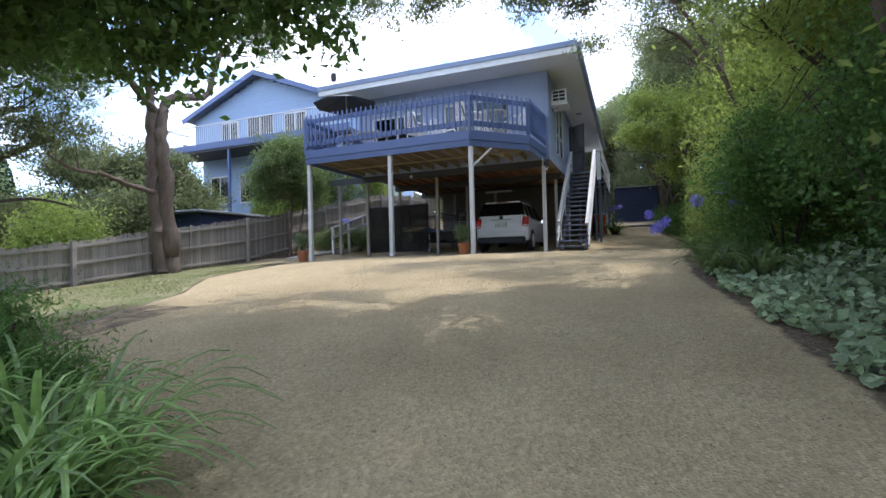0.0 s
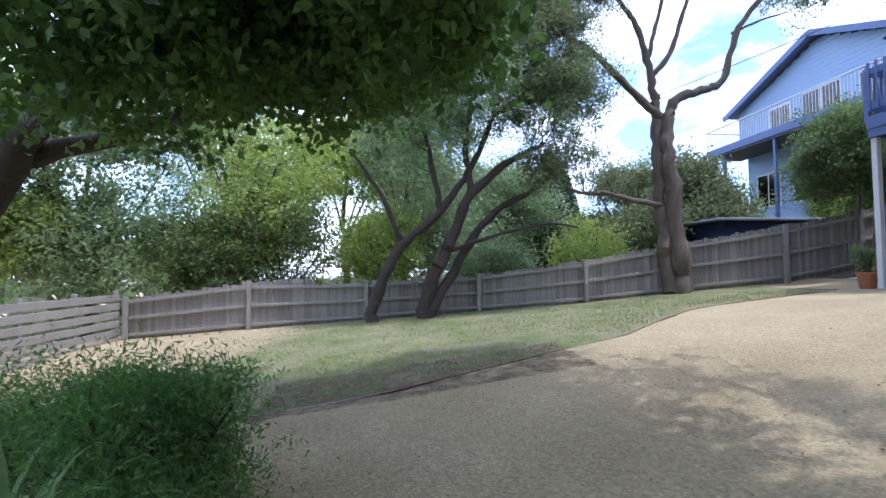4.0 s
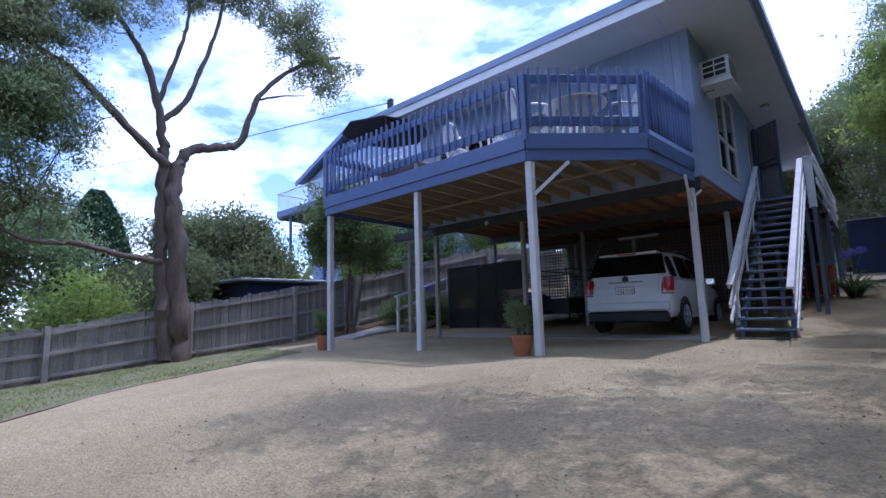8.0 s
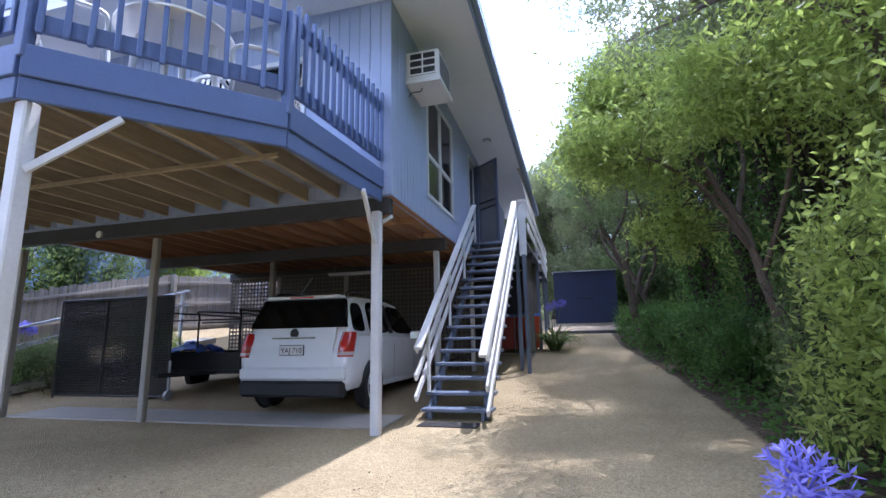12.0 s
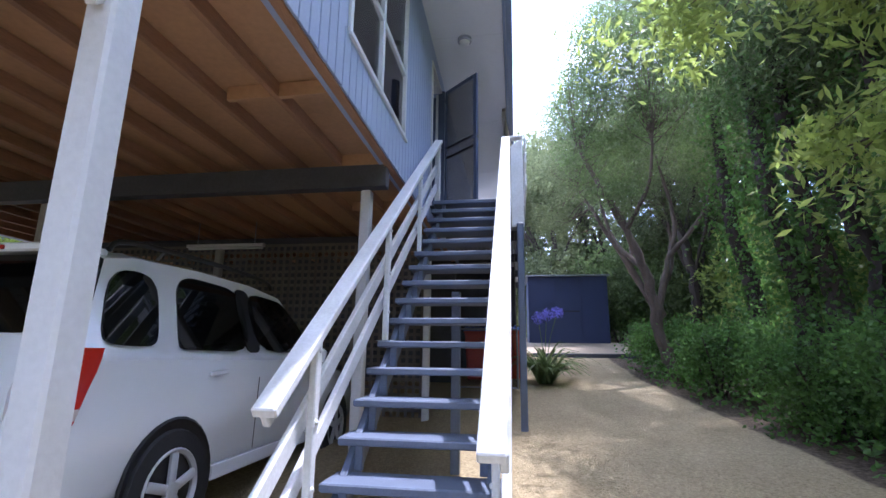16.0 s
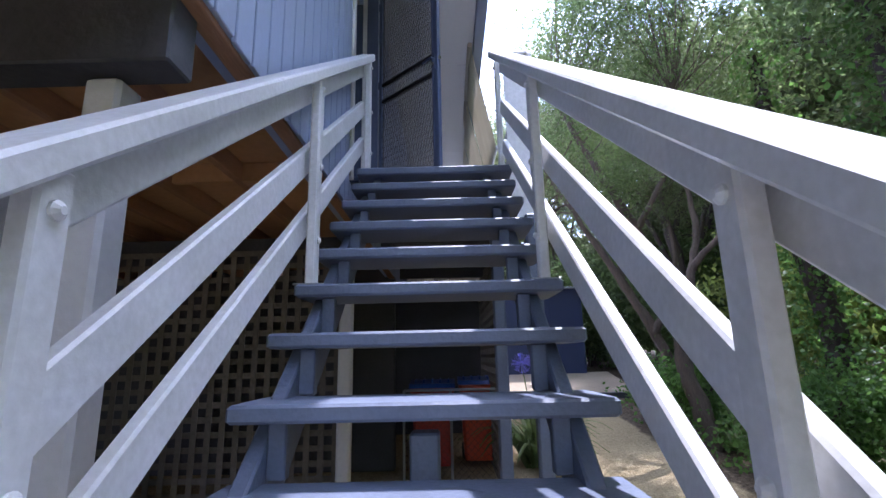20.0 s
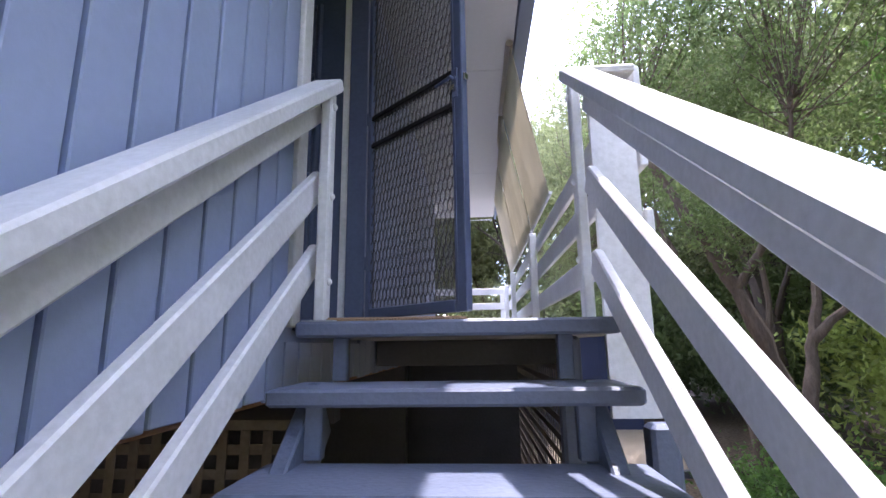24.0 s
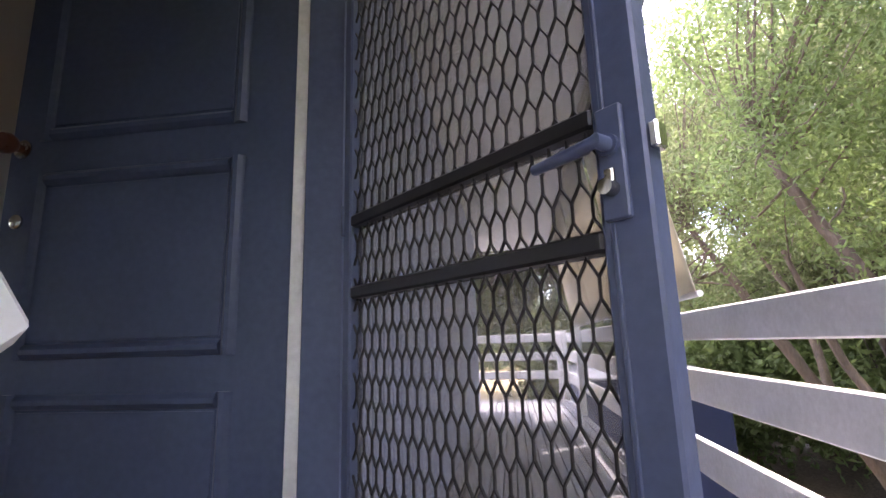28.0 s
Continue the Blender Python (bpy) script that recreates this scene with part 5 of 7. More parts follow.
        for yw in (0.80, 3.43):
            # Black disc laid on the body in place of the shaded gap round the wheel.
            arch = Geo().lathe([(0.0, 0.0), (0.385, 0.0), (0.395, s * 0.012), (0.38, s * 0.02), (0.36, s * 0.006), (0, s * 0.004)], (s * 0.918, yw, 0.36), 28, "x")
            part("arch_gap_disc", arch, M_BLACKPLASTIC, car, "", True)
            wh = part("wheel", Geo().lathe([(0.0, -0.1), (0.22, -0.1), (0.33, -0.095), (0.345, -0.06), (0.345, 0.06), (0.33, 0.095), (0.24, 0.1), (0.22, 0.06), (0, 0.05)], (s * 0.85, yw, 0.345), 32, "x") if s > 0 else Geo().lathe([(0.0, 0.1), (0.22, 0.1), (0.33, 0.095), (0.345, 0.06), (0.345, -0.06), (0.33, -0.095), (0.24, -0.1), (0.22, -0.06), (0, -0.05)], (s * 0.85, yw, 0.345), 32, "x"), M_RUBBER, car, "black tyre", True)
            rim = Geo().lathe([(0.235, s * 0.1), (0.225, s * 0.108), (0.205, s * 0.09), (0.205, s * 0.05)], (s * 0.85, yw, 0.345), 32, "x", False)
            for k in range(5):
                a = k * 2 * math.pi / 5 + 0.3
                rim.beam((s * 0.945, yw, 0.345), (s * 0.945, yw + 0.21 * math.cos(a), 0.345 + 0.21 * math.sin(a)), 0.055, 0.03, 0.01, (1, 0, 0))
            rim.lathe([(0.055, s * 0.09), (0.05, s * 0.112), (0.0, s * 0.115)], (s * 0.85, yw, 0.345), 16, "x")
            part("rim", rim, M_ALLOY, wh, "five spoke alloy rim", True)
    rear = Geo().add([(-0.80, 0.20, 1.22), (0.80, 0.20, 1.22), (0.69, 0.36, 1.635), (-0.69, 0.36, 1.635), (-0.80, 0.09, 1.22), (0.80, 0.09, 1.22), (0.69, 0.275, 1.65), (-0.69, 0.275, 1.65)], [(0, 1, 2, 3), (4, 7, 6, 5), (0, 4, 5, 1), (1, 5, 6, 2), (2, 6, 7, 3), (3, 7, 4, 0)])
    part("rear_window", rear, M_CARGLASS, car, "dark tinted rear glass")
    part("spoiler", Geo().box(-0.62, 0.62, 0.22, 0.46, 1.66, 1.71, 0.015), M_CARWHITE, car)
    part("brake_light", Geo().box(-0.2, 0.2, 0.21, 0.225, 1.67, 1.695, 0.004), M_REDLENS, car, "red high brake light")
    part("tailgate", Geo().prism([(-0.012, 0.62), (0.10, 0.62), (0.22, 1.215), (0.082, 1.215), (0.0, 0.95)], "x", -0.66, 0.66), M_CARWHITE, car)
    part("bumper", Geo().box(-0.86, 0.86, -0.06, 0.10, 0.47, 0.66, 0.05), M_CARWHITE, car)
    part("lower_bumper", Geo().box(-0.84, 0.84, -0.07, 0.12, 0.24, 0.468, 0.04), M_BLACKPLASTIC, car, "black lower bumper")
    part("sill_trim", Geo().box(0.90, 0.935, 1.2, 3.0, 0.30, 0.40, 0.01), M_CARWHITE, car)
    part("garnish", Geo().box(-0.36, 0.36, 0.012, 0.07, 1.06, 1.085, 0.006), M_CHROME, car, "chrome tailgate strip")
    part("badge", Geo().lathe([(0.0, -0.004), (0.07, -0.004), (0.07, 0.004), (0, 0.004)], (0, 0.048, 1.14), 20, "y"), M_DARKSTEEL, car)
    pl = part("number_plate", Geo().box(-0.19, 0.19, -0.024, -0.010, 0.835, 0.965, 0.004), M_PLASTICWHITE, car, "white number plate")
    part("plate_surround", Geo().box(-0.20, 0.20, -0.018, 0.0, 0.825, 0.975, 0.004), M_DARKSTEEL, car)
    txt = bpy.data.curves.new("plate_text", "FONT")
    txt.body, txt.size, txt.align_x, txt.extrude = "YAJ 710", 0.105, "CENTER", 0.001
    txt.materials.append(M_DARKSTEEL)
    to = new("plate_text", txt)
    to.parent = pl
    to.matrix_basis = pose(0, -0.026, 0.86, 90, 0, 0)
    part("wiper", Geo().beam((-0.35, 0.15, 1.15), (0.1, 0.15, 1.14), 0.012, 0.02), M_BLACKPLASTIC, car)
    for x0, y0, z1 in ((-0.6, 1.0, 1.28), (0.1, 1.0, 1.28), (-0.6, 2.0, 1.32), (0.1, 2.0, 1.32)):
        part("seat", Geo().box(x0, x0 + 0.5, y0, y0 + 0.12, 0.8, z1, 0.03), M_BLACKPLASTIC, car)
    return car


build_car()

# ---- shed and step at the end of the drive ----
shed = thing("garden_shed", "low navy painted shed with a corrugated roof", "shed", at=(0.42, 28.0, 1.55))
part("wall", Geo().box(0, 2.2, 0, 2.4, -0.2, 1.87, 0.006), M_SHED, shed)
for x in (0.0, 0.72, 1.46, 2.16):
    part("cover_strip", Geo().box(x, x + 0.04, -0.012, 0, 0, 1.86, 0.003), M_SHED, shed)
part("door_bolt", Geo().box(0.78, 1.42, -0.03, -0.013, 0.86, 0.89, 0.003), M_DARKSTEEL, shed)
for i in range(29):
    x = -0.06 + i * 0.08
    part("roof_rib", Geo().add([(x, -0.12, 1.88), (x + 0.04, -0.12, 1.915), (x + 0.08, -0.12, 1.88), (x + 0.08, 2.5, 1.98), (x + 0.04, 2.5, 2.015), (x, 2.5, 1.98), (x, -0.12, 1.872), (x + 0.08, -0.12, 1.872), (x + 0.08, 2.5, 1.972), (x, 2.5, 1.972)],
         [(0, 1, 4, 5), (1, 2, 3, 4), (6, 9, 8, 7), (0, 6, 7, 2, 1), (3, 8, 9, 5, 4)]), M_ROOF, shed, "" if i else "pale corrugated steel rib")
structure("timber_step", Geo().box(0.45, 3.0, 26.2, 26.3, 0.95, 1.26, 0.01), M_BEAM, "dark sleeper step across the drive end", "step")
structure("upper_terrace", Geo().prism([(26.302, 0.9), (26.302, 1.25), (28.1, 1.56), (28.1, 0.9)], "x", 0.3, 3.1), M_SANDY, "sandy terrace in front of the shed", "ground")

# ---- paling fence ----
FENCE = [(-12.75, -4.2), (-12.62, -1.1), (-12.56, 5.0), (-12.18, 7.9), (-11.71, 13.45), (-11.3, 17.6), (-10.6, 21.5), (-9.6, 26.0)]


def fence_height(y):
    return float(np.interp(y, [-4, -1.2, 0.4, 0.6, 4.9, 7.8, 13.5, 20], [1.08, 1.25, 1.25, 1.06, 1.0, 1.15, 1.6, 1.7]))


def build_fence():
    t = thing("paling_fence", "weathered grey timber paling fence along the boundary", "fence")
    pals = {}
    rng = random.Random(4)
    count = 0
    for (x0, y0), (x1, y1) in zip(FENCE[:-1], FENCE[1:]):
        L = math.hypot(x1 - x0, y1 - y0)
        ang = math.atan2(y1 - y0, x1 - x0)
        n = int(L / 0.1)
        for i in range(n):
            f = (i + 0.5) / n
            x, y = x0 + (x1 - x0) * f, y0 + (y1 - y0) * f
            h = round(fence_height(y) + rng.choice((-0.03, -0.01, 0.01, 0.03)), 2)
            if h not in pals:
                pals[h] = Geo().box(-0.048, 0.048, -0.006, 0.006, 0, h, 0.003).mesh("paling", M_FENCE)
            ob = new("paling", pals[h])
            ob.parent = t
            ob.matrix_basis = Matrix.Translation((x - 0.03, y, float(ground_z(x, y)) - 0.02 + rng.uniform(-0.015, 0.015))) @ Matrix.Rotation(ang + rng.uniform(-0.03, 0.03), 4, "Z") @ Matrix.Rotation(rng.uniform(-0.012, 0.012), 4, "Y")
            count += 1
        np_ = max(1, round(L / 2.75))
        for i in range(np_ + 1):
            f = i / np_
            x, y = x0 + (x1 - x0) * f, y0 + (y1 - y0) * f
            z = float(ground_z(x, y))
            if i < np_:
                xb, yb = x0 + (x1 - x0) * (i + 1) / np_, y0 + (y1 - y0) * (i + 1) / np_
                zb = float(ground_z(xb, yb))
                ha, hb = fence_height(y), fence_height(yb)
                for h in (0.10, 0.5, 0.88):
                    part("rail", Geo().beam((x + 0.02, y, z + h * ha), (xb + 0.02, yb, zb + h * hb), 0.045, 0.075, 0.006), M_FENCERAIL, t)
                part("post", Geo().box(x + 0.01, x + 0.12, y - 0.055, y + 0.055, z - 0.1, z + fence_height(y) + 0.02, 0.01), M_FENCERAIL, t)


build_fence()
sf = thing("slat_fence", "low horizontal slat fence at the street corner", "fence")
for x in (-12.6, -11.0, -9.4, -7.8):
    part("post", Geo().box(x - 0.05, x + 0.05, -4.45, -4.35, -1.75, -0.1, 0.01), M_FENCERAIL, sf)
for k in range(6):
    part("slat", Geo().box(-12.65, -7.2, -4.35, -4.32, -1.45 + k * 0.22, -1.29 + k * 0.22, 0.006), M_FENCERAIL, sf)
edge = thing("drive_edging", "rusty thin edging strip between lawn and drive", "edging")
ey = np.arange(0.2, 12.3, 0.4)
part("strip", Geo().tube([(drive_left(y), y, float(ground_z(drive_left(y), y)) + 0.002) for y in ey], 0.012, 6), M_KNOB, edge, "", True)

# ---- plants ----
def leaves(name, centres, length, width, mat, parent, rng, droop=0.2, spread=1.0, label=""):
    """One mesh of small folded leaves, one at each centre."""
    c = np.asarray(centres, float)
    n = len(c)
    d = rng.normal(size=(n, 3)) * np.array([1, 1, spread])
    d[:, 2] -= droop
    d /= np.linalg.norm(d, axis=1, keepdims=True) + 1e-9
    r = rng.normal(size=(n, 3))
    side = np.cross(d, r)
    side /= np.linalg.norm(side, axis=1, keepdims=True) + 1e-9
    nor = np.cross(d, side)
    ln = (length * rng.uniform(0.65, 1.25, (n, 1)))
    wd = (width * rng.uniform(0.7, 1.2, (n, 1)))
    base, tip = c - d * ln * 0.5, c + d * ln * 0.5
    mid = c - d * ln * 0.05
    a = mid + side * wd * 0.5 + nor * wd * 0.18
    b = mid - side * wd * 0.5 + nor * wd * 0.18
    v = np.stack([base, a, tip, b], 1).reshape(-1, 3)
    i = np.arange(n) * 4
    f = np.stack([np.stack([i, i + 1, i + 2], 1), np.stack([i, i + 2, i + 3], 1)], 1).reshape(-1, 3)
    me = bpy.data.meshes.new(name)
    me.vertices.add(len(v))
    me.vertices.foreach_set("co", v.astype(np.float32).ravel())
    me.loops.add(len(f) * 3)
    me.loops.foreach_set("vertex_index", f.astype(np.int32).ravel())
    me.polygons.add(len(f))
    me.polygons.foreach_set("loop_start", np.arange(0, len(f) * 3, 3, dtype=np.int32))
    me.update()
    me.validate()
    me.materials.append(mat)
    ob = new(name, me)
    if parent:
        ob.parent = parent
    return tagged(ob, label)


def clump_points(blobs, clumps, per, size, rng, shell=0.45, flat=0.8):
    """Clump centres in the outer part of ellipsoids (cx, cy, cz, rx, ry, rz), and leaf places round each."""
    vol = np.array([b[3] * b[4] * b[5] for b in blobs]) ** 0.75
    which = rng.choice(len(blobs), clumps, p=vol / vol.sum())
    B = np.array(blobs)[which]
    u = rng.normal(size=(clumps, 3))
    u /= np.linalg.norm(u, axis=1, keepdims=True)
    r = shell + (1 - shell) * rng.uniform(0, 1, (clumps, 1)) ** 0.6
    r *= 1 + 0.16 * rng.normal(size=(clumps, 1))
    cc = B[:, :3] + u * r * B[:, 3:]
    sz = size * rng.uniform(0.55, 1.35, (clumps, 1, 1))
    pts = cc[:, None, :] + rng.normal(size=(clumps, per, 3)) * sz * np.array([1, 1, flat])
    return cc, pts.reshape(-1, 3)


def plant_tree(name, label, limbs, blobs, clumps, per, size, leaf, green, bark, seed, twigs=True, droop=0.2, shell=0.45, category="tree", group="", nseg=9, clear=None):
    rng = np.random.default_rng(seed)
    root = limbs[0][0][0]
    t = thing(name, label, category, group)
    if limbs[0][0] != limbs[0][0][:1]:
        g = Geo()
        samples, srad = [], []
        for pts, r0, r1 in limbs:
            sp = smooth_path(pts, 6)
            m = len(sp)
            rad = [r0 + (r1 - r0) * k / (m - 1) for k in range(m)]
            wob = [p + Vector(rng.normal(size=3)) * rr * 0.18 for p, rr in zip(sp, rad)]
            g.tube(wob, [rr * (1 + 0.10 * math.sin(k * 1.7)) for k, rr in enumerate(rad)], nseg)
            samples += wob[m // 3:]
            srad += rad[m // 3:]
        part("trunk", g, bark, t, "", True)
    cc, pts = clump_points(blobs, clumps, per, size, rng, shell)
    if clear is not None:
        pts = pts[clear(pts)]
        cc = cc[clear(cc)]
    if twigs and samples:
        S = np.array([tuple(s) for s in samples])
        g = Geo()
        for q in cc[:: max(1, len(cc) // 110)]:
            dist = np.linalg.norm(S - q, axis=1)
            k = int(np.argmin(dist + rng.uniform(0, 0.6, len(S))))
            a, b = Vector(S[k]), Vector(q)
            if (b - a).length > 4.5:
                continue
            mid = (a + b) / 2 + Vector(rng.normal(size=3)) * 0.12 * (b - a).length
            rr = min(srad[k] * 0.4, 0.012 + 0.005 * (b - a).length)
            g.tube(smooth_path([a, mid, b], 3), [rr * (1 - 0.13 * j) for j in range(7)], 5, False)
        part("twig_growth", g, bark, t, "", True)
    leaves("crown", pts, leaf[0], leaf[1], GREENS[green], t, rng, droop)
    return t


def clear_of_walk(pts):
    """Keeps leaves out of the walked strip and off the house."""
    x, y, z = pts[:, 0], pts[:, 1], pts[:, 2]
    walkway = (x > -1.0) & (x < np.interp(y, [-12, 0, 3.1, 4.9, 7, 9, 11, 13.9, 16.2, 19.8, 23.4, 25.7, 40], [2.8, 2.6, 2.5, 2.3, 2.05, 2.1, 2.4, 2.75, 2.95, 2.85, 2.3, 2.2, 2.2]) - 0.15) & (z < np.where(y < 14, 2.9, np.where((y < 22.5) & (x < 1.7), 6.0, 2.4))) & (y > -2)
    house = (x < 0.4) & (x > -9) & (y > 11.4) & (y < 32.5) & (z < 7.2)
    return ~(walkway | house)


X0 = -11.7
plant_tree("gum_tree", "tall twin-stemmed tree with bare twisting limbs by the fence", [
    ([(X0, 10.42, -0.5), (X0, 10.32, 1.0), (X0, 10.2, 2.6), (X0, 10.1, 3.6), (X0, 10.12, 4.45)], 0.26, 0.17),
    ([(X0 - 0.1, 10.16, -0.4), (X0 - 0.15, 10.02, 1.2), (X0 - 0.15, 9.92, 2.6), (X0 - 0.1, 9.88, 4.0), (X0 - 0.1, 9.86, 4.95)], 0.19, 0.13),
    ([(X0, 10.12, 4.35), (X0, 10.42, 4.96), (X0 + 0.1, 11.1, 5.2), (X0 + 0.2, 11.66, 5.46), (X0 + 0.3, 12.12, 6.88), (X0 + 0.5, 13.27, 8.18), (X0 + 0.7, 14.6, 8.9)], 0.15, 0.04),
    ([(X0, 9.9, 4.5), (X0 + 0.1, 9.15, 5.05), (X0 + 0.2, 7.95, 6.12), (X0 + 0.3, 7.16, 6.46), (X0 + 0.3, 6.4, 7.1)], 0.12, 0.04),
    ([(X0 - 0.1, 9.87, 4.94), (X0 - 0.1, 9.73, 5.72), (X0 - 0.1, 9.43, 6.88), (X0 - 0.2, 9.03, 7.68), (X0 - 0.3, 8.5, 8.4)], 0.12, 0.045),
    ([(X0 - 0.1, 9.74, 5.64), (X0, 10.2, 6.08), (X0 + 0.1, 10.56, 7.14), (X0 + 0.2, 10.92, 8.43), (X0 + 0.2, 11.1, 9.6)], 0.085, 0.035),
    ([(X0 - 0.1, 9.69, 6.1), (X0 - 0.1, 10.0, 7.24), (X0, 10.23, 8.29), (X0, 10.3, 9.3)], 0.07, 0.03),
    ([(X0 - 0.1, 9.95, 2.05), (X0 + 0.1, 9.18, 2.13), (X0 + 0.3, 8.17, 2.31), (X0 + 0.5, 7.42, 2.28), (X0 + 0.6, 6.8, 2.5)], 0.085, 0.03),
    ([(X0, 12.12, 6.88), (X0 + 0.2, 12.9, 7.2), (X0 + 0.3, 13.6, 7.4)], 0.04, 0.015),
    ([(X0 + 0.2, 7.95, 6.12), (X0 + 0.3, 7.5, 5.5), (X0 + 0.4, 6.9, 5.1)], 0.04, 0.015)],
    [(X0 + 0.6, 13.9, 8.3, 1.0, 1.3, 1.0), (X0 + 0.5, 12.9, 9.3, 1.2, 1.2, 0.7), (X0, 9.6, 9.9, 1.8, 2.0, 1.0), (X0 + 0.3, 6.6, 7.2, 1.1, 1.5, 0.9), (X0 + 0.4, 6.7, 5.0, 0.8, 1.2, 0.7), (X0 + 0.6, 6.5, 2.9, 0.6, 0.8, 0.5), (X0 + 0.2, 11.4, 9.9, 1.2, 1.2, 0.7), (X0 + 0.2, 7.2, 5.3, 1.1, 1.3, 1.0), (X0 + 0.2, 6.6, 6.6, 1.3, 1.4, 0.9), (X0 + 0.3, 7.9, 7.7, 0.9, 1.1, 0.6), (X0 + 0.4, 7.4, 3.2, 0.8, 1.0, 0.7)],
    820, 120, 0.17, (0.10, 0.032), "olive", M_BARK, 11, shell=0.1, twigs=True)
plant_tree("ti_tree", "leaning many-stemmed tea tree with dense olive crown", [
    ([(-11.9, 2.05, -1.0), (-11.9, 2.35, 0.0), (-11.8, 2.9, 1.0), (-11.8, 3.9, 1.9), (-11.8, 4.8, 3.2), (-11.8, 5.4, 4.6)], 0.17, 0.06),
    ([(-11.9, 3.45, -0.95), (-11.85, 3.7, 0.2), (-11.8, 4.2, 1.2), (-11.7, 4.7, 2.3), (-11.7, 5.6, 3.1), (-11.6, 6.6, 3.6)], 0.21, 0.07),
    ([(-11.9, 3.55, -0.9), (-12.0, 4.4, 0.6), (-12.0, 5.2, 1.7), (-12.0, 6.4, 2.5), (-12, 7.4, 3.2)], 0.15, 0.05),
    ([(-11.8, 3.9, 1.9), (-11.7, 3.6, 3.4), (-11.6, 3.2, 5.0)], 0.09, 0.04),
    ([(-11.7, 4.7, 2.3), (-11.8, 4.6, 3.8), (-11.9, 4.9, 5.6)], 0.10, 0.04),
    ([(-11.8, 2.9, 1.0), (-11.6, 2.4, 2.2), (-11.5, 1.6, 3.4)], 0.08, 0.03),
    ([(-11.85, 4.0, 0.8), (-11.6, 5.2, 1.2), (-11.4, 6.6, 1.5), (-11.3, 7.4, 1.4)], 0.06, 0.02)],
    [(-11.8, 5.2, 5.3, 1.9, 2.6, 1.6), (-11.6, 3.0, 4.7, 1.7, 1.6, 1.6), (-11.9, 7.0, 4.7, 1.3, 1.3, 0.9), (-11.8, 4.4, 6.6, 1.6, 2.0, 1.0)],
    520, 150, 0.2, (0.10, 0.032), "grey", M_BARKDARK, 12)
# broad-leaved canopy reaching over the drive from the street side
plant_tree("overhanging_tree", "dark broad-leaved tree whose low limbs hang over the drive", [
    ([(-5.6, -2.6, -1.8), (-5.4, -2.2, 0.2), (-5.2, -1.5, 1.6), (-4.7, -0.4, 2.7), (-4.0, 0.8, 3.3), (-3.0, 2.0, 3.5)], 0.24, 0.07),
    ([(-5.2, -1.5, 1.6), (-5.9, -0.2, 2.3), (-6.0, 1.0, 2.7), (-5.6, 2.2, 3.0)], 0.13, 0.04),
    ([(-4.7, -0.4, 2.7), (-3.4, -0.2, 3.3), (-2.0, 0.8, 3.6), (-1.6, 2.4, 3.4)], 0.10, 0.03)],
    [(-4.4, 1.3, 3.4, 1.9, 1.7, 1.15), (-2.7, 2.3, 3.0, 1.35, 1.2, 0.95), (-5.9, 0.9, 3.4, 1.2, 1.3, 0.7), (-3.6, -0.6, 3.7, 1.7, 1.3, 1.0), (-4.2, 2.7, 2.7, 1.3, 0.7, 0.7), (-2.1, 3.0, 2.2, 0.6, 0.5, 0.6), (-1.6, 2.7, 2.7, 0.7, 0.7, 0.5), (-1.35, 3.3, 2.3, 0.5, 0.5, 0.45), (-3.6, 1.5, 2.3, 1.2, 1.3, 0.8), (-3.4, 0.3, 2.1, 1.0, 0.8, 0.8), (-2.9, 3.0, 2.1, 0.6, 0.5, 0.6)],
    900, 80, 0.19, (0.105, 0.068), "shade", M_BARKDARK, 13, droop=0.8, shell=0.15,
    clear=lambda p: ~((p[:, 2] < 1.22 + 0.22 * np.sin(p[:, 0] * 3.1) + 0.2 * np.cos(p[:, 1] * 4)) | ((p[:, 0] > -0.95) & (p[:, 2] < 2.4))))
# Crown stays above the view; added only to cast dappled shade on the entrance.
plant_tree("unseen_shade_tree", "big spreading fine-leaved tree, unseen, added to shade the drive entrance", [
    ([(3.6, -3.2, -1.8), (3.5, -3.0, 1.0), (3.0, -2.4, 3.2), (2.4, -0.8, 5.2), (1.4, 1.8, 6.8), (0.2, 4.6, 7.4)], 0.15, 0.03),
    ([(1.4, 1.8, 6.8), (-0.4, 3.2, 7.6), (-2.2, 4.8, 7.8)], 0.06, 0.02),
    ([(3.0, -2.4, 3.2), (4.2, -0.2, 5.0), (4.3, 2.4, 6.6), (3.8, 4.6, 7.2)], 0.12, 0.03)],
    [(0.4, 5.4, 7.6, 2.4, 2.2, 0.8), (3.6, 5.2, 7.4, 2.0, 2.4, 0.9), (-2.0, 5.6, 7.9, 1.9, 2.0, 0.8), (2.4, 2.2, 7.4, 2.4, 2.0, 0.9), (-0.8, 2.8, 8.0, 2.0, 1.8, 0.7), (-3.6, 6.0, 7.9, 1.2, 1.3, 0.5), (2.6, 7.6, 7.3, 1.5, 1.4, 0.6)],
    960, 95, 0.27, (0.18, 0.08), "olive", M_BARK, 14, droop=0.6, shell=0.1)
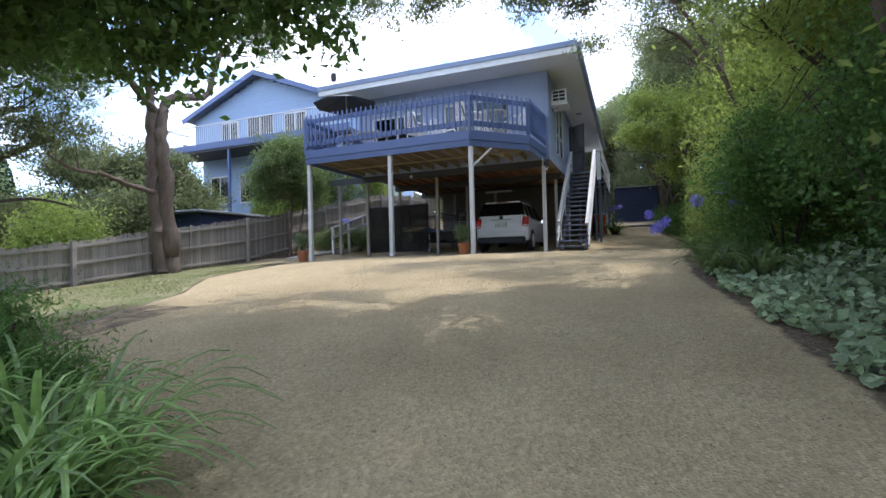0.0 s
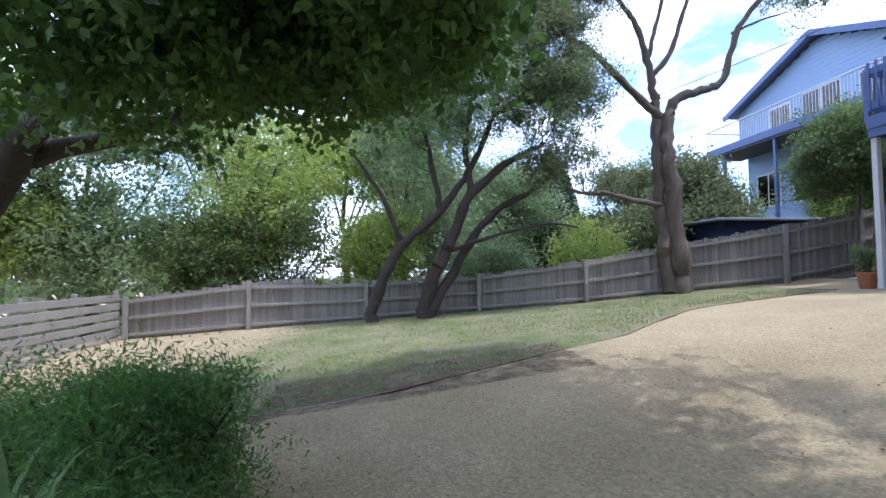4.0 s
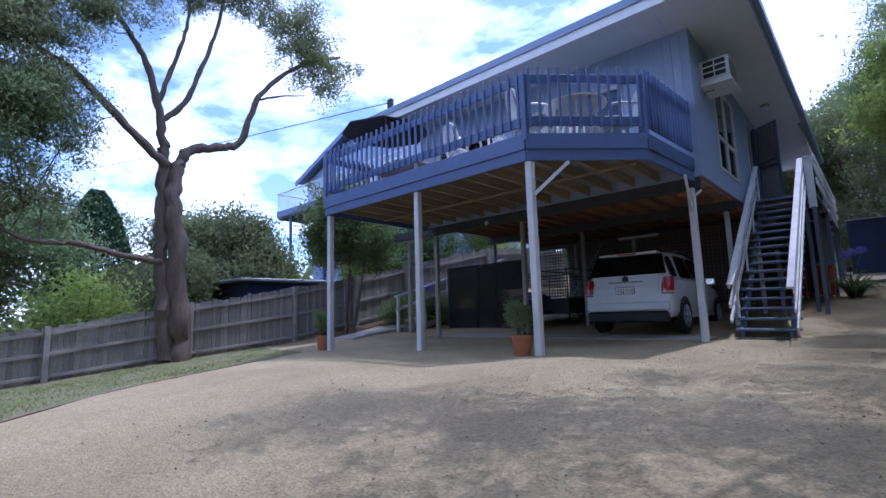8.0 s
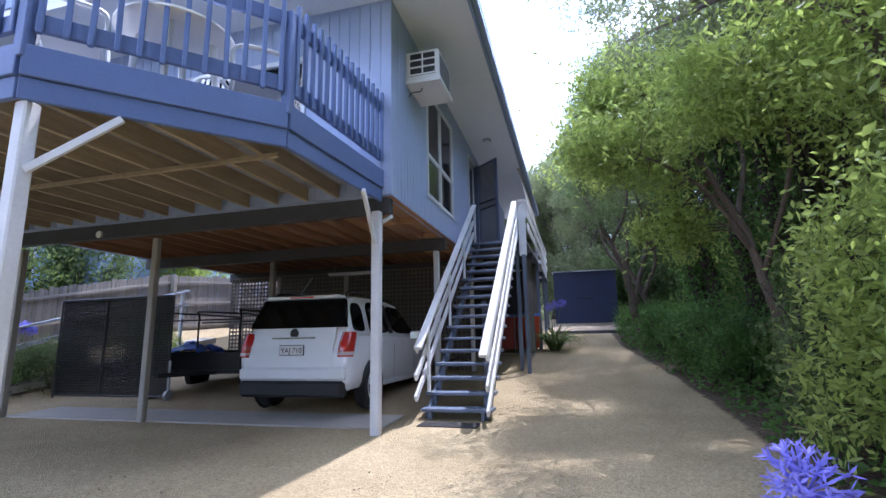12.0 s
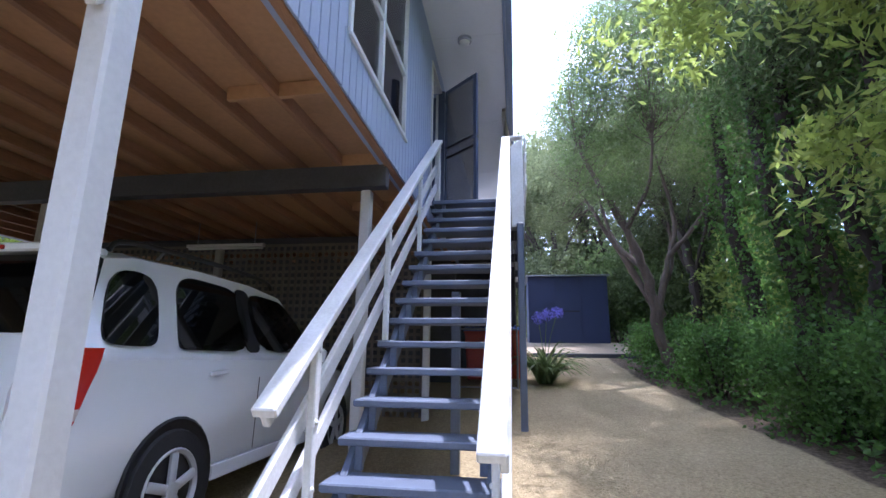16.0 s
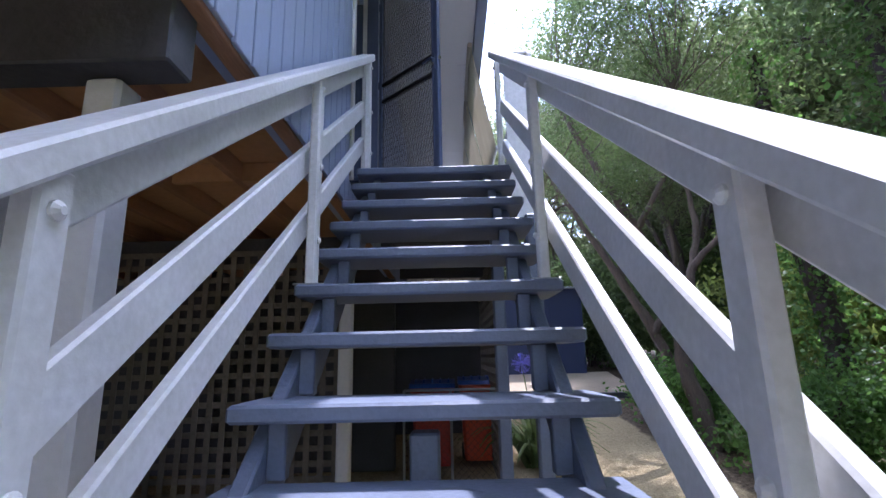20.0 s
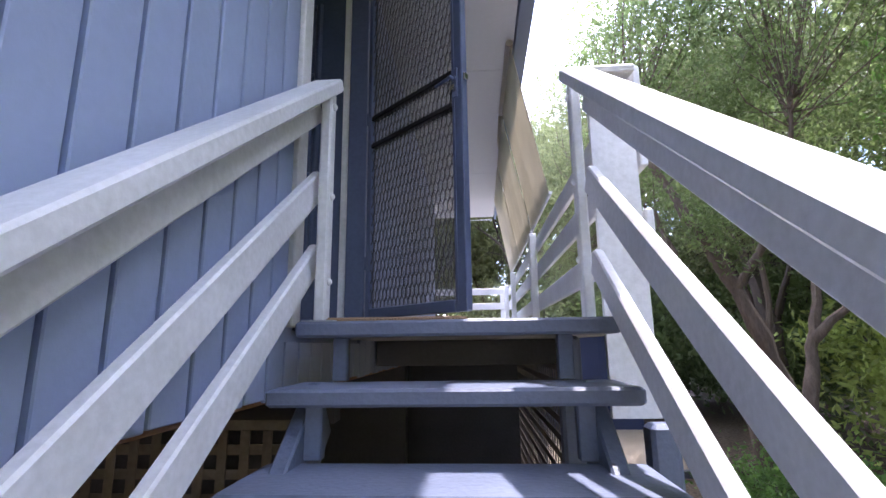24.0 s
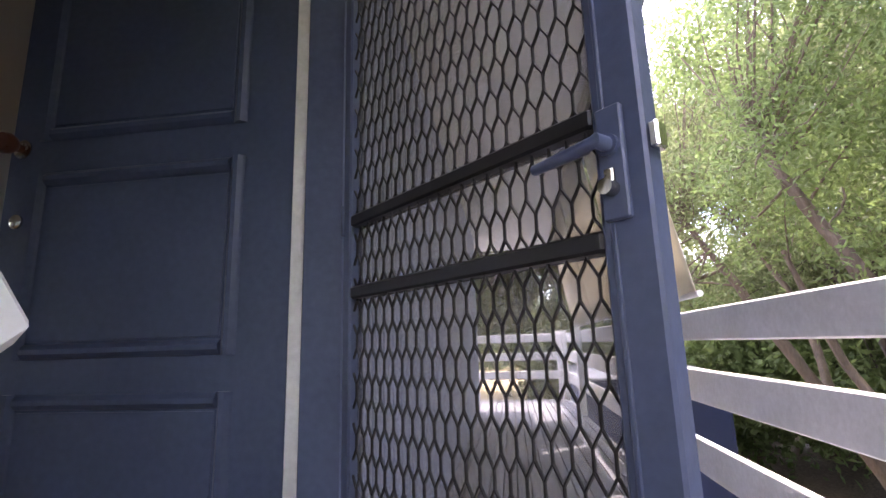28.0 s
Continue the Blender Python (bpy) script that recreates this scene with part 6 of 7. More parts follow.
# Most of this crown is out of view, placed to drop shade on the drive.
plant_tree("leaning_tree", "fine-leaved tree on the bank, its high bough added to shade the drive", [
    ([(3.9, 11.6, -0.1), (3.7, 11.6, 1.6), (3.2, 11.6, 3.6), (2.1, 11.5, 5.6), (0.5, 11.3, 6.3), (-1.2, 10.9, 6.5)], 0.07, 0.008),
    ([(2.1, 11.5, 5.6), (1.8, 10.4, 6.1), (1.2, 9.4, 6.3)], 0.035, 0.006),
    ([(3.2, 11.6, 3.6), (3.2, 12.6, 5.2), (2.6, 13.4, 6.3)], 0.06, 0.02)],
    [(1.8, 11.5, 6.4, 1.3, 1.3, 0.5), (0.2, 11.2, 6.5, 1.5, 1.3, 0.45), (-1.2, 10.7, 6.6, 1.2, 1.0, 0.4), (1.2, 9.6, 6.4, 1.2, 0.9, 0.45), (2.6, 13.3, 6.4, 1.3, 1.2, 0.5), (3.4, 10.6, 6.3, 1.1, 1.2, 0.6), (0.45, 12.5, 5.2, 0.5, 0.4, 0.3)],
    340, 100, 0.2, (0.11, 0.034), "olive", M_BARK, 15, droop=0.7, shell=0.05)
plant_tree("weeping_tree", "fine-leaved tree with sprays hanging over the drive entrance", [
    ([(3.9, 5.6, -0.6), (3.7, 5.7, 1.6), (3.2, 6.0, 3.4), (1.8, 6.5, 4.5), (0.2, 6.7, 4.6), (-1.2, 6.9, 4.5), (-2.3, 6.8, 4.2)], 0.08, 0.01),
    ([(1.8, 6.5, 4.5), (1.0, 6.7, 3.9), (0.6, 6.8, 3.4)], 0.02, 0.006), ([(3.2, 6.0, 3.4), (2.4, 5.2, 3.6), (1.6, 4.9, 3.4)], 0.04, 0.008)],
    [(-2.5, 6.4, 4.0, 0.5, 0.5, 0.35), (-1.8, 7.0, 4.0, 0.6, 0.4, 0.35), (-1.0, 7.1, 4.3, 0.6, 0.4, 0.3), (0.1, 6.7, 3.7, 0.5, 0.4, 0.4), (0.7, 6.8, 3.4, 0.4, 0.3, 0.4), (1.5, 5.3, 3.2, 0.5, 0.4, 0.5), (2.3, 5.0, 3.0, 0.6, 0.5, 0.6), (3.0, 5.6, 3.4, 0.7, 0.6, 0.7)],
    190, 90, 0.13, (0.085, 0.022), "olive", M_BARK, 17, droop=0.9, shell=0.05)

# the wooded bank along the drive
def bank_tree(y, x, h, r, green, seed, leaf, clumps, per=80, low=0.35, size=0.3, name="bank_tree", label="leafy tree on the bank beside the drive", bark=M_BARKDARK):
    z = float(ground_z(x, y))
    rr = random.Random(seed)
    top = (x + rr.uniform(-0.5, 0.3), y + rr.uniform(-0.5, 0.5), z + h * 0.75)
    limbs = [([(x, y, z - 0.2), (x + rr.uniform(-0.2, 0.2), y + rr.uniform(-0.2, 0.2), z + h * 0.25), (x + rr.uniform(-0.4, 0.3), y + rr.uniform(-0.3, 0.3), z + h * 0.5), top], 0.05 + h * 0.014, 0.05)]
    for k in range(4):
        a = rr.uniform(0, 6.28)
        q = (x + math.cos(a) * r * 0.7, y + math.sin(a) * r * 0.7, z + h * rr.uniform(0.55, 0.9))
        st_ = rr.uniform(0.2, 0.5)
        limbs.append(([(x, y, z + h * st_ * 0.8), ((x + q[0]) / 2, (y + q[1]) / 2, z + h * (st_ + 0.2)), q], 0.06, 0.02))
    blobs = []
    for k in range(6):
        a = rr.uniform(0, 6.28)
        blobs.append((x + math.cos(a) * r * 0.55, y + math.sin(a) * r * 0.55, z + h * rr.uniform(low, 0.9), r * rr.uniform(0.5, 0.75), r * rr.uniform(0.5, 0.75), h * rr.uniform(0.10, 0.18)))
    blobs.append((x, y, z + h * 0.85, r * 0.7, r * 0.7, h * 0.16))
    return plant_tree(name, label, limbs, blobs, int(clumps * 1.25), per, size * 0.85, (leaf[0] * 1.35, leaf[1] * 1.5), green, bark, seed, clear=clear_of_walk)


bank_tree(1.0, 6.6, 8.5, 3.0, "olive", 21, (0.13, 0.05), 260, low=0.55)
bank_tree(-4.5, 4.4, 9.0, 4.0, "olive", 31, (0.13, 0.05), 420, low=0.6)
bank_tree(5.0, 4.9, 6.0, 2.4, "bright", 22, (0.095, 0.036), 560, low=0.2)
bank_tree(8.6, 4.8, 5.8, 2.3, "bright", 23, (0.085, 0.028), 640, low=0.2)
bank_tree(11.6, 5.3, 5.2, 2.2, "bright", 24, (0.08, 0.028), 700, low=0.18)
# Added crown, largely above the view; it shades the upper drive and landing.
plant_tree("arching_tree", "fine-leaved tree arching high over the upper drive, added to shade it", [
    ([(4.3, 14.6, 0.0), (4.2, 14.6, 2.0), (3.7, 14.5, 4.0), (2.9, 14.3, 5.4), (2.2, 14.0, 5.9)], 0.13, 0.03),
    ([(3.7, 14.5, 4.0), (3.2, 15.8, 5.3), (2.4, 16.6, 6.1)], 0.06, 0.02), ([(3.2, 15.8, 5.3), (3.0, 17.6, 6.2), (2.4, 18.8, 6.7)], 0.05, 0.015), ([(3.0, 17.6, 6.2), (2.9, 18.6, 7.0), (2.8, 20.0, 7.6)], 0.04, 0.012)],
    [(2.5, 15.4, 6.0, 1.1, 1.5, 0.5), (2.2, 17.6, 7.1, 1.2, 1.4, 0.4), (2.6, 20.4, 6.9, 1.1, 1.3, 0.5), (3.6, 16.6, 6.4, 1.2, 1.5, 0.5), (3.0, 21.5, 7.8, 1.3, 1.3, 0.5)],
    220, 95, 0.22, (0.12, 0.036), "olive", M_BARK, 16, droop=0.7, shell=0.05)
bank_tree(14.8, 5.4, 6.0, 2.1, "bright", 25, (0.075, 0.026), 520, low=0.5)
bank_tree(18.4, 5.2, 7.6, 2.4, "olive", 26, (0.075, 0.022), 760, low=0.5)
bank_tree(21.6, 4.9, 8.0, 2.7, "mid", 27, (0.075, 0.022), 760, low=0.5)
bank_tree(27.3, 4.6, 8.2, 2.4, "olive", 28, (0.075, 0.022), 640, low=0.4)
bank_tree(32.5, 1.6, 8.0, 3.0, "olive", 29, (0.09, 0.028), 420, low=0.4)
bank_tree(23.5, 8.4, 8.5, 3.2, "mid", 32, (0.11, 0.035), 420, low=0.25)
bank_tree(19.8, 7.4, 8.0, 2.6, "olive", 36, (0.09, 0.03), 480, low=0.3)
bank_tree(16.0, 8.5, 8.5, 3.4, "bright", 33, (0.11, 0.04), 460, low=0.2)
bank_tree(8.0, 8.5, 8.0, 3.4, "dark", 34, (0.16, 0.06), 360, low=0.2)
for k, (x, y, h, r, gr_) in enumerate(((6.5, 29.5, 8.5, 3.2, "mid"), (9.5, 26.5, 9.5, 3.6, "olive"), (4.0, 35.0, 9.0, 3.4, "olive"), (8.0, 36.0, 10.0, 3.8, "mid"), (12.0, 21.0, 10.0, 3.8, "olive"), (13.0, 30.0, 10.0, 4.0, "mid"), (0.0, 38.0, 8.5, 3.4, "olive"))):
    bank_tree(y, x, h, r, gr_, 300 + k, (0.2, 0.09), 230, 80, low=0.15, size=0.42, label="dense tree in the wood behind the house")
bank_tree(33.5, -2.5, 6.5, 3.0, "olive", 35, (0.14, 0.05), 320, low=0.3)
for k, (limbs, blobs) in enumerate((
        ([([(2.95, 23.4, 0.4), (2.7, 23.5, 1.5), (2.55, 23.5, 2.6), (2.2, 23.5, 3.6), (1.75, 23.6, 4.6), (1.4, 23.8, 5.6)], 0.13, 0.03),
          ([(2.65, 23.5, 1.9), (2.95, 23.7, 2.9), (3.2, 23.8, 3.8), (3.0, 23.8, 5.0)], 0.08, 0.025), ([(2.5, 23.5, 2.8), (2.1, 24.2, 3.6), (1.9, 24.6, 4.8)], 0.06, 0.02),
          ([(2.2, 23.5, 3.6), (2.6, 23.2, 4.4), (2.7, 23.0, 5.4)], 0.05, 0.018), ([(3.0, 23.7, 3.1), (3.6, 23.4, 3.9), (3.9, 23.2, 5.0)], 0.05, 0.018)],
         [(1.7, 23.8, 5.6, 0.9, 1.0, 0.8), (2.7, 23.4, 6.0, 1.2, 1.2, 0.9), (2.2, 24.6, 5.0, 0.8, 0.9, 0.6), (3.6, 23.4, 5.2, 1.0, 1.0, 0.9), (1.9, 23.2, 4.3, 0.5, 0.5, 0.4), (1.7, 22.6, 6.6, 0.9, 1.1, 1.0), (2.5, 23.2, 7.7, 1.4, 1.5, 1.2), (2.7, 24.0, 8.5, 1.1, 1.3, 0.8), (1.35, 24.0, 6.9, 0.65, 1.3, 0.7), (3.3, 22.4, 6.9, 1.2, 1.4, 1.1)]),
        ([([(3.5, 25.6, 0.8), (3.3, 25.6, 2.0), (2.8, 25.8, 3.2), (2.2, 26.0, 4.4), (1.6, 26.2, 5.6)], 0.12, 0.03),
          ([(3.2, 25.6, 2.3), (3.6, 25.4, 3.4), (3.5, 25.4, 4.8)], 0.07, 0.02), ([(2.8, 25.8, 3.2), (2.9, 26.4, 4.4), (2.5, 26.8, 5.6)], 0.06, 0.02)],
         [(1.5, 26.6, 7.2, 1.1, 1.1, 0.9), (2.8, 26.2, 7.6, 1.2, 1.2, 1.0), (1.6, 26.3, 5.8, 1.2, 1.1, 0.9), (2.8, 26.4, 5.9, 1.2, 1.2, 1.0), (3.6, 25.4, 5.2, 0.9, 1.0, 0.9), (1.3, 26.6, 4.6, 0.6, 0.7, 0.5)]))):
    plant_tree("twisted_ti_tree", "twisting pale-stemmed tea tree with thin olive foliage", limbs, blobs, 700 if k == 0 else 460, 90, 0.18, (0.075, 0.022), "mid" if k == 0 else "olive", M_BARK, 400 + k, shell=0.1, group="twisted tea trees")
plant_tree("glossy_tree", "small tree with glossy yellow-green leaves above the drive", [
    ([(3.70, 16.80, 0.2), (3.60, 16.80, 1.4), (3.30, 16.80, 2.6), (2.80, 16.90, 3.8), (2.40, 17.20, 4.8)], 0.08, 0.02),
    ([(3.40, 16.80, 2.2), (2.80, 16.40, 3.0), (2.00, 16.20, 3.5)], 0.04, 0.012), ([(3.30, 16.80, 2.6), (3.70, 17.50, 3.8), (3.40, 17.80, 4.8)], 0.045, 0.012), ([(3.50, 16.80, 1.8), (3.60, 15.80, 3.0), (3.30, 15.20, 3.9)], 0.04, 0.012)],
    [(1.90, 17.30, 4.9, 0.7, 0.7, 0.5), (2.50, 17.00, 4.3, 0.8, 0.8, 0.6), (1.60, 16.30, 3.6, 0.55, 0.5, 0.35), (2.20, 16.60, 3.4, 0.7, 0.6, 0.5), (3.00, 17.70, 4.7, 0.8, 0.7, 0.6), (2.90, 15.40, 3.8, 0.8, 0.7, 0.6), (1.40, 17.80, 3.9, 0.5, 0.5, 0.4), (2.60, 17.40, 2.7, 0.6, 0.6, 0.4)],
    300, 70, 0.17, (0.115, 0.038), "bright", M_BARK, 410, droop=0.5, shell=0.2)


def shrub(x, y, r, h, green, seed, leaf, clumps, per, label, name="shrub", size=0.14, z=None, clear=None, droop=0.1, shell=0.5):
    z = float(ground_z(x, y)) if z is None else z
    rr = random.Random(seed)
    limbs = []
    for k in range(5):
        a = k * 1.26 + rr.uniform(-0.4, 0.4)
        limbs.append(([(x + 0.05 * math.cos(a), y + 0.05 * math.sin(a), z - 0.05), (x + r * 0.35 * math.cos(a), y + r * 0.35 * math.sin(a), z + h * 0.45), (x + r * 0.7 * math.cos(a), y + r * 0.7 * math.sin(a), z + h * 0.8)], 0.022, 0.008))
    blobs = [(x, y, z + h * 0.55, r * 0.8, r * 0.8, h * 0.42)] + [(x + rr.uniform(-0.6, 0.6) * r, y + rr.uniform(-0.6, 0.6) * r, z + h * rr.uniform(0.3, 0.85), r * 0.45, r * 0.45, h * 0.25) for k in range(4)]
    return plant_tree(name, label, limbs, blobs, clumps, per, size, leaf, green, M_BARKDARK, seed, category="shrub", droop=droop, nseg=5, shell=shell, clear=clear)


for k, (x, y, r, h, gr, lf, cl, pr, lab) in enumerate((
        (3.5, 13.4, 1.0, 2.3, "bright", (0.085, 0.032), 170, 60, "light green shrub with feathery leaves at the drive edge"),
        (3.5, 14.6, 1.0, 1.9, "mid", (0.06, 0.035), 150, 80, "rounded green shrub at the drive edge"),
        (3.6, 18.4, 0.9, 1.3, "dark", (0.06, 0.04), 110, 70, "dark ivy mound at the drive edge"),
        (3.5, 20.2, 0.9, 1.0, "dark", (0.06, 0.04), 110, 70, "dark ivy mound at the drive edge"),
        (3.1, 22.2, 0.9, 1.1, "dark", (0.06, 0.04), 110, 70, "dark ivy mound at the drive edge"),
        (3.0, 24.2, 0.8, 1.0, "dark", (0.06, 0.04), 90, 70, "dark ivy mound at the drive edge"),
        (3.3, 10.6, 1.1, 2.0, "bright", (0.09, 0.02), 130, 70, "light green willowy shrub at the drive edge"),
        (3.4, 8.4, 1.1, 2.4, "dark", (0.07, 0.04), 150, 80, "dark ivy-covered shrub beside the drive"),
        (4.0, 6.2, 1.3, 2.8, "dark", (0.07, 0.04), 180, 80, "dark ivy-covered shrub beside the drive"),
        (4.3, 3.8, 1.3, 2.2, "dark", (0.07, 0.04), 180, 80, "dark ivy-covered shrub beside the drive"),
        (4.9, 2.0, 1.3, 1.6, "mid", (0.07, 0.04), 150, 80, "leafy shrub beside the drive"))):
    shrub(x, y, r, h, gr, 60 + k, lf, cl, pr, lab, clear=clear_of_walk, size=0.17)
for k, (x, y) in enumerate(((6.6, 7.5), (6.9, 10.5), (8.8, 13.5), (9.2, 16.5), (9.2, 19.5), (8.6, 22.5), (6.2, 25.5), (5.4, 28.5), (7.6, 4.5), (6.6, 1.5), (3.4, 30.5), (1.2, 31.5))):
    shrub(x, y, 2.0, 3.2, ("bright", "mid", "olive")[k % 3], 180 + k, (0.16, 0.07), 190, 70, "dense understorey shrub on the wooded bank", size=0.3, name="understorey_shrub")
# ivy climbing two trunks
for k, (x, y) in enumerate(((3.55, 20.6), (3.75, 20.3), (4.3, 17.9), (3.9, 22.6), (4.1, 19.2))):
    rng = np.random.default_rng(90 + k)
    z0 = float(ground_z(x, y))
    iv = thing("ivy_trunk", "slim trunk thickly wrapped in dark ivy", "tree", "ivy trunks")
    pth = smooth_path([(x, y, z0 - 0.1), (x + 0.1, y + 0.1, z0 + 1.5), (x - 0.15, y + 0.1, z0 + 3), (x - 0.1, y + 0.3, z0 + 5.2)], 5)
    part("trunk", Geo().tube(pth, [0.17 - 0.006 * i for i in range(len(pth))], 9), M_BARKDARK, iv, "", True)
    idx = rng.integers(0, len(pth), 3600)
    P = np.array([tuple(p) for p in pth])[idx] + rng.normal(size=(3600, 3)) * np.array([0.2, 0.2, 0.22])
    leaves("ivy", P, 0.075, 0.06, GREENS["dark"], iv, rng, 0.5, label="dark glossy ivy")
# variegated ground cover along the near edge
rng = np.random.default_rng(5)
gc = thing("ground_ivy", "low variegated ivy creeping onto the drive edge", "ground cover", kind="stuff")
P = np.stack([rng.uniform(2.2, 5.2, 9000), rng.uniform(1.0, 7.2, 9000), np.zeros(9000)], 1)
keepi = P[:, 0] > np.interp(P[:, 1], [0, 3.1, 4.9, 7.2], [2.66, 2.58, 2.36, 2.15]) + 0.10 * np.sin(P[:, 1] * 5)
P = P[keepi]
P[:, 2] = [ground_z(a, b) for a, b in P[:, :2]]
P[:, 2] += 0.04 + rng.uniform(0, 1, len(P)) ** 2 * np.clip((P[:, 0] - 2.2) * 0.28, 0.08, 0.5)
leaves("ivy", P, 0.10, 0.075, GREENS["variegated"], gc, rng, 0.1, 0.35)
gc2 = thing("bank_cover", "dark leafy cover over the bank under the trees", "ground cover", kind="stuff")
P = np.stack([rng.uniform(2.3, 8.5, 20000), rng.uniform(6.5, 26, 20000), np.zeros(20000)], 1)
dr = np.interp(P[:, 1], [7, 9, 11, 13.9, 16.2, 19.8, 23.4, 25.7], [2.05, 2.1, 2.4, 2.75, 2.95, 2.85, 2.3, 2.2])
P = P[P[:, 0] > dr + 0.12 * np.sin(P[:, 1] * 4) + 0.05]
P[:, 2] = ground_z(P[:, 0], P[:, 1]) + 0.03 + rng.uniform(0, 0.3, len(P))
leaves("leaf_cover", P, 0.085, 0.06, GREENS["dark"], gc2, rng, 0.1, 0.4)


def strap_plant(name, x, y, n, length, seed, label, flowers=(), z=None, mat="strap", width=0.035):
    rr = random.Random(seed)
    z = float(ground_z(x, y)) if z is None else z
    t = thing(name, label, "plant", "strap-leaved plants" if name == "agapanthus" else "", at=(x, y, z))
    for i in range(n):
        g = Geo()
        a, L, lean, wd = rr.uniform(0, 6.28), length * rr.uniform(0.6, 1.15), rr.uniform(0.35, 1.0), width * rr.uniform(0.7, 1.2)
        bx, by = rr.uniform(-0.12, 0.12), rr.uniform(-0.12, 0.12)
        d, s = Vector((math.cos(a), math.sin(a), 0)), Vector((-math.sin(a), math.cos(a), 0))
        o, m = len(g.v), 6
        for k in range(m + 1):
            u = k / m
            p = Vector((bx, by, 0)) + d * (L * lean * u) + Vector((0, 0, L * (1.3 * u - (0.35 + 0.75 * lean) * u * u)))
            w = wd * (0.6 + 0.9 * u - 1.4 * u * u) if k < m else 0.001
            g.v += [tuple(p - s * w + Vector((0, 0, 0.006))), tuple(p), tuple(p + s * w + Vector((0, 0, 0.006)))]
        for k in range(m):
            q = o + k * 3
            g.f += [(q, q + 1, q + 4, q + 3), (q + 1, q + 2, q + 5, q + 4)]
        part("leaf", g, GREENS[mat], t)
    for fx, fy, fz in flowers:
        fl = part("flower_stem", Geo().tube(smooth_path([(0, 0, 0.05), (fx * 0.4, fy * 0.4, fz * 0.6), (fx, fy, fz)], 4), 0.006, 6), GREENS["mid"], t, "", True)
        h = Geo()
        for i in range(64):
            v = Vector((rr.gauss(0, 1), rr.gauss(0, 1), rr.gauss(0.15, 0.9))).normalized()
            c = Vector((fx, fy, fz))
            e = c + v * rr.uniform(0.075, 0.11)
            h.tube([c, c + v * 0.04, e], [0.0015, 0.002, 0.005], 4, False)
            s1 = v.orthogonal().normalized()
            s2 = v.cross(s1)
            for k in range(5):
                a = k * 1.2566
                w = s1 * math.cos(a) + s2 * math.sin(a)
                w2 = s1 * math.cos(a + 0.6) + s2 * math.sin(a + 0.6)
                h.add([e, e + w * 0.015 + v * 0.010, e + (w + w2) * 0.016 + v * 0.022, e + w2 * 0.015 + v * 0.010], [(0, 1, 2, 3)])
        part("flower_head", h, M_LILAC, fl, "round lilac flower head")
    return t


for k, (x, y, n, L, fl) in enumerate(((2.5, 7.9, 60, 0.62, ((-0.25, 0.4, 1.0), (0.1, 0.3, 1.15))), (2.35, 7.1, 60, 0.6, ()), (2.7, 6.6, 60, 0.62, ()), (2.75, 7.6, 50, 0.6, ((0.0, 0.5, 0.95),)), (2.45, 8.8, 50, 0.55, ()), (2.45, 9.4, 40, 0.5, ((-0.75, -0.2, 0.5), (-0.6, 0.0, 0.62))), (2.5, 11.5, 40, 0.5, ((-0.85, -0.28, 0.74),)), (0.55, 23.0, 120, 1.0, ((0.05, -0.1, 1.2), (0.25, 0.05, 1.25), (-0.1, 0.0, 1.15))), (3.0, 23.4, 40, 0.6, ()))):
    strap_plant("agapanthus", x, y, n, L, 120 + k, "strap-leaved agapanthus clump" + (" with lilac flower heads" if fl else " beside the drive"), fl, mat="mid")
for k, (x, y, n, L) in enumerate(((-0.72, 1.12, 90, 0.8), (-1.0, 1.3, 90, 0.95), (-0.5, 0.78, 80, 0.75), (-1.35, 1.25, 80, 1.0), (-0.85, 0.85, 80, 0.95), (-1.65, 1.1, 70, 1.0))):
    strap_plant("spider_plant", x, y, n, L, 140 + k, "pale striped strap-leaved clump by the drive", mat="strap", width=0.021)
for k, (x, y, r, h, cl) in enumerate(((-2.2, 1.45, 0.5, 0.9, 100), (-2.6, 1.0, 0.65, 0.95, 120), (-2.9, 0.3, 0.8, 0.9, 110), (-1.75, 1.55, 0.25, 0.55, 25))):
    shrub(x, y, r, h, "dark", 150 + k, (0.05, 0.010), cl, 170, "fine-leaved green shrub at the drive edge", size=0.13, droop=-0.4, shell=0.3)

# pots, lawn
for x, y, s in ((-2.88, 12.0, 0.72), (-8.25, 12.2, 0.8)):
    zp = float(ground_z(x, y))
    pt = thing("plant_pot", "round terracotta pot with a small grey-green bush", "plant pot", "plant pots", at=(x, y, zp))
    part("pot", Geo().lathe([(0.0, 0.0), (0.15 * s, 0.0), (0.165 * s, 0.02), (0.215 * s, 0.36 * s), (0.235 * s, 0.37 * s), (0.235 * s, 0.42 * s), (0.21 * s, 0.42 * s), (0.19 * s, 0.34 * s), (0, 0.34 * s)], n=28), M_TERRACOTTA, pt, "", True)
    part("soil", Geo().lathe([(0.195 * s, 0.345 * s), (0.1 * s, 0.36 * s), (0, 0.365 * s)], n=20), M_SOIL, pt)
    shrub(x, y, 0.26 * s, 0.75 * s, "grey", 170, (0.035, 0.012), 90, 80, "small grey-green bush growing in a pot", z=zp + 0.36 * s, size=0.055, name="pot_bush")
rng = np.random.default_rng(8)
N = 42000
gx = rng.uniform(-12.3, -4.2, N)
gy = rng.uniform(-1.5, 13.2, N)
dl = np.interp(gy, [-12, 0.9, 2.5, 4.3, 5.7, 8.0, 11.9, 12.6, 40], [-4.3, -4.45, -4.55, -5.1, -5.6, -7.6, -8.5, -12, -12])
den = np.array([noise.noise(Vector((a * 0.7, b * 0.7, 0))) for a, b in zip(gx, gy)])
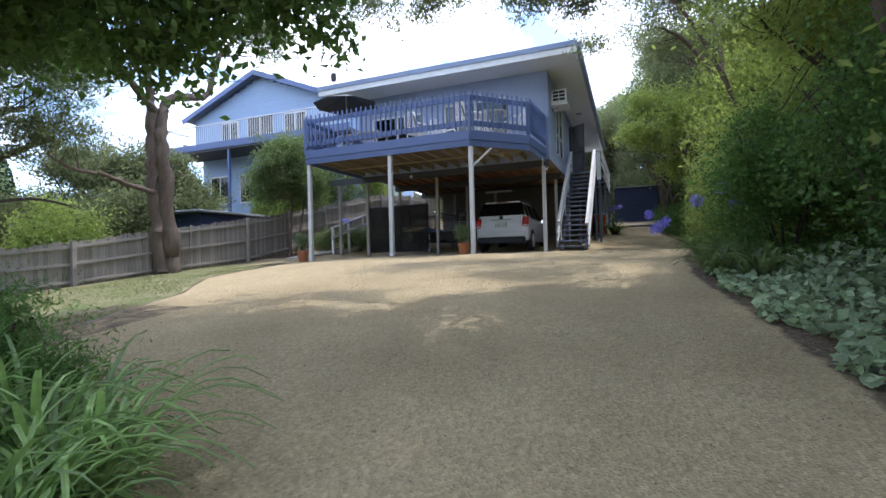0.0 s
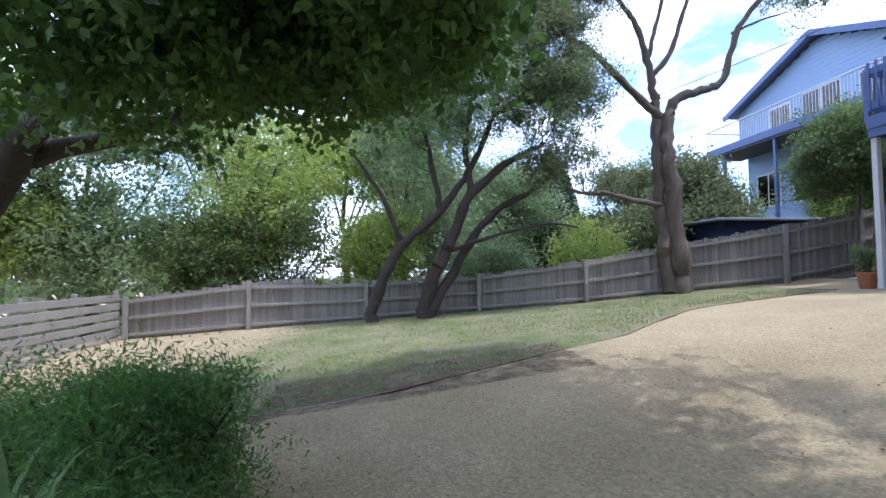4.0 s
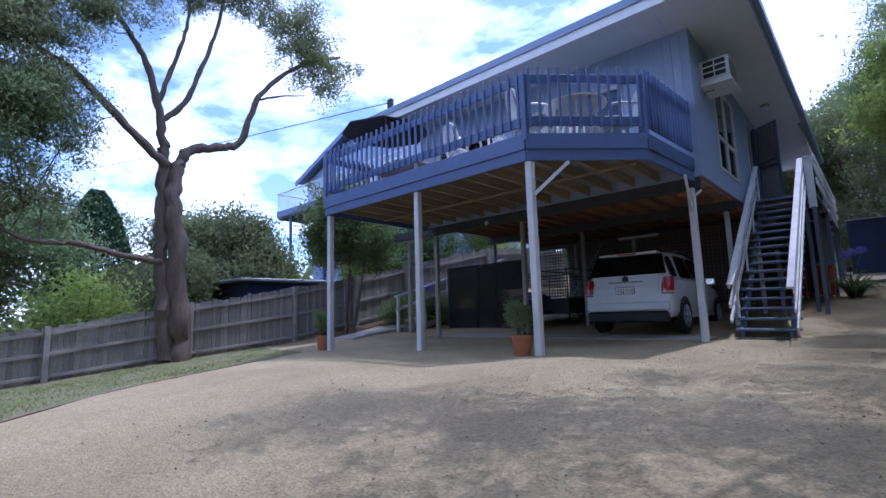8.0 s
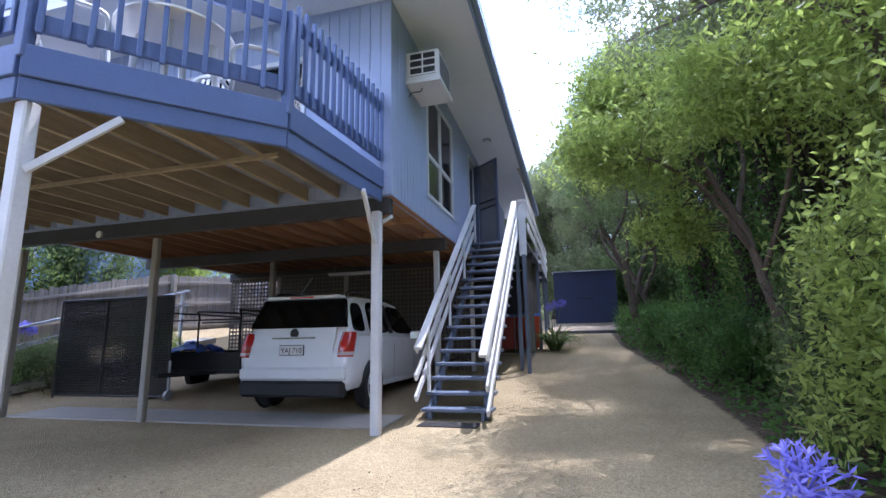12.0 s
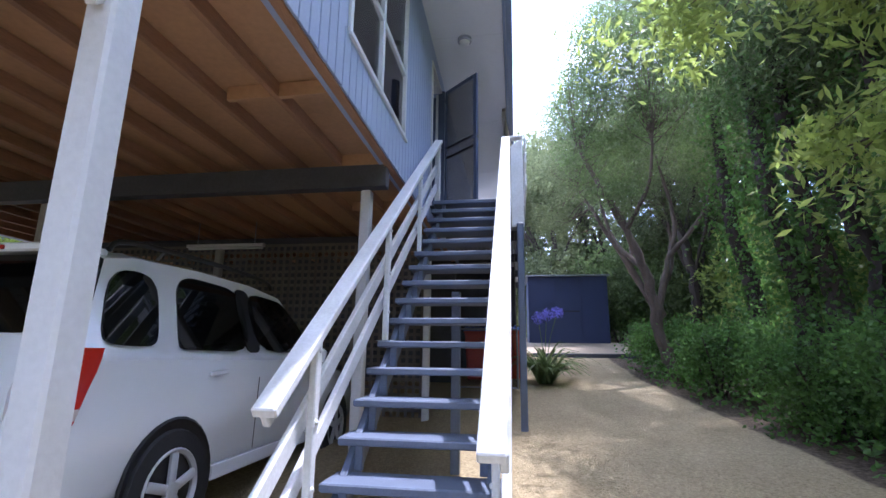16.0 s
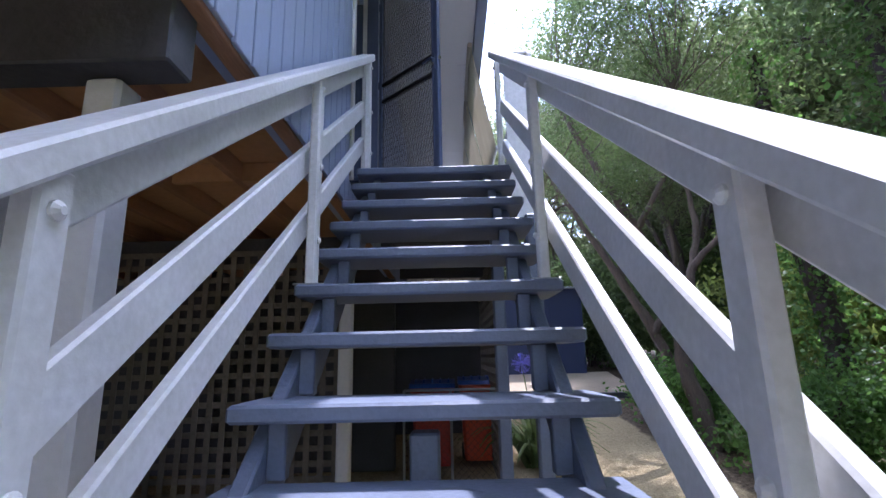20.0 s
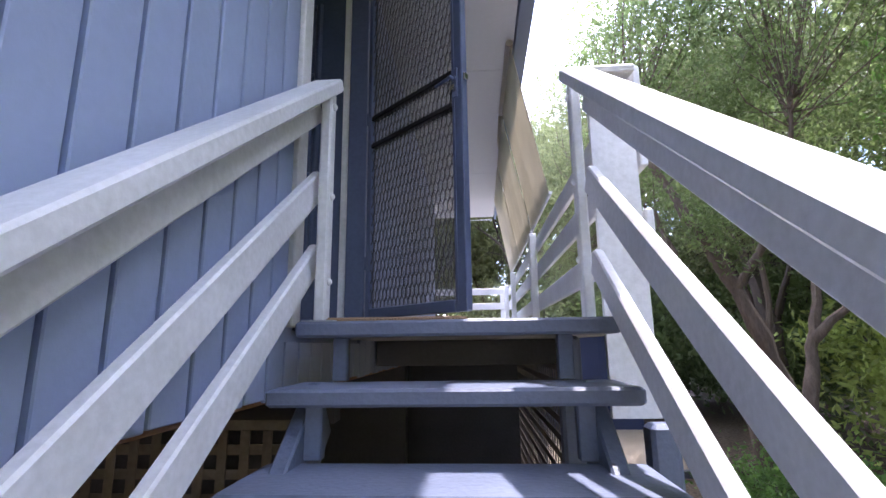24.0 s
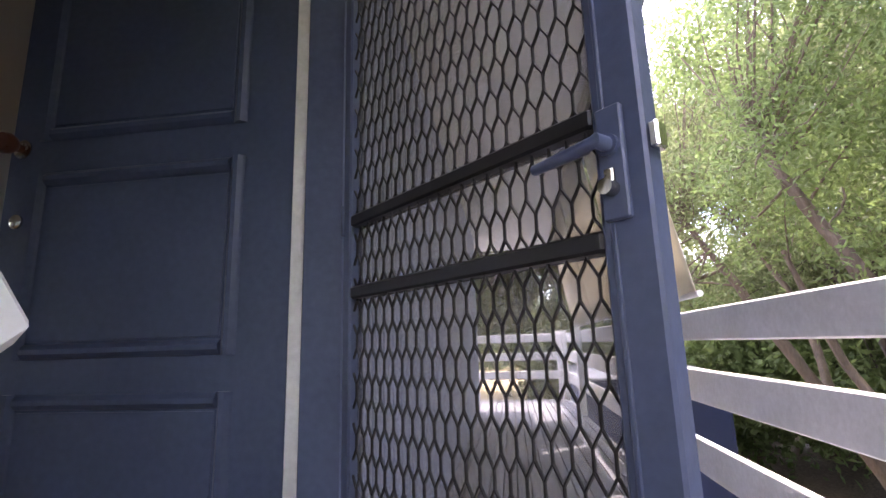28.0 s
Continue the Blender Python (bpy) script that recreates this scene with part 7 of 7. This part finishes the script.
kp = (gx < dl - 0.08) & (den + rng.uniform(-0.4, 0.6, N) > 0.05)
G3 = np.stack([gx, gy, ground_z(gx, gy) + 0.02], 1)[kp]
gr = thing("lawn_grass", "thin patchy lawn grass", "grass", kind="stuff")
leaves("grass_blades", G3, 0.07, 0.008, material("dry_lawn_blades", (0.20, 0.23, 0.07), 0.8, var=0.4, scale=0.8, fine=10, bump=0.0, per=0.4, color2=(0.30, 0.26, 0.12)), gr, rng, -0.9, 1.0)
# stones and bark chips scattered on the drive
N = 2600
sx, sy = rng.uniform(-4.4, 2.5, N), rng.uniform(0.3, 14, N)
S3 = np.stack([sx, sy, ground_z(sx, sy) + 0.004], 1)
st_ = thing("drive_grit", "loose grit and leaf scraps on the sand", "gravel", kind="stuff")
leaves("grit", S3, 0.022, 0.016, material("grit_scraps", (0.40, 0.33, 0.24), 0.9, var=0.5, scale=9, fine=30, bump=0.0, per=0.5), st_, rng, 0, 0.15)

# garden behind the fence
shrub(-9.4, 17.4, 0.9, 0.9, "mid", 201, (0.09, 0.03), 90, 60, "leafy green border plants by the path", size=0.16)
shrub(-10.2, 16.2, 0.7, 0.8, "mid", 202, (0.09, 0.03), 70, 60, "leafy green border plants by the path", size=0.16)
shrub(-9.3, 19.4, 0.9, 1.2, "bright", 203, (0.09, 0.03), 80, 60, "leafy green border plants by the path", size=0.16)
strap_plant("agapanthus", -9.8, 17.0, 60, 0.7, 205, "strap-leaved agapanthus clump with lilac flower heads", ((0.1, 0.1, 1.1), (-0.2, 0.2, 1.2), (0.3, -0.2, 1.15)))
plant_tree("citrus_tree", "round-headed glossy green tree beside the deck", [
    ([(-10.75, 14.6, -0.2), (-10.7, 14.6, 0.9), (-10.7, 14.7, 1.8), (-10.6, 14.7, 3.0)], 0.07, 0.04), ([(-10.65, 14.75, -0.2), (-10.45, 14.85, 1.0), (-10.3, 15.0, 2.4)], 0.06, 0.03)],
    [(-10.9, 14.7, 3.6, 1.05, 1.0, 1.1), (-10.5, 15.1, 2.9, 1.0, 0.9, 0.8), (-11.6, 14.5, 2.9, 0.8, 0.7, 0.7)], 330, 80, 0.18, (0.11, 0.05), "mid", M_BARK, 207)
for k, (x, y, r, h, gr_, lab) in enumerate((
        (-14.5, 9.0, 1.3, 2.4, "bright", "yellow-green bush beyond the fence"), (-15.5, 11.5, 1.5, 3.2, "olive", "olive bush beyond the fence"), (-15.0, 6.0, 1.5, 2.2, "grey", "grey-green bush beyond the fence"), (-15.5, 2.2, 1.6, 3.7, "bright", "bright bush beyond the fence"),
        (-15.2, -0.8, 1.7, 4.2, "mid", "green bush beyond the fence"), (-14.4, -2.8, 1.5, 3.6, "mid", "green bush beyond the fence"), (-16.5, 15.0, 1.3, 3.0, "bright", "yellow-green bush beyond the fence"), (-14.8, 19.0, 1.2, 2.4, "bright", "bright bush beyond the fence"), (-13.0, 18.2, 1.2, 3.6, "bright", "bright bush beyond the fence"), (-12.6, 20.6, 1.3, 4.0, "mid", "green bush beyond the fence"), (-12.0, 23.2, 1.3, 4.4, "bright", "bright bush beyond the fence"), (-13.2, 26, 1.5, 3.2, "bright", "green bush beyond the fence"))):
    shrub(x, y, r, h, gr_, 210 + k, (0.15, 0.06), 150, 70, lab, size=0.25)


def far_tree(x, y, h, r, green, seed, label, name="garden_tree", leaf=(0.12, 0.05), clumps=300, per=80, low=0.3):
    return bank_tree(y, x, h, r, green, seed, leaf, clumps, per, low, 0.36, name, label, M_BARK)


far_tree(-17.5, 3.0, 8.0, 3.0, "grey", 231, "olive-green tree in the next garden")
far_tree(-17.0, -2.5, 8.5, 3.2, "bright", 232, "green tree in the next garden")
far_tree(-15.0, -6.5, 7.5, 3.0, "grey", 233, "olive-green tree near the street")
far_tree(-21, 0.5, 9.5, 3.4, "bright", 234, "tall light green tree in the next garden")
far_tree(-22, 7.5, 7.0, 2.8, "grey", 235, "olive-green tree in the next garden")
far_tree(-21, 13.5, 6.0, 2.3, "olive", 236, "olive-green tree in the next garden")
far_tree(-17.2, 14.0, 5.2, 1.9, "olive", 245, "olive-green tree beside the next house", low=0.25)
far_tree(-12.0, -9.0, 8.0, 3.2, "bright", 237, "green tree near the street")
far_tree(-27, -6, 11, 4.0, "mid", 238, "tall tree in the distance")
far_tree(-29, 5, 10, 3.8, "olive", 239, "tall tree in the distance")
far_tree(-31, 12, 9, 3.5, "mid", 240, "tall tree in the distance")
far_tree(-9.0, -7.0, 7.0, 2.6, "olive", 243, "leaning tree near the street")
far_tree(5.0, -8.0, 9.0, 3.6, "mid", 244, "tall tree behind the drive entrance")
rng = np.random.default_rng(77)
cy = thing("cypress_tree", "dense dark columnar cypress in the next garden", "tree")
part("trunk", Geo().tube([(-24, 11.0, -1.5), (-24, 11.0, 6)], [0.2, 0.04], 8), M_BARKDARK, cy, "", True)
hz = rng.uniform(0, 1, 15000)
aa = rng.uniform(0, 6.28, 15000)
rad = (1.5 * np.sin(np.pi * np.clip(0.12 + 0.86 * hz, 0, 1)) ** 0.7) * rng.uniform(0.8, 1.05, 15000)
leaves("crown", np.stack([-24 + rad * np.cos(aa), 11.0 + rad * np.sin(aa), -1.2 + 7.6 * hz], 1), 0.22, 0.09, GREENS["cypress"], cy, rng, -1.2)
# far wooded hillside all round
hill = thing("distant_woods", "distant wooded hillside", "woods", kind="stuff")
ang = rng.uniform(0, 6.283, 15000)
dist = rng.uniform(42, 75, 15000)
hx, hy = dist * np.cos(ang), 10 + dist * np.sin(ang)
hzb = ground_z(hx, hy)
tone = 5.0 + 2.2 * np.sin(ang * 7) + 1.4 * np.sin(ang * 17 + 1)
P = np.stack([hx, hy, hzb + rng.uniform(0, 1, 15000) * tone], 1)
leaves("canopy", P, 2.0, 1.4, GREENS["olive"], hill, rng, 0, 0.6)

# ---- the next house ----
def neighbour():
    t = thing("neighbour_house", "two storey pale blue weatherboard house with a balcony", "house", at=(-17.0, 20.1, 0.0))
    W = 4.7
    lower = part("wall", Geo().box(-W + 0.4, W, 0.1, 9, -0.5, 5.8, 0.01), M_NEIGHBOUR, t)
    upper = part("gable_wall", Geo().prism([(-W, 5.85), (W, 5.85), (W, 8.0), (0, 9.7), (-W, 8.0)], "y", 0, 9), M_NEIGHBOUR, t)
    z = 5.9
    while z < 9.5:
        half = W if z < 7.8 else W * (9.7 - z) / 1.9
        part("weatherboard", Geo().prism([(-half, z), (half, z), (half - 0.02, z + 0.17), (-half + 0.02, z + 0.17)], "y", -0.022, -0.002), M_NEIGHBOUR, upper)
        z += 0.18
    for s in (-1, 1):
        part("barge_board", Geo().beam((s * (W + 0.45), -0.5, 7.86), (0, -0.5, 9.88), 0.06, 0.26, 0.01), M_DECKBLUE, t)
        part("roof", Geo().beam((s * (W + 0.5), 4.3, 7.95), (0, 4.3, 9.98), 9.6, 0.07, 0.01), M_GUTTER, t)
    part("balcony_slab", Geo().box(-W + 0.1, W + 2, -1.8, -0.03, 5.62, 5.84, 0.01), M_BEAM, t, "dark edged balcony")
    part("balcony_edge", Geo().box(-W + 0.05, W + 2, -1.86, -1.81, 5.72, 6.05, 0.01), M_DECKBLUE, t)
    g = Geo()
    for x in np.arange(-W + 0.1, W + 2, 0.14):
        g.box(x, x + 0.016, -1.84, -1.82, 6.05, 6.95, 0.001)
    for y in np.arange(-1.8, 0, 0.14):
        g.box(-W + 0.1, -W + 0.12, y, y + 0.016, 5.85, 6.95, 0.001)
    g.box(-W + 0.06, W + 2, -1.86, -1.80, 6.95, 7.0).box(-W + 0.06, -W + 0.13, -1.8, -0.02, 6.95, 7.0)
    part("balcony_rail", g, M_ALUFRAME, t)
    for x in (-3.6, -0.6, 2.6):
        part("balcony_post", Geo().box(x, x + 0.12, -1.75, -1.63, -0.2, 5.62, 0.01), M_DECKBLUE, t)
    for x0, x1, z0, z1 in ((-3.7, -2.3, 3.1, 4.7), (-1.6, 0.2, 3.1, 4.7), (1.0, 2.6, 3.1, 4.7), (-2.7, -1.5, 6.1, 7.6), (-0.9, 0.9, 5.95, 7.7), (1.6, 3.0, 6.1, 7.6)):
        w = part("window", Geo().box(x0, x1, -0.05 if z0 > 5 else 0.05, 0.099 if z0 < 5 else -0.023, z0, z1, 0.008), M_ALUFRAME, t, "white framed window")
        xm = (x0 + x1) / 2
        yy = -0.06 if z0 > 5 else 0.04
        for a, b in ((x0 + 0.07, xm - 0.04), (xm + 0.04, x1 - 0.07)):
            part("pane", Geo().box(a, b, yy, yy + 0.008, z0 + 0.08, z1 - 0.08, 0.001), M_CARGLASS, w)


neighbour()
ns = thing("neighbour_shed", "low dark shed with a flat metal roof beyond the fence", "shed", at=(-14.6, 14.0, 0.0))
part("wall", Geo().box(-1.4, 1.4, -1.2, 1.6, -1, 1.75, 0.01), M_SHED, ns)
part("roof", Geo().box(-1.7, 1.7, -1.6, 2.0, 1.76, 1.84, 0.01), M_ROOF, ns)
# power line
pw = thing("service_pole", "slim roof mast with a service cable", "pole", at=(-8.6, 14.6, 5.6))
part("mast", Geo().tube([(0, 0, -0.3), (0, 0, 0.95)], 0.02, 8), M_GALV, pw, "", True)
part("insulator_box", Geo().box(-0.09, 0.09, -0.06, 0.06, 0.78, 1.08, 0.02), M_BLACKPLASTIC, pw)
part("cable", Geo().tube(smooth_path([(0, 0, 0.98), (-12, -4, 1.1), (-30, -10, 2.4)], 8), 0.012, 5), M_CABLE, pw, "", True)

# ---- things on the front deck ----
DF = 3.165
tb = thing("patio_table", "round white moulded plastic patio table", "table", at=(-2.27, 12.95, DF))
part("tabletop", Geo().lathe([(0.0, 0.70), (0.46, 0.70), (0.50, 0.715), (0.50, 0.735), (0.47, 0.745), (0, 0.745)], n=30), M_PLASTICWHITE, tb, "", True)
for k in range(4):
    a = k * math.pi / 2 + 0.6
    part("leg", Geo().tube([(0.3 * math.cos(a), 0.3 * math.sin(a), 0.70), (0.38 * math.cos(a), 0.38 * math.sin(a), 0)], [0.035, 0.025], 8), M_PLASTICWHITE, tb, "", True)


def patio_chair(at, turn):
    c = thing("patio_chair", "white moulded plastic patio chair with hooped back", "chair", "chairs on the deck")
    c.matrix_basis = Matrix.Translation(at) @ Matrix.Rotation(radians(turn), 4, "Z")
    part("seat", Geo().box(-0.23, 0.23, -0.22, 0.22, 0.40, 0.43, 0.012), M_PLASTICWHITE, c)
    part("back_hoop", Geo().tube(smooth_path([(-0.24, 0.22, 0.42), (-0.25, 0.28, 0.7), (-0.18, 0.34, 0.92), (0, 0.36, 0.98), (0.18, 0.34, 0.92), (0.25, 0.28, 0.7), (0.24, 0.22, 0.42)], 4), 0.024, 7), M_PLASTICWHITE, c, "", True)
    for i in range(5):
        x = -0.14 + i * 0.07
        part("back_slat", Geo().beam((x, 0.23, 0.43), (x * 0.8, 0.35, 0.93), 0.035, 0.012, 0.004, (0, 1, 0)), M_PLASTICWHITE, c)
    for sx in (-1, 1):
        part("arm", Geo().tube(smooth_path([(sx * 0.25, 0.26, 0.64), (sx * 0.28, 0.0, 0.65), (sx * 0.27, -0.2, 0.62), (sx * 0.25, -0.22, 0.42)], 4), 0.022, 7), M_PLASTICWHITE, c, "", True)
        for sy in (-0.2, 0.2):
            part("leg", Geo().tube([(sx * 0.22, sy, 0.41), (sx * 0.25, sy * 1.2, 0)], [0.026, 0.02], 7), M_PLASTICWHITE, c, "", True)
    return c


for at, tn in (((-2.78, 12.42, DF), 140), ((-1.75, 13.42, DF), -50), ((-2.6, 13.6, DF), 20), ((-3.9, 13.4, DF), 70), ((-4.5, 12.8, DF), 160)):
    patio_chair(at, tn)
um = thing("patio_umbrella", "dark market umbrella half open over the deck", "umbrella", at=(-7.2, 13.2, DF))
part("pole", Geo().tube([(0, 0, 0), (0, 0, 2.1)], 0.022, 8), M_GREYPOST, um, "", True)
g = Geo()
nseg = 8
for k in range(nseg):
    a = 2 * math.pi * k / nseg
    g.v.append((1.05 * math.cos(a), 1.05 * math.sin(a), 1.74 + 0.0))
g.v.append((0, 0, 2.12))
g.f = [(k, (k + 1) % nseg, nseg) for k in range(nseg)]
part("canopy", g, M_BEAM, um, "dark faded canopy").modifiers.new("thickness", "SOLIDIFY").thickness = 0.01
part("base", Geo().lathe([(0, 0), (0.26, 0), (0.26, 0.05), (0.05, 0.09), (0.04, 0.3), (0, 0.3)], n=20), M_CONCRETE, um, "", True)
dt = thing("deck_table", "dark timber outdoor table", "table", at=(-6.6, 13.3, DF))
part("tabletop", Geo().box(-0.7, 0.7, -0.4, 0.4, 0.68, 0.72), M_GREYPOST, dt)
for x in (-0.62, 0.62):
    for y in (-0.33, 0.33):
        part("leg", Geo().box(x - 0.03, x + 0.03, y - 0.03, y + 0.03, 0, 0.68), M_GREYPOST, dt)
